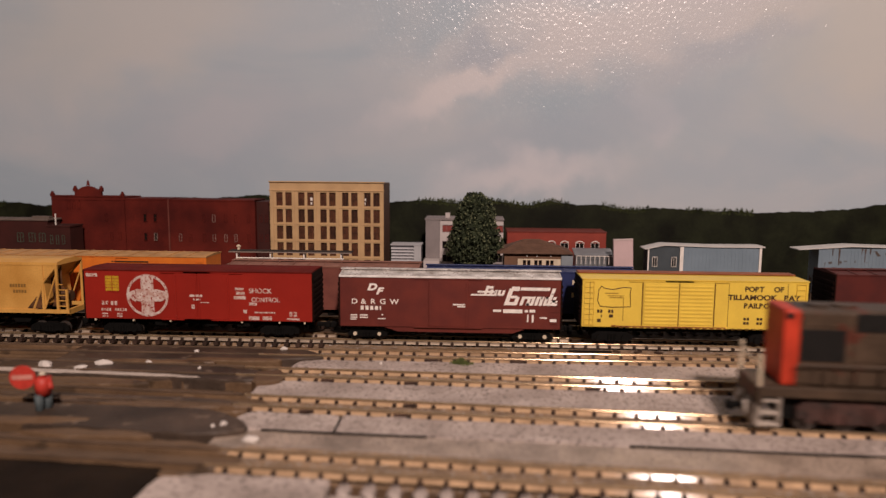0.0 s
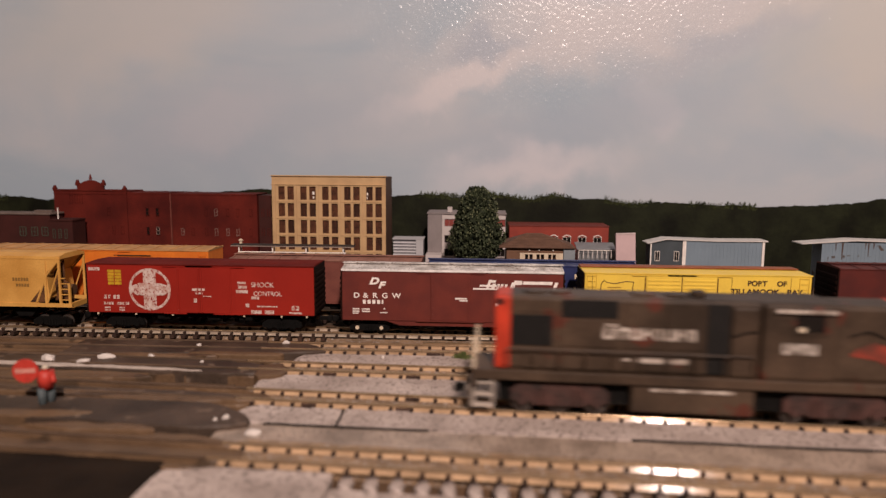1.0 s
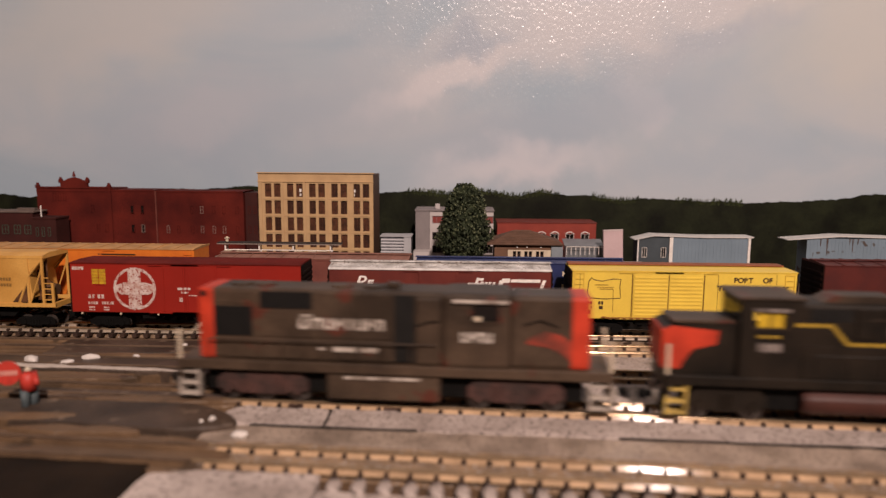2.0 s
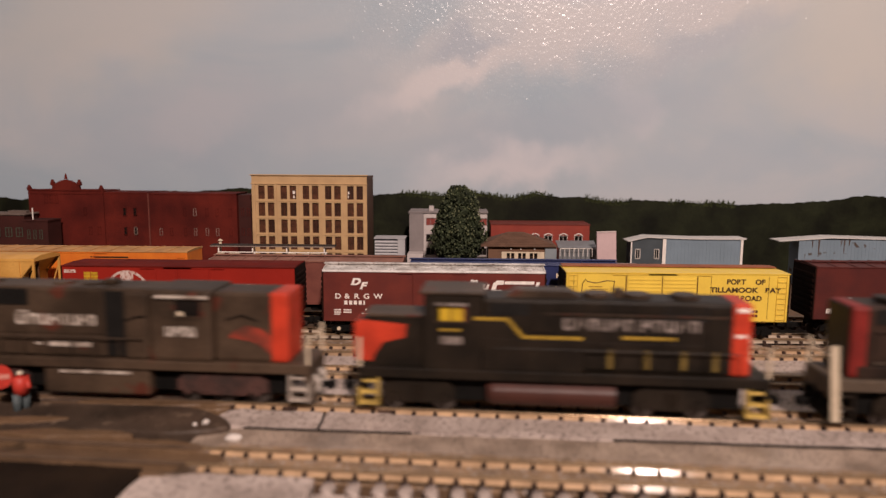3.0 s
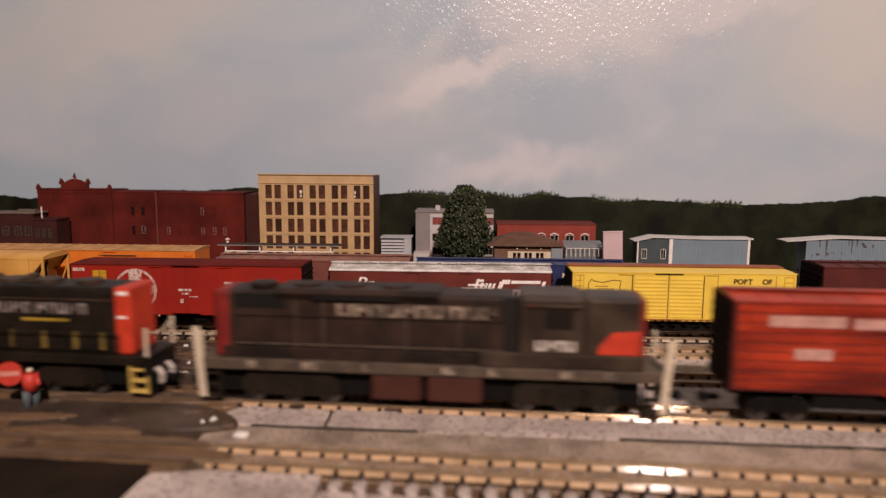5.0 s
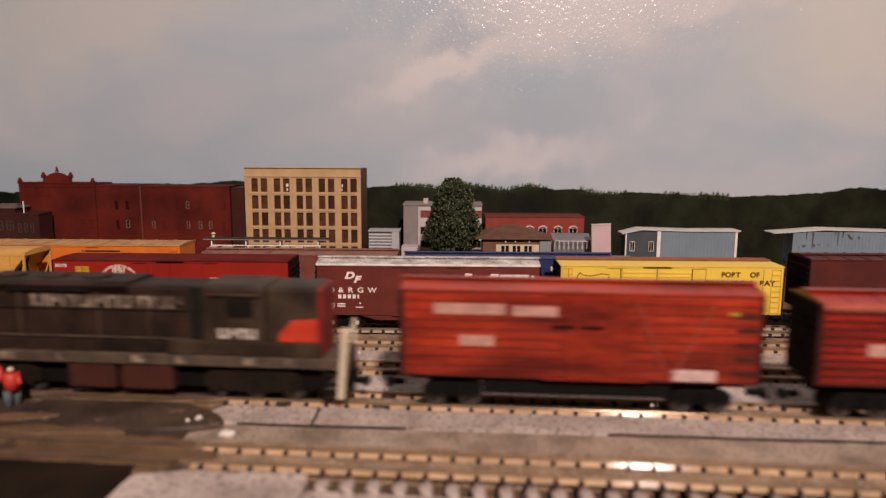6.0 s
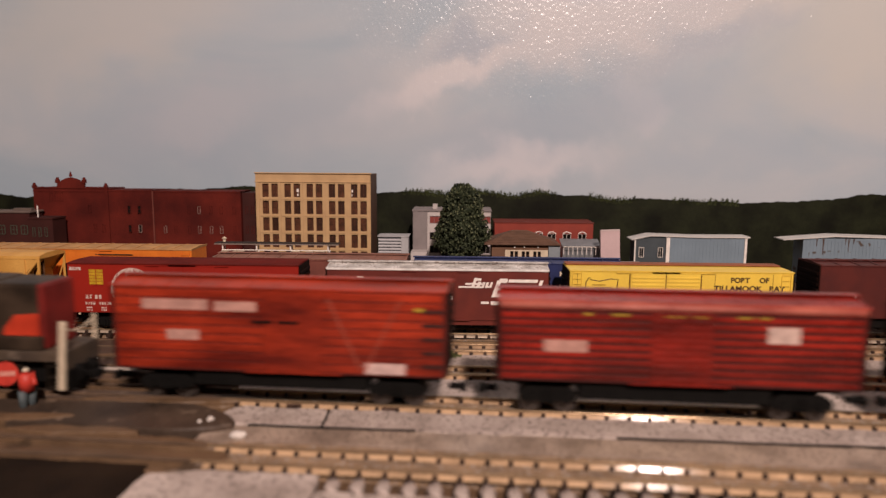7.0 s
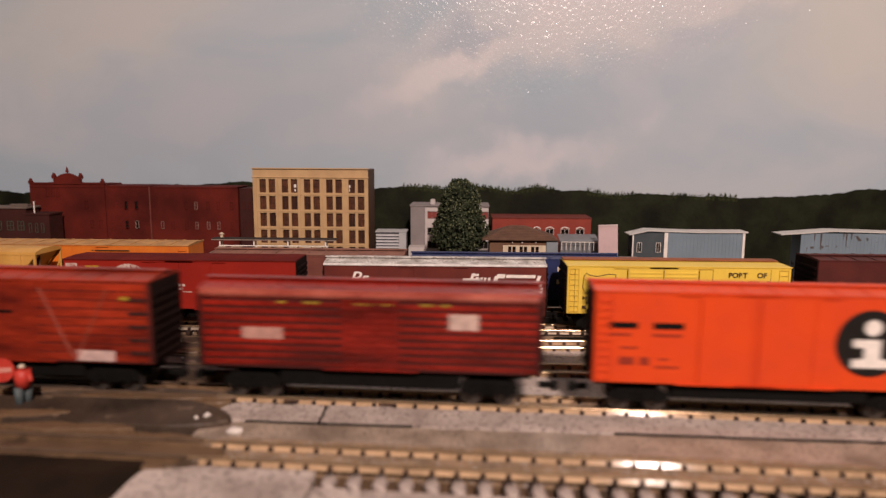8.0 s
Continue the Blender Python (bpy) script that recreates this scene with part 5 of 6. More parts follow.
def blue_shed(x, y, label, left, right, worn):
    s = thing("metal_shed", label, "shed", pose(x * MM, y * MM, 0), "metal sheds")
    wall = mat("blue_grey_metal_siding", (0.19, 0.25, 0.30), 0.55, 0, 0.15, 70, 0.08, 900, second=(0.17, 0.225, 0.27), spots=0.1 if worn else 0.0, spot_color=(0.08, 0.06, 0.05), spot_scale=160)
    dark = mat("dark_blue_gable", (0.060, 0.075, 0.085), 0.6, 0, 0.2, 90, 0.08, 900)
    roof = mat("pale_metal_roof", (0.62, 0.60, 0.57), 0.5, 0.1, 0.15, 90, 0.08, 900)
    zt = 25.4
    block("front_wall", (left, right, 0, 12.5, -4, zt), wall, s)
    bm = bmesh.new()
    prism(bm, [(left - 20.5, -4), (left - 0.1, -4), (left - 0.1, zt), (left - 10.5, zt + 0.9), (left - 20.5, zt - 1.6)], 0.4, 12.5, "y")
    part("gable_wall", bm, dark if not worn else wall, s) if not worn else bm.free()
    bm = bmesh.new()
    if worn:
        prism(bm, [(left - 13, zt - 1.2), (left - 13, zt - 0.7), (left + 20, zt + 2.0), (right + 2, zt + 0.9), (right + 2, zt + 0.3), (left + 20, zt + 1.2)], -1.0, 13, "y")
    else:
        prism(bm, [(left - 23, zt - 1.9), (left - 23, zt - 1.4), (left - 11, zt + 1.5), (right * 0.4, zt + 0.7), (right + 2, zt + 0.9), (right + 2, zt + 0.1), (right * 0.4, zt), (left - 11, zt + 0.8)], -1.0, 13, "y")
    part("roof", bm, roof, s)
    if not worn:
        for a, b in ((left - 0.9, left + 1.3), (right - 1.2, right + 0.3)):
            block("corner_trim", (a, b, -0.6, 0, -4, zt), WHITE, s)
        block("edge_trim", (left - 20.9, left - 20.1, -0.1, 0.4, -4, zt - 1.6), WHITE, s)
        for xx in (left - 18, left - 6):
            window(s, xx, 12.5, 3.2, 6.4, -0.1, WHITE, GLASS, 1.0, 1, 0)
    else:
        bm = bmesh.new()
        rng = random.Random(8)
        for xx in (left + 8, left + 12, left + 26, left + 28, left + 31):
            hgt = rng.uniform(3, 11)
            prism(bm, [(xx, zt), (xx + 1.2, zt), (xx + 0.6, zt - hgt), (xx + 0.3, zt - hgt)], -0.12, 0.05, "y")
        part("rust_streak", bm, mat("rust_run", (0.09, 0.06, 0.05), 0.8, 0, 0.3, 200, 0.1, 900), s)
    bm = bmesh.new()
    k = int((right - left) / 2.2)
    for i in range(1, k):
        u = left + (right - left) * i / k
        box(bm, u - 0.12, u + 0.12, -0.14, 0.02, -4, zt - 0.3)
    part("siding_rib", bm, wall, s)


# ---- the moving train: every car runs along the same track, s in millimetres from x = 0 ----
TRACK_TURN = -3.54
TRACK_Y = 206.19
TRAVEL = [(0.0, 0.0), (0.5, -39.9), (1.0, -82.3), (1.75, -146.8), (2.5, -212.7), (3.0, -258.4), (3.5, -305.3), (4.0, -353.8), (4.5, -402.0), (5.25, -470.8), (6.0, -538.6), (6.5, -584.8), (7.0, -631.2), (7.5, -676.6), (8.0, -721.0)]


def on_track(s):
    a = radians(TRACK_TURN)
    return pose(s * math.cos(a) * MM, (TRACK_Y + s * math.sin(a)) * MM, 0, 0, 0, TRACK_TURN)


MOVING = []

SP_GREY = mat("weathered_dark_grey_paint", (0.078, 0.051, 0.033), 0.5, 0, 0.6, 70, 0.2, 1300, second=(0.031, 0.021, 0.014), spec=0.22, spots=0.15, spot_color=(0.085, 0.026, 0.016), spot_scale=110, stretch=(0.6, 1.0, 0.6))
SP_BLACK = mat("sooty_black_paint", (0.018, 0.0125, 0.008), 0.5, 0, 0.7, 90, 0.25, 1300, second=(0.008, 0.006, 0.004), spec=0.2)
SCARLET = mat("scarlet_nose_paint", (0.54, 0.048, 0.020), 0.5, 0, 0.3, 120, 0.08, 1300)
DULLRED = mat("dull_red_end_paint", (0.20, 0.017, 0.013), 0.55, 0, 0.4, 120, 0.08, 1300)
RUSTTRUCK = mat("rusty_truck", (0.075, 0.035, 0.028), 0.75, 0, 0.5, 200, 0.3, 1600, second=(0.03, 0.02, 0.017))
TANKRED = mat("brown_red_tank", (0.058, 0.019, 0.013), 0.5, 0, 0.25, 120, 0.05, 1300)
PALELET = mat("pale_worn_letters_lit_ledge", (0.56, 0.49, 0.42), 0.6, 0, 0.6, 240, 0.0, 1800, second=(0.22, 0.175, 0.14))
FADED = mat("faded_scarlet_paint", (0.36, 0.045, 0.024), 0.6, 0, 0.6, 110, 0.1, 1300, second=(0.10, 0.032, 0.021))
GRILLE = mat("black_grille", (0.008, 0.007, 0.006), 0.6, 0, 0.3, 300, 0.1, 1500)
YELLOWSTRIPE = mat("dirty_yellow_stripe", (0.42, 0.27, 0.03), 0.6, 0, 0.35, 200, 0.05, 1300)
NUMPALE = mat("pale_number_paint", (0.52, 0.46, 0.40), 0.6, 0, 0.3, 300, 0.0, 1800)
PILOT = mat("worn_grey_pilot_paint", (0.30, 0.25, 0.205), 0.5, 0, 0.6, 150, 0.2, 1300, second=(0.09, 0.07, 0.055))
LETTAN = mat("tan_worn_lettering", (0.30, 0.235, 0.175), 0.7, 0, 0.8, 200, 0.0, 1800, second=(0.05, 0.036, 0.027))
GREYLET = mat("grey_worn_lettering", (0.28, 0.235, 0.21), 0.7, 0, 0.7, 260, 0.0, 1800, second=(0.07, 0.055, 0.045))


def grille(parent, x0, x1, z0, z1, y, n_slats=7):
    g = block("grille", (x0, x1, y - 0.08, y + 0.3, z0, z1), GRILLE, parent)
    bm = bmesh.new()
    for i in range(n_slats):
        z = z0 + (z1 - z0) * (i + 0.5) / n_slats
        box(bm, x0, x1, y - 0.22, y, z - 0.16, z + 0.1)
    part("grille_slats", bm, GRILLE, g)


def steps(parent, x, way, material, y=-9.0, top=13.5):
    """A flight of three steps with side plates at a platform's corner."""
    bm = bmesh.new()
    for i, z in enumerate((2.2, 5.6, 9.2)):
        box(bm, x - 2.6, x + 2.6, y, y + 2.6, z, z + 0.7, bevel=0.1)
    for u in (-2.8, 2.8):
        box(bm, x + u - 0.3, x + u + 0.3, y, y + 2.4, 2.0, top)
    part("steps", bm, material, parent)


def rails_along(parent, x0, x1, y, z0, z1, n, material):
    bm = bmesh.new()
    tube(bm, [(x0, y, z1), (x1, y, z1)], 0.22)
    for i in range(n + 1):
        x = x0 + (x1 - x0) * i / n
        tube(bm, [(x, y, z0), (x, y, z1)], 0.22)
    part("handrail", bm, material, parent)


def end_gear(parent, x, way, material, plate, hose):
    """Platform end: beam, plough, coupler, handrail and hoses."""
    bm = bmesh.new()
    box(bm, min(x, x - way * 1.4), max(x, x - way * 1.4), -9.3, 9.3, 8.0, 13.6, bevel=0.2)
    part("end_beam", bm, material, parent)
    bm = bmesh.new()
    for y in (-8.4, 8.4):
        tube(bm, [(x - way * 0.5, y, 13), (x - way * 0.5, y, 23)], 0.55)
    tube(bm, [(x - way * 0.5, -8.4, 22), (x - way * 0.5, -3, 20), (x - way * 0.5, 3, 20), (x - way * 0.5, 8.4, 22)], 0.3)
    part("end_handrail", bm, CREAM, parent, "pale end handrail")
    bm = bmesh.new()
    for y in (-4, -2.6, 2.6, 4):
        tube(bm, [(x, y, 9), (x + way * 1.6, y, 7), (x + way * 1.4, y, 4.0)], 0.5)
    part("air_hose", bm, hose, parent)
    block("pilot_plate", (min(x - way * 0.2, x + way * 0.6), max(x - way * 0.2, x + way * 0.6), -8.6, 8.6, 2.0, 8.4), plate, parent, bevel=0.2)
    coupler(parent, x, way)


def locomotive_high_hood():
    """First engine, long hood leading: grey with scarlet ends."""
    o = 148.0
    lo = thing("locomotive", "weathered grey diesel locomotive with scarlet hood ends", "locomotive", group="locomotives")
    MOVING.append((lo, o))
    a, b = 88.5 - o, 207.5 - o
    # black block stands for underframe and the shade between the trucks
    block("underbody", (90 - o, 206 - o, -5.6, 5.6, 3.6, 10.9), BLACK, lo)
    block("frame", (82 - o, 214 - o, -9.4, 9.4, 10.8, 13.8), SP_GREY, lo, bevel=0.25)
    rng = random.Random(2)
    hood = part("long_hood", (lambda m: (box(m, a + 4.2, 165 - o, -7.2, 7.2, 13.8, 36.0, bevel=1.2, segments=2), m)[1])(bmesh.new()), SP_GREY, lo)
    for x in range(int(a) + 8, int(165 - o) - 18, 6):
        for y in (-7.5, 7.1):
            block("hood_door", (x, x + 4.8, y, y + 0.4, 14.4, 19.6), SP_GREY, hood, bevel=0.12)
    part("hood_end", (lambda m: (box(m, a, a + 4.8, -7.3, 7.3, 13.8, 36.0, bevel=1.0, segments=2), m)[1])(bmesh.new()), SCARLET, lo, "scarlet hood end")
    block("number_board", (a + 0.6, a + 2.6, -7.42, -6.5, 33.2, 35.0), GRILLE, lo)
    grille(hood, 93.4 - o, 105.4 - o, 21.2, 30.4, -7.3, 8)
    block("hood_ledge", (93.4 - o, 149 - o, -7.9, -7.0, 20.0, 20.6), SP_GREY, hood, bevel=0.12)
    for x0, x1, z0, z1 in ((93.4, 105.4, 31.2, 35.0), (107.4, 124.6, 21.2, 29.4), (126, 137, 21.2, 35.0), (138, 149, 21.2, 35.0)):
        block("hood_panel", (x0 - o, x1 - o, -7.5, -7.0, z0, z1), SP_GREY, hood, bevel=0.15)
    grille(hood, 108 - o, 124.2 - o, 30.0, 35.2, -7.3, 5)
    # black panel on the hood stands in for a shaded hollow
    block("duct_hollow_shade", (149.5 - o, 155.5 - o, -7.5, -6, 14.5, 35), GRILLE, hood)
    bm = bmesh.new()
    box(bm, 155.8 - o, 163.5 - o, -8.4, 8.4, 14, 34.8, bevel=1.0, segments=2)
    part("equipment_box", bm, SP_GREY, lo)
    cab = part("cab", (lambda m: (box(m, 164 - o, 184 - o, -9.2, 9.2, 13.8, 36.2, bevel=1.4, segments=2), m)[1])(bmesh.new()), SP_GREY, lo)
    block("side_window", (172.8 - o, 180.6 - o, -9.35, -8.9, 28.2, 33.2), GLASS, cab, bevel=0.15)
    block("window_frame", (172.2 - o, 181.2 - o, -9.5, -9.1, 27.4, 28.2), SP_GREY, cab)
    block("visor", (167.0 - o, 183.4 - o, -10.4, -9.1, 33.7, 34.5), PALELET, cab, "pale sun visor over the cab window", bevel=0.15)
    block("seat_back", (173.4 - o, 175.4 - o, -9.44, -9.3, 28.3, 29.6), CREAM, cab, "pale shape behind the cab window")
    bars(letter_bars(169.4 - o, 21.8, (2.1,) * 4, 3.0, 0.35), -9.3, NUMPALE, cab, "number_bar")
    sh = part("short_hood", (lambda m: (box(m, 184 - o, b - 3, -7.2, 7.2, 13.8, 35.6, bevel=1.2, segments=2), m)[1])(bmesh.new()), SP_GREY, lo)
    part("short_hood_end", (lambda m: (box(m, b - 6, b, -7.35, 7.35, 13.8, 35.7, bevel=1.1, segments=2), m)[1])(bmesh.new()), SCARLET, lo, "scarlet short hood end")
    poly_mark("scarlet_wing", [[(b - 5.4, 16.0), (b - 5.4, 22.0), (b - 8.6, 24.2), (b - 13, 25.4), (b - 17.4, 23.4), (b - 19, 21.4), (b - 12, 20.4), (b - 8, 18.4)]], -7.3, FADED, sh, "scarlet wing painted on the hood side")
    bm = bmesh.new()
    tube(bm, [(188 - o, -7.4, 27.0), (193 - o, -7.6, 28.6), (198 - o, -7.4, 26.6)], 0.22)
    tube(bm, [(156 - o, -8.6, 26.0), (160 - o, -8.7, 27.4), (163 - o, -8.6, 27.6)], 0.22)
    part("grab_iron", bm, BLACK, lo)
    # worn name as plain bars
    bars(letter_bars(120.0 - o, 24.0, (3.4, 0, 3.0, 2.6, 2.8, 2.4, 3.0, 2.6, 2.4), 3.4, 0.5), -7.62, PALELET, hood, "name_bar")
    bars([(120.5 - o, 124.4 - o, 27.8, 28.4), (130 - o, 137.4 - o, 17.2, 18.6), (138.6 - o, 144.4 - o, 17.2, 18.6), (126 - o, 128 - o, 17.6, 18.2)], -7.62, PALELET, hood, "stencil_bar")
    tank = block("fuel_tank", (128.6 - o, 163.2 - o, -8.4, 8.4, 2.4, 10.8), SP_GREY, lo, bevel=0.7, segments=2)
    # pale colour on the ledge stands for light falling on it
    block("lit_tank_ledge", (134 - o, 157.5 - o, -9.0, -8.3, 9.0, 9.8), PALELET, tank, bevel=0.15)
    for x in (108, 186):
        truck(lo, x - o, 3, 11.0, RUSTTRUCK, 9.6, 3.2, low=2.9)
    for x, w in ((82, -1), (214, 1)):
        end_gear(lo, x - o, w, SP_GREY, PILOT, NUMPALE)
        steps(lo, x - o - w * 3.4, w, mat("pale_grey_steps", (0.44, 0.38, 0.32), 0.45, 0, 0.5, 150, 0.1, 1300))
    for x in (100, 107.4, 132, 142):
        bm = bmesh.new()
        cyl(bm, (x - o, 0, 36.1), "z", 3.4, 0.9, 18)
        part("roof_fan", bm, SP_GREY, lo)
    block("exhaust_stack", (146 - o, 150 - o, -2, 2, 36, 37.6), SP_GREY, lo, bevel=0.3)
    rails_along(lo, 92 - o, 162 - o, -9.2, 13.8, 20.5, 9, SP_GREY)


def locomotive_low_nose():
    """Second engine: low scarlet nose, dark hood with yellow stripes."""
    o = 288.5
    lo = thing("locomotive", "black diesel locomotive with low scarlet nose and yellow side stripes", "locomotive", group="locomotives")
    MOVING.append((lo, o))
    # underframe and the shade round it, both as one black block
    block("underbody", (236 - o, 342 - o, -5.6, 5.6, 3.6, 11.1), BLACK, lo)
    block("frame", (229 - o, 349 - o, -9.4, 9.4, 11.0, 14.0), SP_BLACK, lo, bevel=0.25)
    bm = bmesh.new()
    prism(bm, [(228.0 - o, 14), (228.2 - o, 26.8), (230 - o, 28.2), (249 - o, 29.4), (249 - o, 14)], -7.4, 7.4, "y")
    nose = part("nose", bm, SP_BLACK, lo, "low nose")
    block("nose_front", (227.6 - o, 228.4 - o, -7.2, 7.2, 16.0, 27.0), SCARLET, nose, "scarlet nose front", bevel=0.2)
    poly_mark("nose_paint", [[(228.2 - o, 15.6), (228.2 - o, 27.0), (230 - o, 28.2), (243.6 - o, 27.0), (243.0 - o, 23.0), (236.5 - o, 21.4), (233.6 - o, 17.2), (233.2 - o, 15.6)]], -7.45, SCARLET, nose, "scarlet wing painted on the nose side")
    block("nose_top", (230.5 - o, 249 - o, -6.6, 6.6, 29.0, 29.7), SP_GREY, nose)
    cab = pierced_wall("cab_side", 249 - o, 266 - o, 14, 36.4, -9.2, -8.5, [(252.6 - o, 261.4 - o, 28.6, 33.2)], SP_BLACK, lo)
    pierced_wall("cab_side", 249 - o, 266 - o, 14, 36.4, 8.5, 9.2, [(252.0 - o, 263.5 - o, 24.0, 33.2)], SP_BLACK, lo)
    block("cab_front", (249 - o, 249.8 - o, -8.45, 8.45, 14, 36.4), SP_BLACK, lo)
    block("cab_rear", (265.2 - o, 266 - o, -8.45, 8.45, 14, 36.4), SP_BLACK, lo)
    block("cab_floor", (249.9 - o, 265.1 - o, -8.45, 8.45, 14, 23.0), SP_BLACK, lo)
    block("cab_roof", (247.6 - o, 267 - o, -9.4, 9.4, 36.5, 37.4), SP_GREY, lo, bevel=0.4)
    bm = bmesh.new()
    for z in (28.3, 33.2):
        box(bm, 252.2 - o, 261.8 - o, -9.35, -9.1, z, z + 0.35)
    for x in (252.2, 256.8, 261.4):
        box(bm, x - o, x + 0.35 - o, -9.35, -9.1, 28.65, 33.2)
    part("window_frame", bm, SP_GREY, cab)
    block("visor", (252 - o, 262 - o, -10.2, -9.1, 33.6, 34.2), GREYLET, cab)
    # added yellow panel, gives the cab window its bright tone
    block("yellow_panel", (253.6 - o, 260.6 - o, -8.9, -8.7, 28.7, 33.1), mat("bright_yellow_panel", (0.58, 0.38, 0.03), 0.4, 0, 0.2, 300, 0.05, 1300), cab, "bright yellow panel behind the cab window", bevel=0.1)
    block("windshield", (248.8 - o, 249.4 - o, -8, 8, 30.6, 34.6), GLASS, cab)
    bars([(253.5 - o, 260.0 - o, 25.9, 26.4)], -9.25, YELLOWSTRIPE, cab, "stencil_bar")
    bars(letter_bars(253.8 - o, 21.8, (1.4,) * 4, 2.3, 0.3), -9.25, GREYLET, cab, "number_bar")
    hood = part("long_hood", (lambda m: (box(m, 266 - o, 340 - o, -7.2, 7.2, 14, 35.4, bevel=1.0, segments=2), m)[1])(bmesh.new()), SP_BLACK, lo)
    for x0, x1, z0, z1 in ((281, 287, 25.6, 34.4), (331.5, 337, 16, 34)):
        block("access_panel", (x0 - o, x1 - o, -7.6, -7.1, z0, z1), SP_BLACK, hood, "worn raised access panel", bevel=0.15)
    block("hood_ledge", (284 - o, 338 - o, -7.7, -7.0, 31.0, 31.5), SP_GREY, hood, bevel=0.1)
    for i in range(8):
        block("hood_panel", ((288.6 + i * 5.3) - o, (293.2 + i * 5.3) - o, -7.38, -7.0, 31.8, 34.6), SP_BLACK, hood, bevel=0.12)
    for i in range(11):
        x = 272 + i * 5.8
        for y in (-7.45, 7.15):
            block("hood_door", (x - o, x + 4.7 - o, y, y + 0.3, 15, 23.0), SP_BLACK, hood, bevel=0.1)
    olive = mat("olive_worn_mark", (0.20, 0.135, 0.03), 0.7, 0, 0.4, 300, 0, 1500)
    for x in (272.5, 282.5, 293, 303, 313.5, 324, 333):
        block("door_mark", (x - o, x + 1.5 - o, -7.72, -7.4, 15.4, 21.0), olive, hood, "worn yellow door mark")
    bm = bmesh.new()
    prism(bm, [(263.5 - o, 30.2), (273.8 - o, 30.2), (278.4 - o, 25.0), (295.5 - o, 25.0), (295.5 - o, 24.2), (277.9 - o, 24.2), (273.3 - o, 29.4), (263.5 - o, 29.4)], -9.36, -9.2, "y")
    prism(bm, [(307 - o, 25.0), (322.5 - o, 25.0), (322.5 - o, 24.2), (307 - o, 24.2)], -7.36, -7.2, "y")
    part("side_stripe", bm, YELLOWSTRIPE, lo, "dirty yellow side stripe")
    block("step_panel", (266 - o, 296 - o, -9.2, -7, 14, 24.1), SP_BLACK, lo, bevel=0.3)
    bm = bmesh.new()
    prism(bm, [(266 - o, 24), (278.8 - o, 24), (273.6 - o, 30.6), (266 - o, 30.6)], -9.2, -7, "y")
    part("sloped_panel", bm, SP_BLACK, lo)
    bars(letter_bars(290 - o, 26.6, (2.8, 2.6, 2.6, 2.6, 2.8, 2.8, 0.0, 2.8, 2.8, 2.6, 2.4, 2.6), 3.5, 0.85), -7.3, GREYLET, hood, "name_bar", "worn grey name on the hood")
    grille(hood, 268.5 - o, 280 - o, 30.5, 34.2, -7.2, 5)
    grille(hood, 318 - o, 334 - o, 30.0, 34.2, -7.2, 5)
    part("hood_end", (lambda m: (box(m, 338 - o, 343.5 - o, -7.4, 7.4, 14, 35.5, bevel=0.9, segments=2), m)[1])(bmesh.new()), SCARLET, lo, "scarlet hood end")
    bars([(339.2 - o, 342.6 - o, 33.0, 34.2), (339 - o, 342 - o, 25.6, 26.4)], -7.45, WHITE, lo, "number_board")
    for x in (300, 312, 326):
        bm = bmesh.new()
        cyl(bm, (x - o, 0, 35.8), "z", 4.0, 1.6, 20)
        part("roof_fan", bm, SP_GREY, lo)
    bm = bmesh.new()
    prism(bm, [(272 - o, 35), (276 - o, 37.4), (292 - o, 37.4), (296 - o, 35)], -4, 4, "y")
    part("blower_bulge", bm, SP_GREY, lo)
    block("exhaust_stack", (305 - o, 308 - o, -1.5, 1.5, 35, 38), SP_GREY, lo, bevel=0.3)
    bm = bmesh.new()
    for y in (-5.5, 5.5):
        cyl(bm, (287.6 - o, y, 6.6), "x", 3.9, 36.0, 20)
        cyl(bm, (268.9 - o, y, 6.6), "x", 3.2, 2.0, 20, 3.9)
    box(bm, 270.4 - o, 304.4 - o, -5.5, 5.5, 3, 10.5)
    part("fuel_tank", bm, TANKRED, lo, "brown-red rounded fuel tank")
    for x in (247, 322):
        truck(lo, x - o, 2, 15.5, SP_BLACK, 9.8, 3.2, low=2.9)
    for x, w in ((229, -1), (349, 1)):
        end_gear(lo, x - o, w, SP_BLACK, BLACK, NUMPALE)
        steps(lo, x - o - w * 3.2, w, mat("worn_cream_yellow_steps", (0.60, 0.42, 0.11), 0.5, 0, 0.4, 200, 0.1, 1300))
    rails_along(lo, 270 - o, 340 - o, -9.2, 14, 21, 8, SP_BLACK)


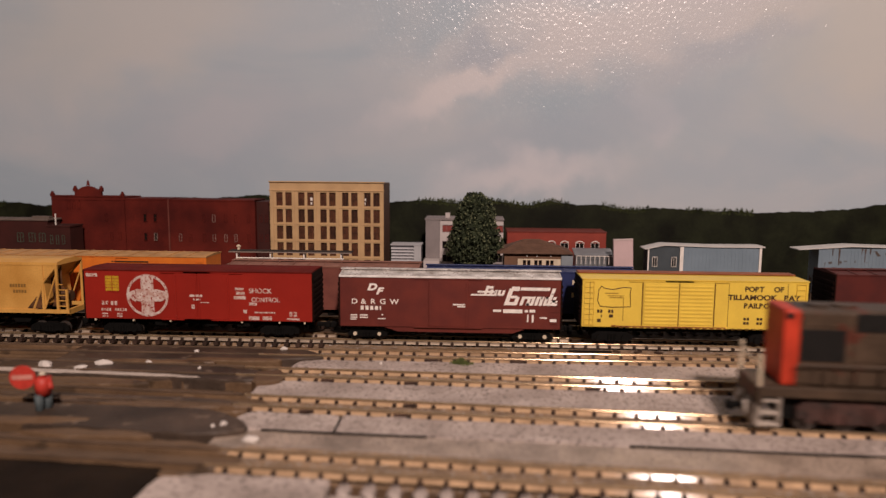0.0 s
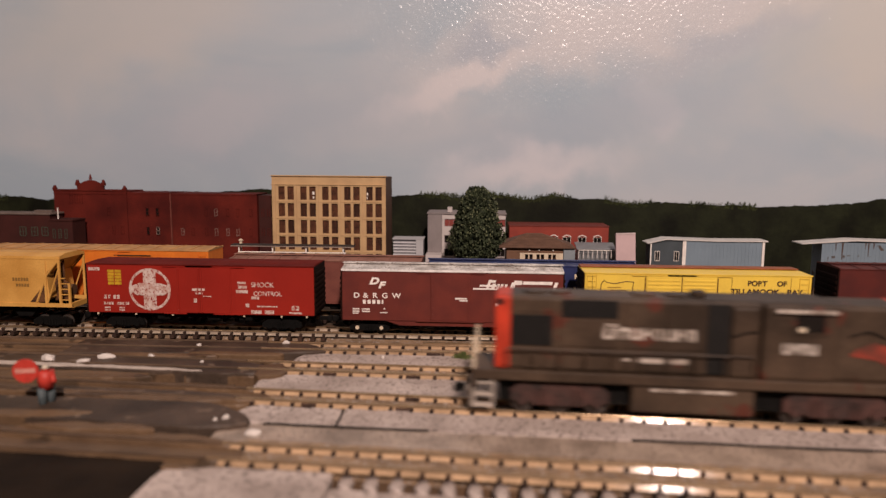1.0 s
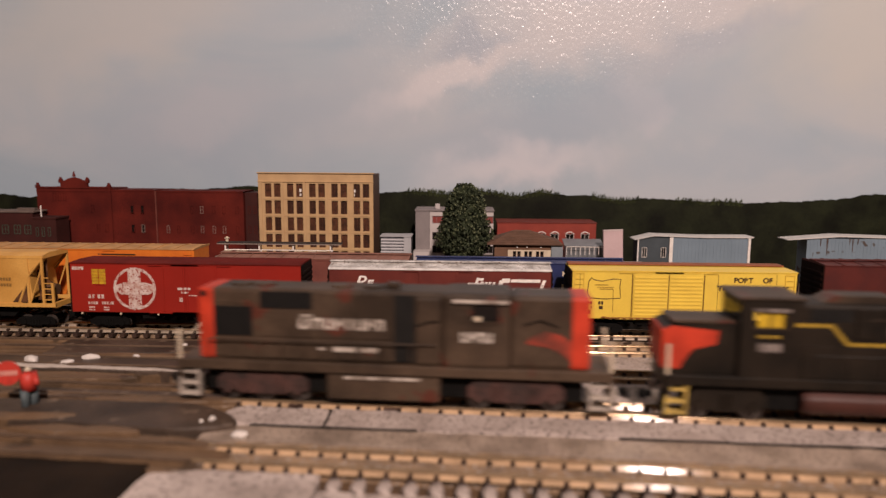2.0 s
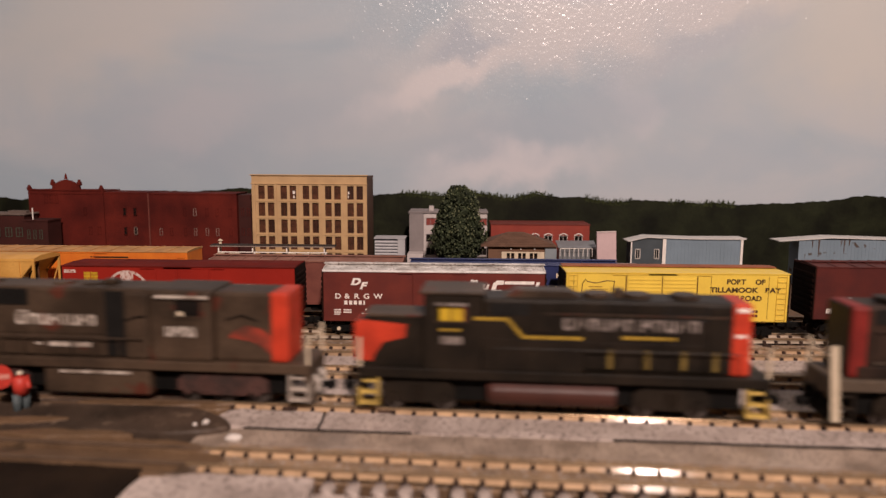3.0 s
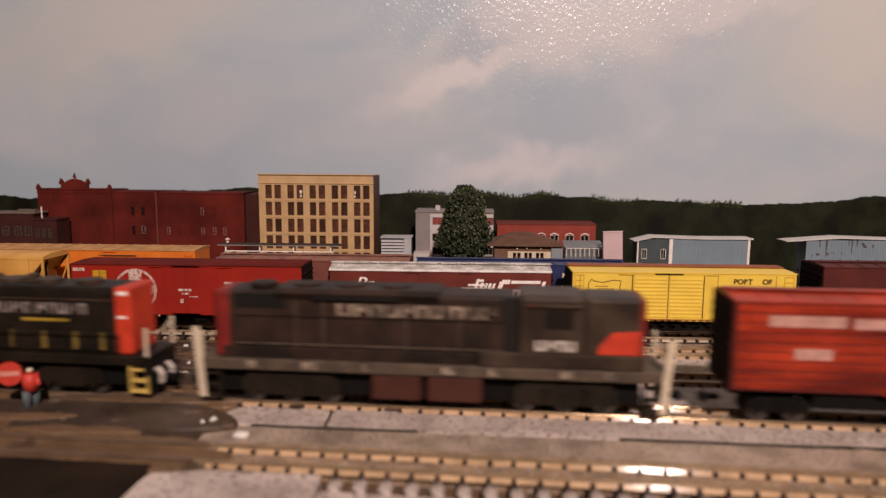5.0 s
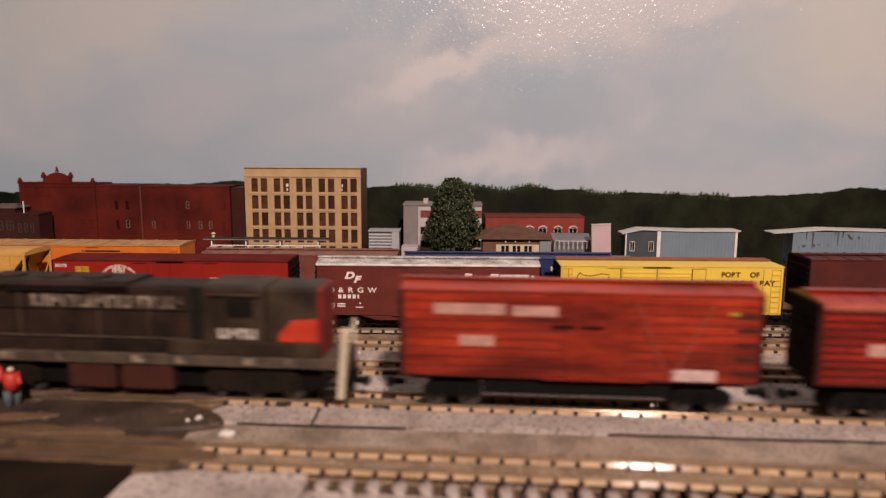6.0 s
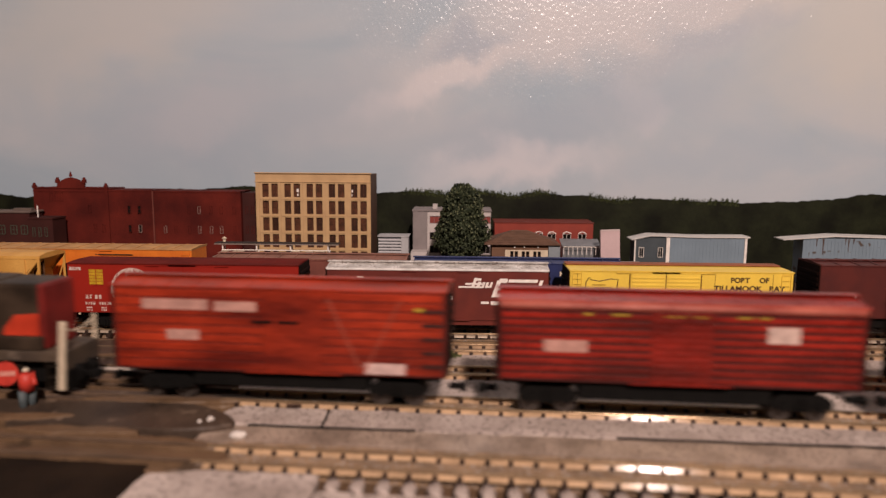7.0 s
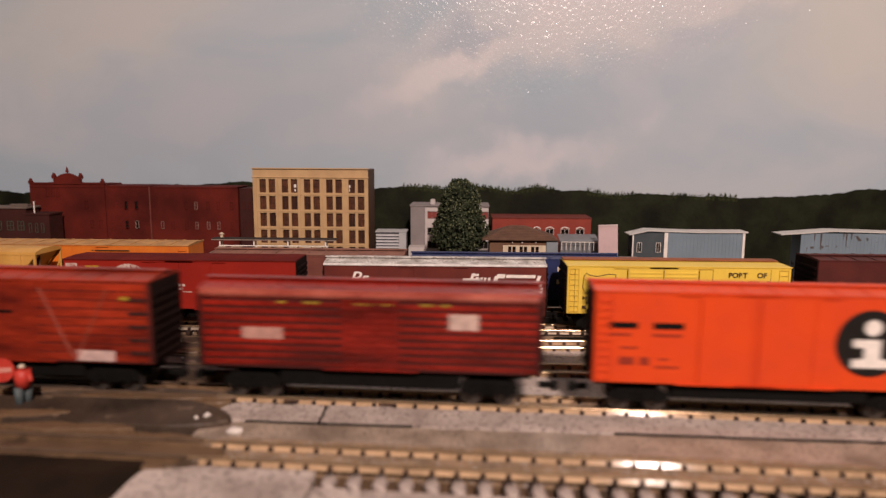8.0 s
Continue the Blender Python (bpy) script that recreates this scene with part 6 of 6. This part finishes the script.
def locomotive_long():
    """Third engine: long grey-brown hood leading, cab and low nose trailing."""
    o = 436.5
    lo = thing("locomotive", "long sooty grey-brown diesel locomotive with dull red ends", "locomotive", group="locomotives")
    MOVING.append((lo, o))
    sill = mat("dusty_sill_paint", (0.090, 0.065, 0.044), 0.6, 0, 0.6, 130, 0.25, 1300, second=(0.05, 0.037, 0.028))
    soot = mat("brown_soot_paint", (0.034, 0.019, 0.013), 0.55, 0, 0.6, 80, 0.25, 1300, second=(0.012, 0.008, 0.006), spec=0.2)
    darkgrey = mat("darker_grey_cab_paint", (0.058, 0.039, 0.026), 0.5, 0, 0.6, 80, 0.2, 1300, second=(0.022, 0.015, 0.010), spec=0.2)
    # black fill: underframe together with the shade below the sill
    block("underbody", (372 - o, 500 - o, -5.6, 5.6, 3.6, 11.3), BLACK, lo)
    block("frame", (366 - o, 507 - o, -9.4, 9.4, 11.2, 14.6), sill, lo, bevel=0.25)
    hood = part("long_hood", (lambda m: (box(m, 373 - o, 463 - o, -7.2, 7.2, 14.6, 35.6, bevel=1.2, segments=2), m)[1])(bmesh.new()), soot, lo)
    for i in range(14):
        x = 377 + i * 6.0
        for y in (-7.5, 7.2):
            block("hood_door", (x - o, x + 5 - o, y, y + 0.3, 19.6, 27.5), soot, hood, bevel=0.1)
    block("hood_base", (373 - o, 463 - o, -7.6, 7.6, 14.6, 18.2), soot, hood, bevel=0.2)
    bm = bmesh.new()
    prism(bm, [(-7.2, 33), (-9.0, 35.4), (-7.0, 36.6), (7.0, 36.6), (9.0, 35.4), (7.2, 33)], 390 - o, 440 - o)
    part("radiator_flare", bm, soot, hood)
    grille(hood, 377 - o, 393 - o, 30.4, 34.8, -7.3, 5)
    grille(hood, 402 - o, 428 - o, 33.4, 35.0, -8.3, 3)
    for z, m in ((19.0, sill), (28.0, soot)):
        block("hood_ledge", (377 - o, 459 - o, -7.95, -7.0, z, z + 0.5), m, hood, bevel=0.12)
    for x in (396, 404.5, 430, 446):
        block("hood_seam", (x - o, x + 0.4 - o, -7.7, -7.0, 18.4, 33.0), sill, hood)
    for x, w in ((381, 3), (398, 5), (417, 2), (441, 4), (455, 3), (476, 4), (489, 3)):
        block("sill_smear", (x - o, x + w - o, -9.5, -9.3, 12.0, 14.2), LETTAN, lo, "tan smear of worn sill paint", bevel=0.05)
    part("hood_end", (lambda m: (box(m, 370.6 - o, 376 - o, -7.3, 7.3, 14.6, 35.6, bevel=1.2, segments=2), m)[1])(bmesh.new()), DULLRED, lo, "dull red hood end")
    # thin black plate added over the red hood front
    block("front_plate", (370.2 - o, 370.65 - o, -6.6, 6.6, 15.0, 35.0), SP_BLACK, lo, "black plate over the hood front", bevel=0.15)
    bars(letter_bars(409 - o, 28.6, (4.8, 3.2, 4.2, 4.0, 3.2, 4.2, 3.2, 0, 4.4, 4.0, 4.0), 3.8, 0.9), -7.75, LETTAN, hood, "name_bar", "worn grey name on the hood")
    # shade of a hollow before the cab, painted as a black panel
    block("hollow_shade", (459.4 - o, 463.2 - o, -7.7, -6, 15, 35.4), GRILLE, hood)
    cab = part("cab", (lambda m: (box(m, 463.4 - o, 483 - o, -9.2, 9.2, 14.6, 36.4, bevel=1.4, segments=2), m)[1])(bmesh.new()), darkgrey, lo)
    block("side_window", (471.4 - o, 479.4 - o, -9.35, -8.9, 26.6, 32.4), GLASS, cab, bevel=0.15)
    bars(letter_bars(468.6 - o, 20.2, (2.7,) * 4, 3.1, 0.3), -9.3, NUMPALE, cab, "number_bar")
    sh = part("short_hood", (lambda m: (box(m, 483 - o, 499 - o, -8.2, 8.2, 14.6, 36.0, bevel=1.2, segments=2), m)[1])(bmesh.new()), darkgrey, lo)
    part("short_hood_end", (lambda m: (box(m, 497.5 - o, 500.6 - o, -7.8, 7.8, 14.6, 35.8, bevel=1.1, segments=2), m)[1])(bmesh.new()), DULLRED, lo, "dull red hood end")
    poly_mark("scarlet_wing", [[(499 - o, 19.4), (499 - o, 26.6), (491 - o, 26.0), (487.4 - o, 22.0), (486.6 - o, 19.4)]], -8.35, SCARLET, sh, "scarlet wing painted on the hood side")
    block("visor", (466 - o, 482 - o, -10.2, -9.1, 33.4, 34.0), SP_GREY, cab, bevel=0.12)
    block("walkway_box", (452 - o, 500 - o, -9.3, -7, 14.7, 19.2), darkgrey, lo, bevel=0.3)
    for x0, x1 in ((419.6, 434.8), (436.6, 453.2)):
        block("fuel_tank", (x0 - o, x1 - o, -8.6, 8.6, 3.0, 11.2), TANKRED, lo, "brown-red fuel tank", bevel=0.8, segments=2)
    for x in (394, 478):
        truck(lo, x - o, 3, 12.0, SP_BLACK, 9.8, 3.2, low=2.9)
    for x, w in ((366, -1), (507, 1)):
        end_gear(lo, x - o, w, sill, BLACK, BLACK)
        bm = bmesh.new()
        prism(bm, [(x - o + w * 1.8, 24.4), (x - o - w * 0.4, 24.6), (x - o - w * 1.2, 14.0), (x - o - w * 2.2, 2.4), (x - o - w * 0.1, 2.4), (x - o + w * 0.8, 14.0)], -9.9, -9.3, "y")
        part("pale_post", bm, CREAM, lo, "pale handrail post with white edge")
        steps(lo, x - o - w * 3.4, w, SP_BLACK)
    for x in (384, 398, 412, 426):
        bm = bmesh.new()
        cyl(bm, (x - o, 0, 36.6), "z", 4.2, 1.2, 20)
        part("roof_fan", bm, soot, lo)


def train_cars():
    stock_red = mat("weathered_stock_red", (0.38, 0.037, 0.013), 0.38, 0, 0.7, 70, 0.25, 700, second=(0.10, 0.010, 0.006), spec=0.3, stretch=(0.3, 1.0, 1.3))
    faint = mat("faint_red_brace", (0.34, 0.075, 0.045), 0.6, 0, 0.3, 300, 0.0, 1500)
    c1 = boxcar("tall weathered red boarded car with pale worn lettering", 103.0, 10.4, 36.6, stock_red, planks=9, behind=mat("shaded_red_board_gap", (0.11, 0.014, 0.009), 0.7, 0, 0.4, 70, 0.1, 1100), gap=0.07, doors=((-4, 14),), peak=1.6, truck_in=15, sill=stock_red, name="stock_car", category="stock car")
    MOVING.append((c1, 575.8))
    patch = mat("pinkish_worn_patch", (0.50, 0.27, 0.22), 0.7, 0, 0.3, 300, 0.0, 1500)
    bars([(-42, -21, 29.6, 32.8), (-19, -6, 29.4, 32.4), (-34.4, -24.2, 20.2, 23.4)], -9.8, patch, c1, "worn_lettering", "faded pink lettering panel")
    bars([(27.0, 39.4, 11.2, 14.6)], -9.8, mat("pale_sill_patch", (0.6, 0.42, 0.38), 0.7, 0, 0.3, 300, 0, 1500), c1, "sill_patch", "pale patch above the truck")
    bars([(-7.6, -1.0, 26.0, 26.8), (0.6, 7.0, 26.0, 26.8)], -10.1, BLACK, c1, "slot", "dark slot in the boards")
    bars([(42.0, 45.0, 30.8, 31.8)], -10.0, YELLOWSTRIPE, c1, "small_tag")
    # dark strips paint the shadow below each grab iron
    end_dark = mat("dark_ladder_shadow_red", (0.05, 0.010, 0.007), 0.7, 0, 0.3, 300, 0.1, 1500)
    for z in (13.5, 17.6, 21.8, 26.0, 30.2):
        block("grab_shadow", (44.5, 50.6, -10.05, -9.5, z, z + 1.2), end_dark, c1, "dark strip standing for the shadow below a grab iron")
    bm = bmesh.new()
    tube(bm, [(16, -9.9, 34), (26, -9.9, 12)], 0.3)
    tube(bm, [(38, -9.9, 34), (27, -9.9, 12)], 0.3)
    part("brace", bm, faint, c1, "faint diagonal brace")
    red2 = mat("deep_red_stock_paint", (0.31, 0.019, 0.010), 0.3, 0, 0.7, 70, 0.2, 800, second=(0.085, 0.007, 0.005), spec=0.4, stretch=(0.3, 1.0, 1.3))
    c2 = boxcar("deep red slatted stock car with a rounded shiny eave", 103.0, 10.8, 34.8, red2, planks=10, behind=mat("shaded_red_slat_gap", (0.06, 0.008, 0.006), 0.7, 0, 0.4, 70, 0.1, 1100), gap=0.17, doors=((-7.5, 9.5),), door_ribs=True, peak=1.8, truck_in=15, sill=red2, name="stock_car", category="stock car")
    MOVING.append((c2, 694.2))
    # glossy eave lip, its highlight also painted in as a lighter red
    bm = bmesh.new()
    prism(bm, [(-9.2, 35.3), (-10.2, 34.6), (-10.5, 33.7), (-10.1, 32.9), (-9.2, 32.7)], -51.0, 51.0)
    part("eave", bm, mat("glossy_eave_sheen_red", (0.42, 0.11, 0.075), 0.2, 0, 0.6, 50, 0.1, 900, second=(0.22, 0.03, 0.02), spec=0.8, spread=0.06), c2, "rounded glossy eave with its highlight put into the colour")
    bars([(-38.2, -25.6, 20.0, 23.6)], -9.8, patch, c2, "worn_lettering", "faded pink lettering panel")
    bars([(24.6, 33.4, 24.2, 29.0)], -9.8, mat("pale_square_emblem", (0.58, 0.42, 0.36), 0.7, 0, 0.35, 300, 0, 1500), c2, "emblem", "pale square emblem")
    bars([(-27, -24.4, 31.2, 31.8), (-19, -14, 31.2, 31.8), (-4, 2, 31.2, 31.8), (4, 8, 31.2, 31.8), (16, 20, 31.2, 31.8), (22, 25, 31.2, 31.8)], -9.95, YELLOWSTRIPE, c2, "yellow_tag", "short yellow tags below the eave")
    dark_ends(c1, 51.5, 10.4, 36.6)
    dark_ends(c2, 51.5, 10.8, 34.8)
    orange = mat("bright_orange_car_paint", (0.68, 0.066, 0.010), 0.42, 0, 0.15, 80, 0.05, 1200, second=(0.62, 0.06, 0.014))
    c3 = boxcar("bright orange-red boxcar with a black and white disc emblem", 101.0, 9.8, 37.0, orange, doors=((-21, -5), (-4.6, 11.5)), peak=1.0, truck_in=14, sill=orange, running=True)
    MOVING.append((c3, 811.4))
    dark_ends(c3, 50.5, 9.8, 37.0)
    bars([(-46.4, -38.2, 26.2, 28.0), (-33.8, -25.2, 26.2, 28.0)], -9.58, BLACK, c3, "name_bar", "black lettering as bars")
    bars([(-46.4, -40, 24.0, 24.7), (-34, -25.6, 24.0, 24.7), (-43, -38, 20.2, 20.8), (-43.2, -38.8, 15.4, 17.8), (-37.2, -34.6, 15.4, 17.8), (-32, -29, 17, 17.5), (-33, -26, 14.6, 15.2)], -9.58, mat("faint_dark_red_stencil", (0.28, 0.03, 0.012), 0.6, 0, 0.2, 300, 0, 1500), c3, "stencil_bar")
    bm = bmesh.new()
    cyl(bm, (26.0, -9.58, 23.6), "y", 9.6, 0.16, 48)
    disc = part("emblem_disc", bm, mat("black_emblem", (0.012, 0.010, 0.009), 0.45, 0, 0.2, 300, 0, 1500), c3, "black round emblem")
    poly_mark("emblem_beam", [[(21.0, 16.6), (31.6, 16.6), (31.6, 19.0), (28.6, 19.2), (28.6, 24.8), (21.2, 24.8), (21.2, 22.6), (24.2, 22.4), (24.2, 19.2), (21.0, 19.0)]], -9.7, WHITE, disc, "white beam shape of the emblem")
    bm = bmesh.new()
    cyl(bm, (26.2, -9.7, 28.2), "y", 2.3, 0.14, 24)
    part("emblem_dot", bm, WHITE, disc, "white dot of the emblem")


# ---- small things on the ground ----
def figurine():
    """A painted toy track worker, one plain mesh."""
    bm = bmesh.new()
    for y in (-1.2, 1.2):
        cyl(bm, (0.4 * y, y, 2.9), "z", 1.0, 5.8, 10, 1.2)
        box(bm, 0.4 * y - 1.6, 0.4 * y + 1.0, y - 0.8, y + 0.8, -0.2, 0.9, bevel=0.3)
    cyl(bm, (0, 0, 8.0), "z", 1.9, 5.0, 12, 2.3)
    cyl(bm, (0.3, -0.3, 11.0), "z", 0.85, 1.1, 12, 0.9)
    cyl(bm, (0.3, -0.3, 11.75), "z", 1.15, 0.7, 12, 0.5)
    tube(bm, [(-1.6, 0, 9.8), (-4.2, -1.0, 8.6)], 0.8, 8)
    tube(bm, [(1.8, 0, 9.8), (3.2, -1.4, 7.6)], 0.8, 8)
    bmesh.ops.scale(bm, vec=(1.12, 1.12, 1.1), verts=bm.verts[:])
    me = bpy.data.meshes.new("figurine")
    for v in bm.verts:
        v.co += Vector((noise.noise(v.co * 900), noise.noise(v.co * 900 + Vector((5, 5, 5))), 0)) * 0.0002
    bm.to_mesh(me)
    bm.free()
    shirt, trousers, skin = mat("red_toy_shirt", (0.50, 0.045, 0.03), 0.5, 0, 0.2, 400, 0, 1500), mat("grey_blue_toy_trousers", (0.075, 0.095, 0.10), 0.6, 0, 0.3, 400, 0, 1500), mat("white_hard_hat", (0.6, 0.52, 0.40), 0.5, 0, 0.2, 400, 0, 1500)
    for m in (shirt, trousers, skin):
        me.materials.append(m)
    for p in me.polygons:
        z = p.center.z / MM
        p.material_index = 2 if z > 12.2 else 0 if z > 6.9 else 1
        p.use_smooth = True
    ob = new("figurine", me)
    ob.matrix_world = pose(-0.1330, 0.1985, -0.0018)
    tagged(ob, "painted toy track worker in red shirt and blue-grey trousers", "figurine")
    s = thing("hand_sign", "round red hand-held sign with a pale bar", "sign", pose(-0.1372, 0.1955, 0.0105, 0, 0, 12))
    bm = bmesh.new()
    cyl(bm, (0, 0, 0), "y", 3.7, 0.5, 28)
    part("disc", bm, shirt, s)
    block("bar", (-2.9, 2.9, -0.4, -0.24, -0.6, 0.8), mat("pale_pink_bar", (0.6, 0.25, 0.2), 0.6, 0, 0.2, 400, 0, 1500), s)


def clutter():
    rng = random.Random(21)
    # two black wires along the ballast
    for x0, x1, dy in ((-62, -13, 0), (44, 330, 0)):
        w = thing("black_wire", "thin black wire lying along the ballast", "wire", group="wires on the ballast")
        bm = bmesh.new()
        pts = []
        k = 14
        for i in range(k + 1):
            x = x0 + (x1 - x0) * i / k
            pts.append((x, 187.2 - (x + 14) * 0.047 + 0.5 * noise.noise((x / 9, 0, 1)), -1.9))
        tube(bm, pts, 0.42, 6)
        part("strand", bm, BLACK, w)
    # a bright feeder rail piece and pale chips
    for x, y, l, hgt, wdt, turn in ((-62.5, 181.8, 4.5, 1.2, 2.6, 12), (-160.5, 242, 6, 1.8, 4, -30), (-140.5, 246.2, 6.5, 1.6, 2.4, 22), (-146, 240.5, 5, 0.9, 4.0, 40), (-124, 248.6, 3, 0.9, 1.6, -10), (-112, 264.6, 2.6, 1.0, 2.0, -40), (-78, 271.6, 3.2, 0.9, 1.6, 10), (-73, 189.3, 2.2, 0.9, 2.0, 30), (-36, 258, 1.4, 0.8, 0.8, 0), (-102, 243, 1.4, 0.6, 1.0, 0), (-75.5, 187.5, 1.2, 0.6, 1.0, 0)):
        c = thing("plaster_chip", "small broken chip of white plaster on the ground", "chip", pose(x * MM, y * MM, (-0.2 if x < -65 else -1.6) * MM, 0, 0, turn), "plaster chips")
        bm = bmesh.new()
        ret = bmesh.ops.create_icosphere(bm, subdivisions=2, radius=0.5 * MM)
        for v in bm.verts:
            k = 1 + 0.35 * noise.noise(v.co * 2500 + Vector((x, y, 0)))
            v.co = Vector((v.co.x * l * k, v.co.y * wdt * k, v.co.z * hgt * 2 * k))
        part("piece", bm, mat("white_plaster_chip", (0.62, 0.57, 0.52), 0.8, 0, 0.15, 400, 0.2, 1500), c)
    pts = lens(-200, -98, lambda x: 232.4 - 0.05 * (x + 100), lambda x: 235.2 - 0.06 * (x + 100), 0.3, 44)
    uneven_slab("pale_filler_line", pts, -0.3, -4, mat("pale_filler", (0.50, 0.43, 0.37), 0.8, 0, 0.2, 200, 0.2, 1200), "pale streak of spilled filler beside a buried rail", "filler", 0.2)
    # green weed tuft
    t = thing("weed_tuft", "small green foam weed tuft beside the track", "weed", pose(-0.0045, 0.2605, -0.003))
    bm = bmesh.new()
    for _ in range(420):
        a, r = rng.uniform(0, 6.28), abs(rng.gauss(0, 2.6))
        x, y = math.cos(a) * r * 1.3, math.sin(a) * r * 0.7
        hgt = rng.uniform(0.8, 4.2) * max(0.25, 1 - r / 7)
        dx, dy = rng.uniform(-0.8, 0.8), rng.uniform(-0.8, 0.8)
        vs = [bm.verts.new(Vector(p) * MM) for p in ((x - 0.2, y, 0), (x + 0.2, y, 0), (x + dx + 0.12, y + dy, hgt), (x + dx - 0.12, y + dy, hgt))]
        bm.faces.new(vs)
    tagged(part("blades", bm, mat("weed_green", (0.09, 0.11, 0.03), 0.8, 0, 0.4, 500, 0.1, 1500), t), kind="stuff")
    # loose spare rails and dark slats beside the yard track
    for x0, x1, y, m, nm, lb in ((-22, 16, 279.5, RAILTOP, "loose_rail", "loose length of bright rail lying on the ground"), (40, 58, 281.0, BLACK, "dark_slat", "loose dark slat lying on the ground"), (30, 66, 276.4, BLACK, "dark_slat", "loose dark slat lying on the ground")):
        c = thing(nm, lb, "scrap")
        bm = bmesh.new()
        box(bm, x0, x1, y - 0.6, y + 0.6, -1.9, -1.0, bevel=0.1)
        part("strip", bm, m, c)
    for k in range(14):
        x, y = 62 + k * 7.5 + rng.uniform(-2, 2), rng.uniform(276, 283)
        c = thing("tie_stub", "short broken stub of a dark tie lying in the dirt", "scrap", pose(x * MM, y * MM, -0.0014, 0, 0, rng.uniform(-40, 40)), "tie stubs in the dirt")
        bm = bmesh.new()
        w = rng.uniform(1.0, 2.6)
        box(bm, -w, w, -0.7, 0.7, -0.4, 0.4, bevel=0.15)
        part("stub", bm, TIE, c)
    # rail joiners
    for tr, x, side in (("T4", -22, -4.7), ("T4", -20, 4.7), ("T3", -22, -4.7), ("T2", 18, -4.7), ("T3", 42, -4.7), ("T2", -16, -4.7), ("T4", -52, -4.7), ("T3", -52, -4.7)):
        j = thing("rail_joiner", "dark metal rail joiner clipped round a rail", "rail joiner", pose(x * MM, tline(tr, x, side) * MM, 0), "rail joiners")
        bm = bmesh.new()
        box(bm, -2.4, 2.4, -1.1, 1.1, -2.1, -0.9, bevel=0.2)
        part("sleeve", bm, TIE, j)
    # gaps between ballast pieces
    for x, y0, y1 in ((-40.5, 190, 202), (-32, 262, 276), (82, 236, 250)):
        c = thing("ballast_joint", "dark open joint between two ballast sheets", "joint", kind="structure")
        bm = bmesh.new()
        for i in range(6):
            ya, yb = y0 + (y1 - y0) * i / 6, y0 + (y1 - y0) * (i + 1) / 6
            u = 0.4 * noise.noise((ya, 0, 0))
            box(bm, x + u - 0.25, x + u + 0.25, ya, yb, -3.2, -2.02)
        part("gap", bm, BLACK, c)
    tagged(block("black_block", (-420, -78, 60, 166, -6, -1.2), BLACKBLOCK, bevel=1.2, segments=2), "matt black painted board lying beside the tracks", "board")


room()
hills()
ground()
tracks()
ballast()
asphalt()
parked_cars()
tan_building()
brick_mill()
freight_platform()
clapboard_shed()
grey_warehouse()
conifer()
red_warehouse()
station()
pink_board()
blue_shed(131, 435, "blue-grey metal shed with white corner trim and pale roof", 0, 49.5, False)
blue_shed(217, 437, "worn blue-grey metal shed with rust-streaked wall", 0, 62, True)
locomotive_high_hood()
locomotive_low_nose()
locomotive_long()
train_cars()
figurine()
clutter()


def motions():
    for ob, s in MOVING:
        walk(ob, [(t, on_track(s + d)) for t, d in TRAVEL])
    moving = {ob for ob, s in MOVING}
    # wheels roll along with their cars, about 60 degrees from row to row
    ts, ds = [t for t, d in TRAVEL], [d for t, d in TRAVEL]
    rows = [(k / FPS, float(np.interp(k / FPS, ts, ds))) for k in range(8 * FPS + 1)]
    for axle, car, x, r in AXLES:
        if car not in moving:
            continue
        walk(axle, [(t, pose(x * MM, 0, r * MM, 0, math.degrees(d / r), 0)) for t, d in rows])


motions()
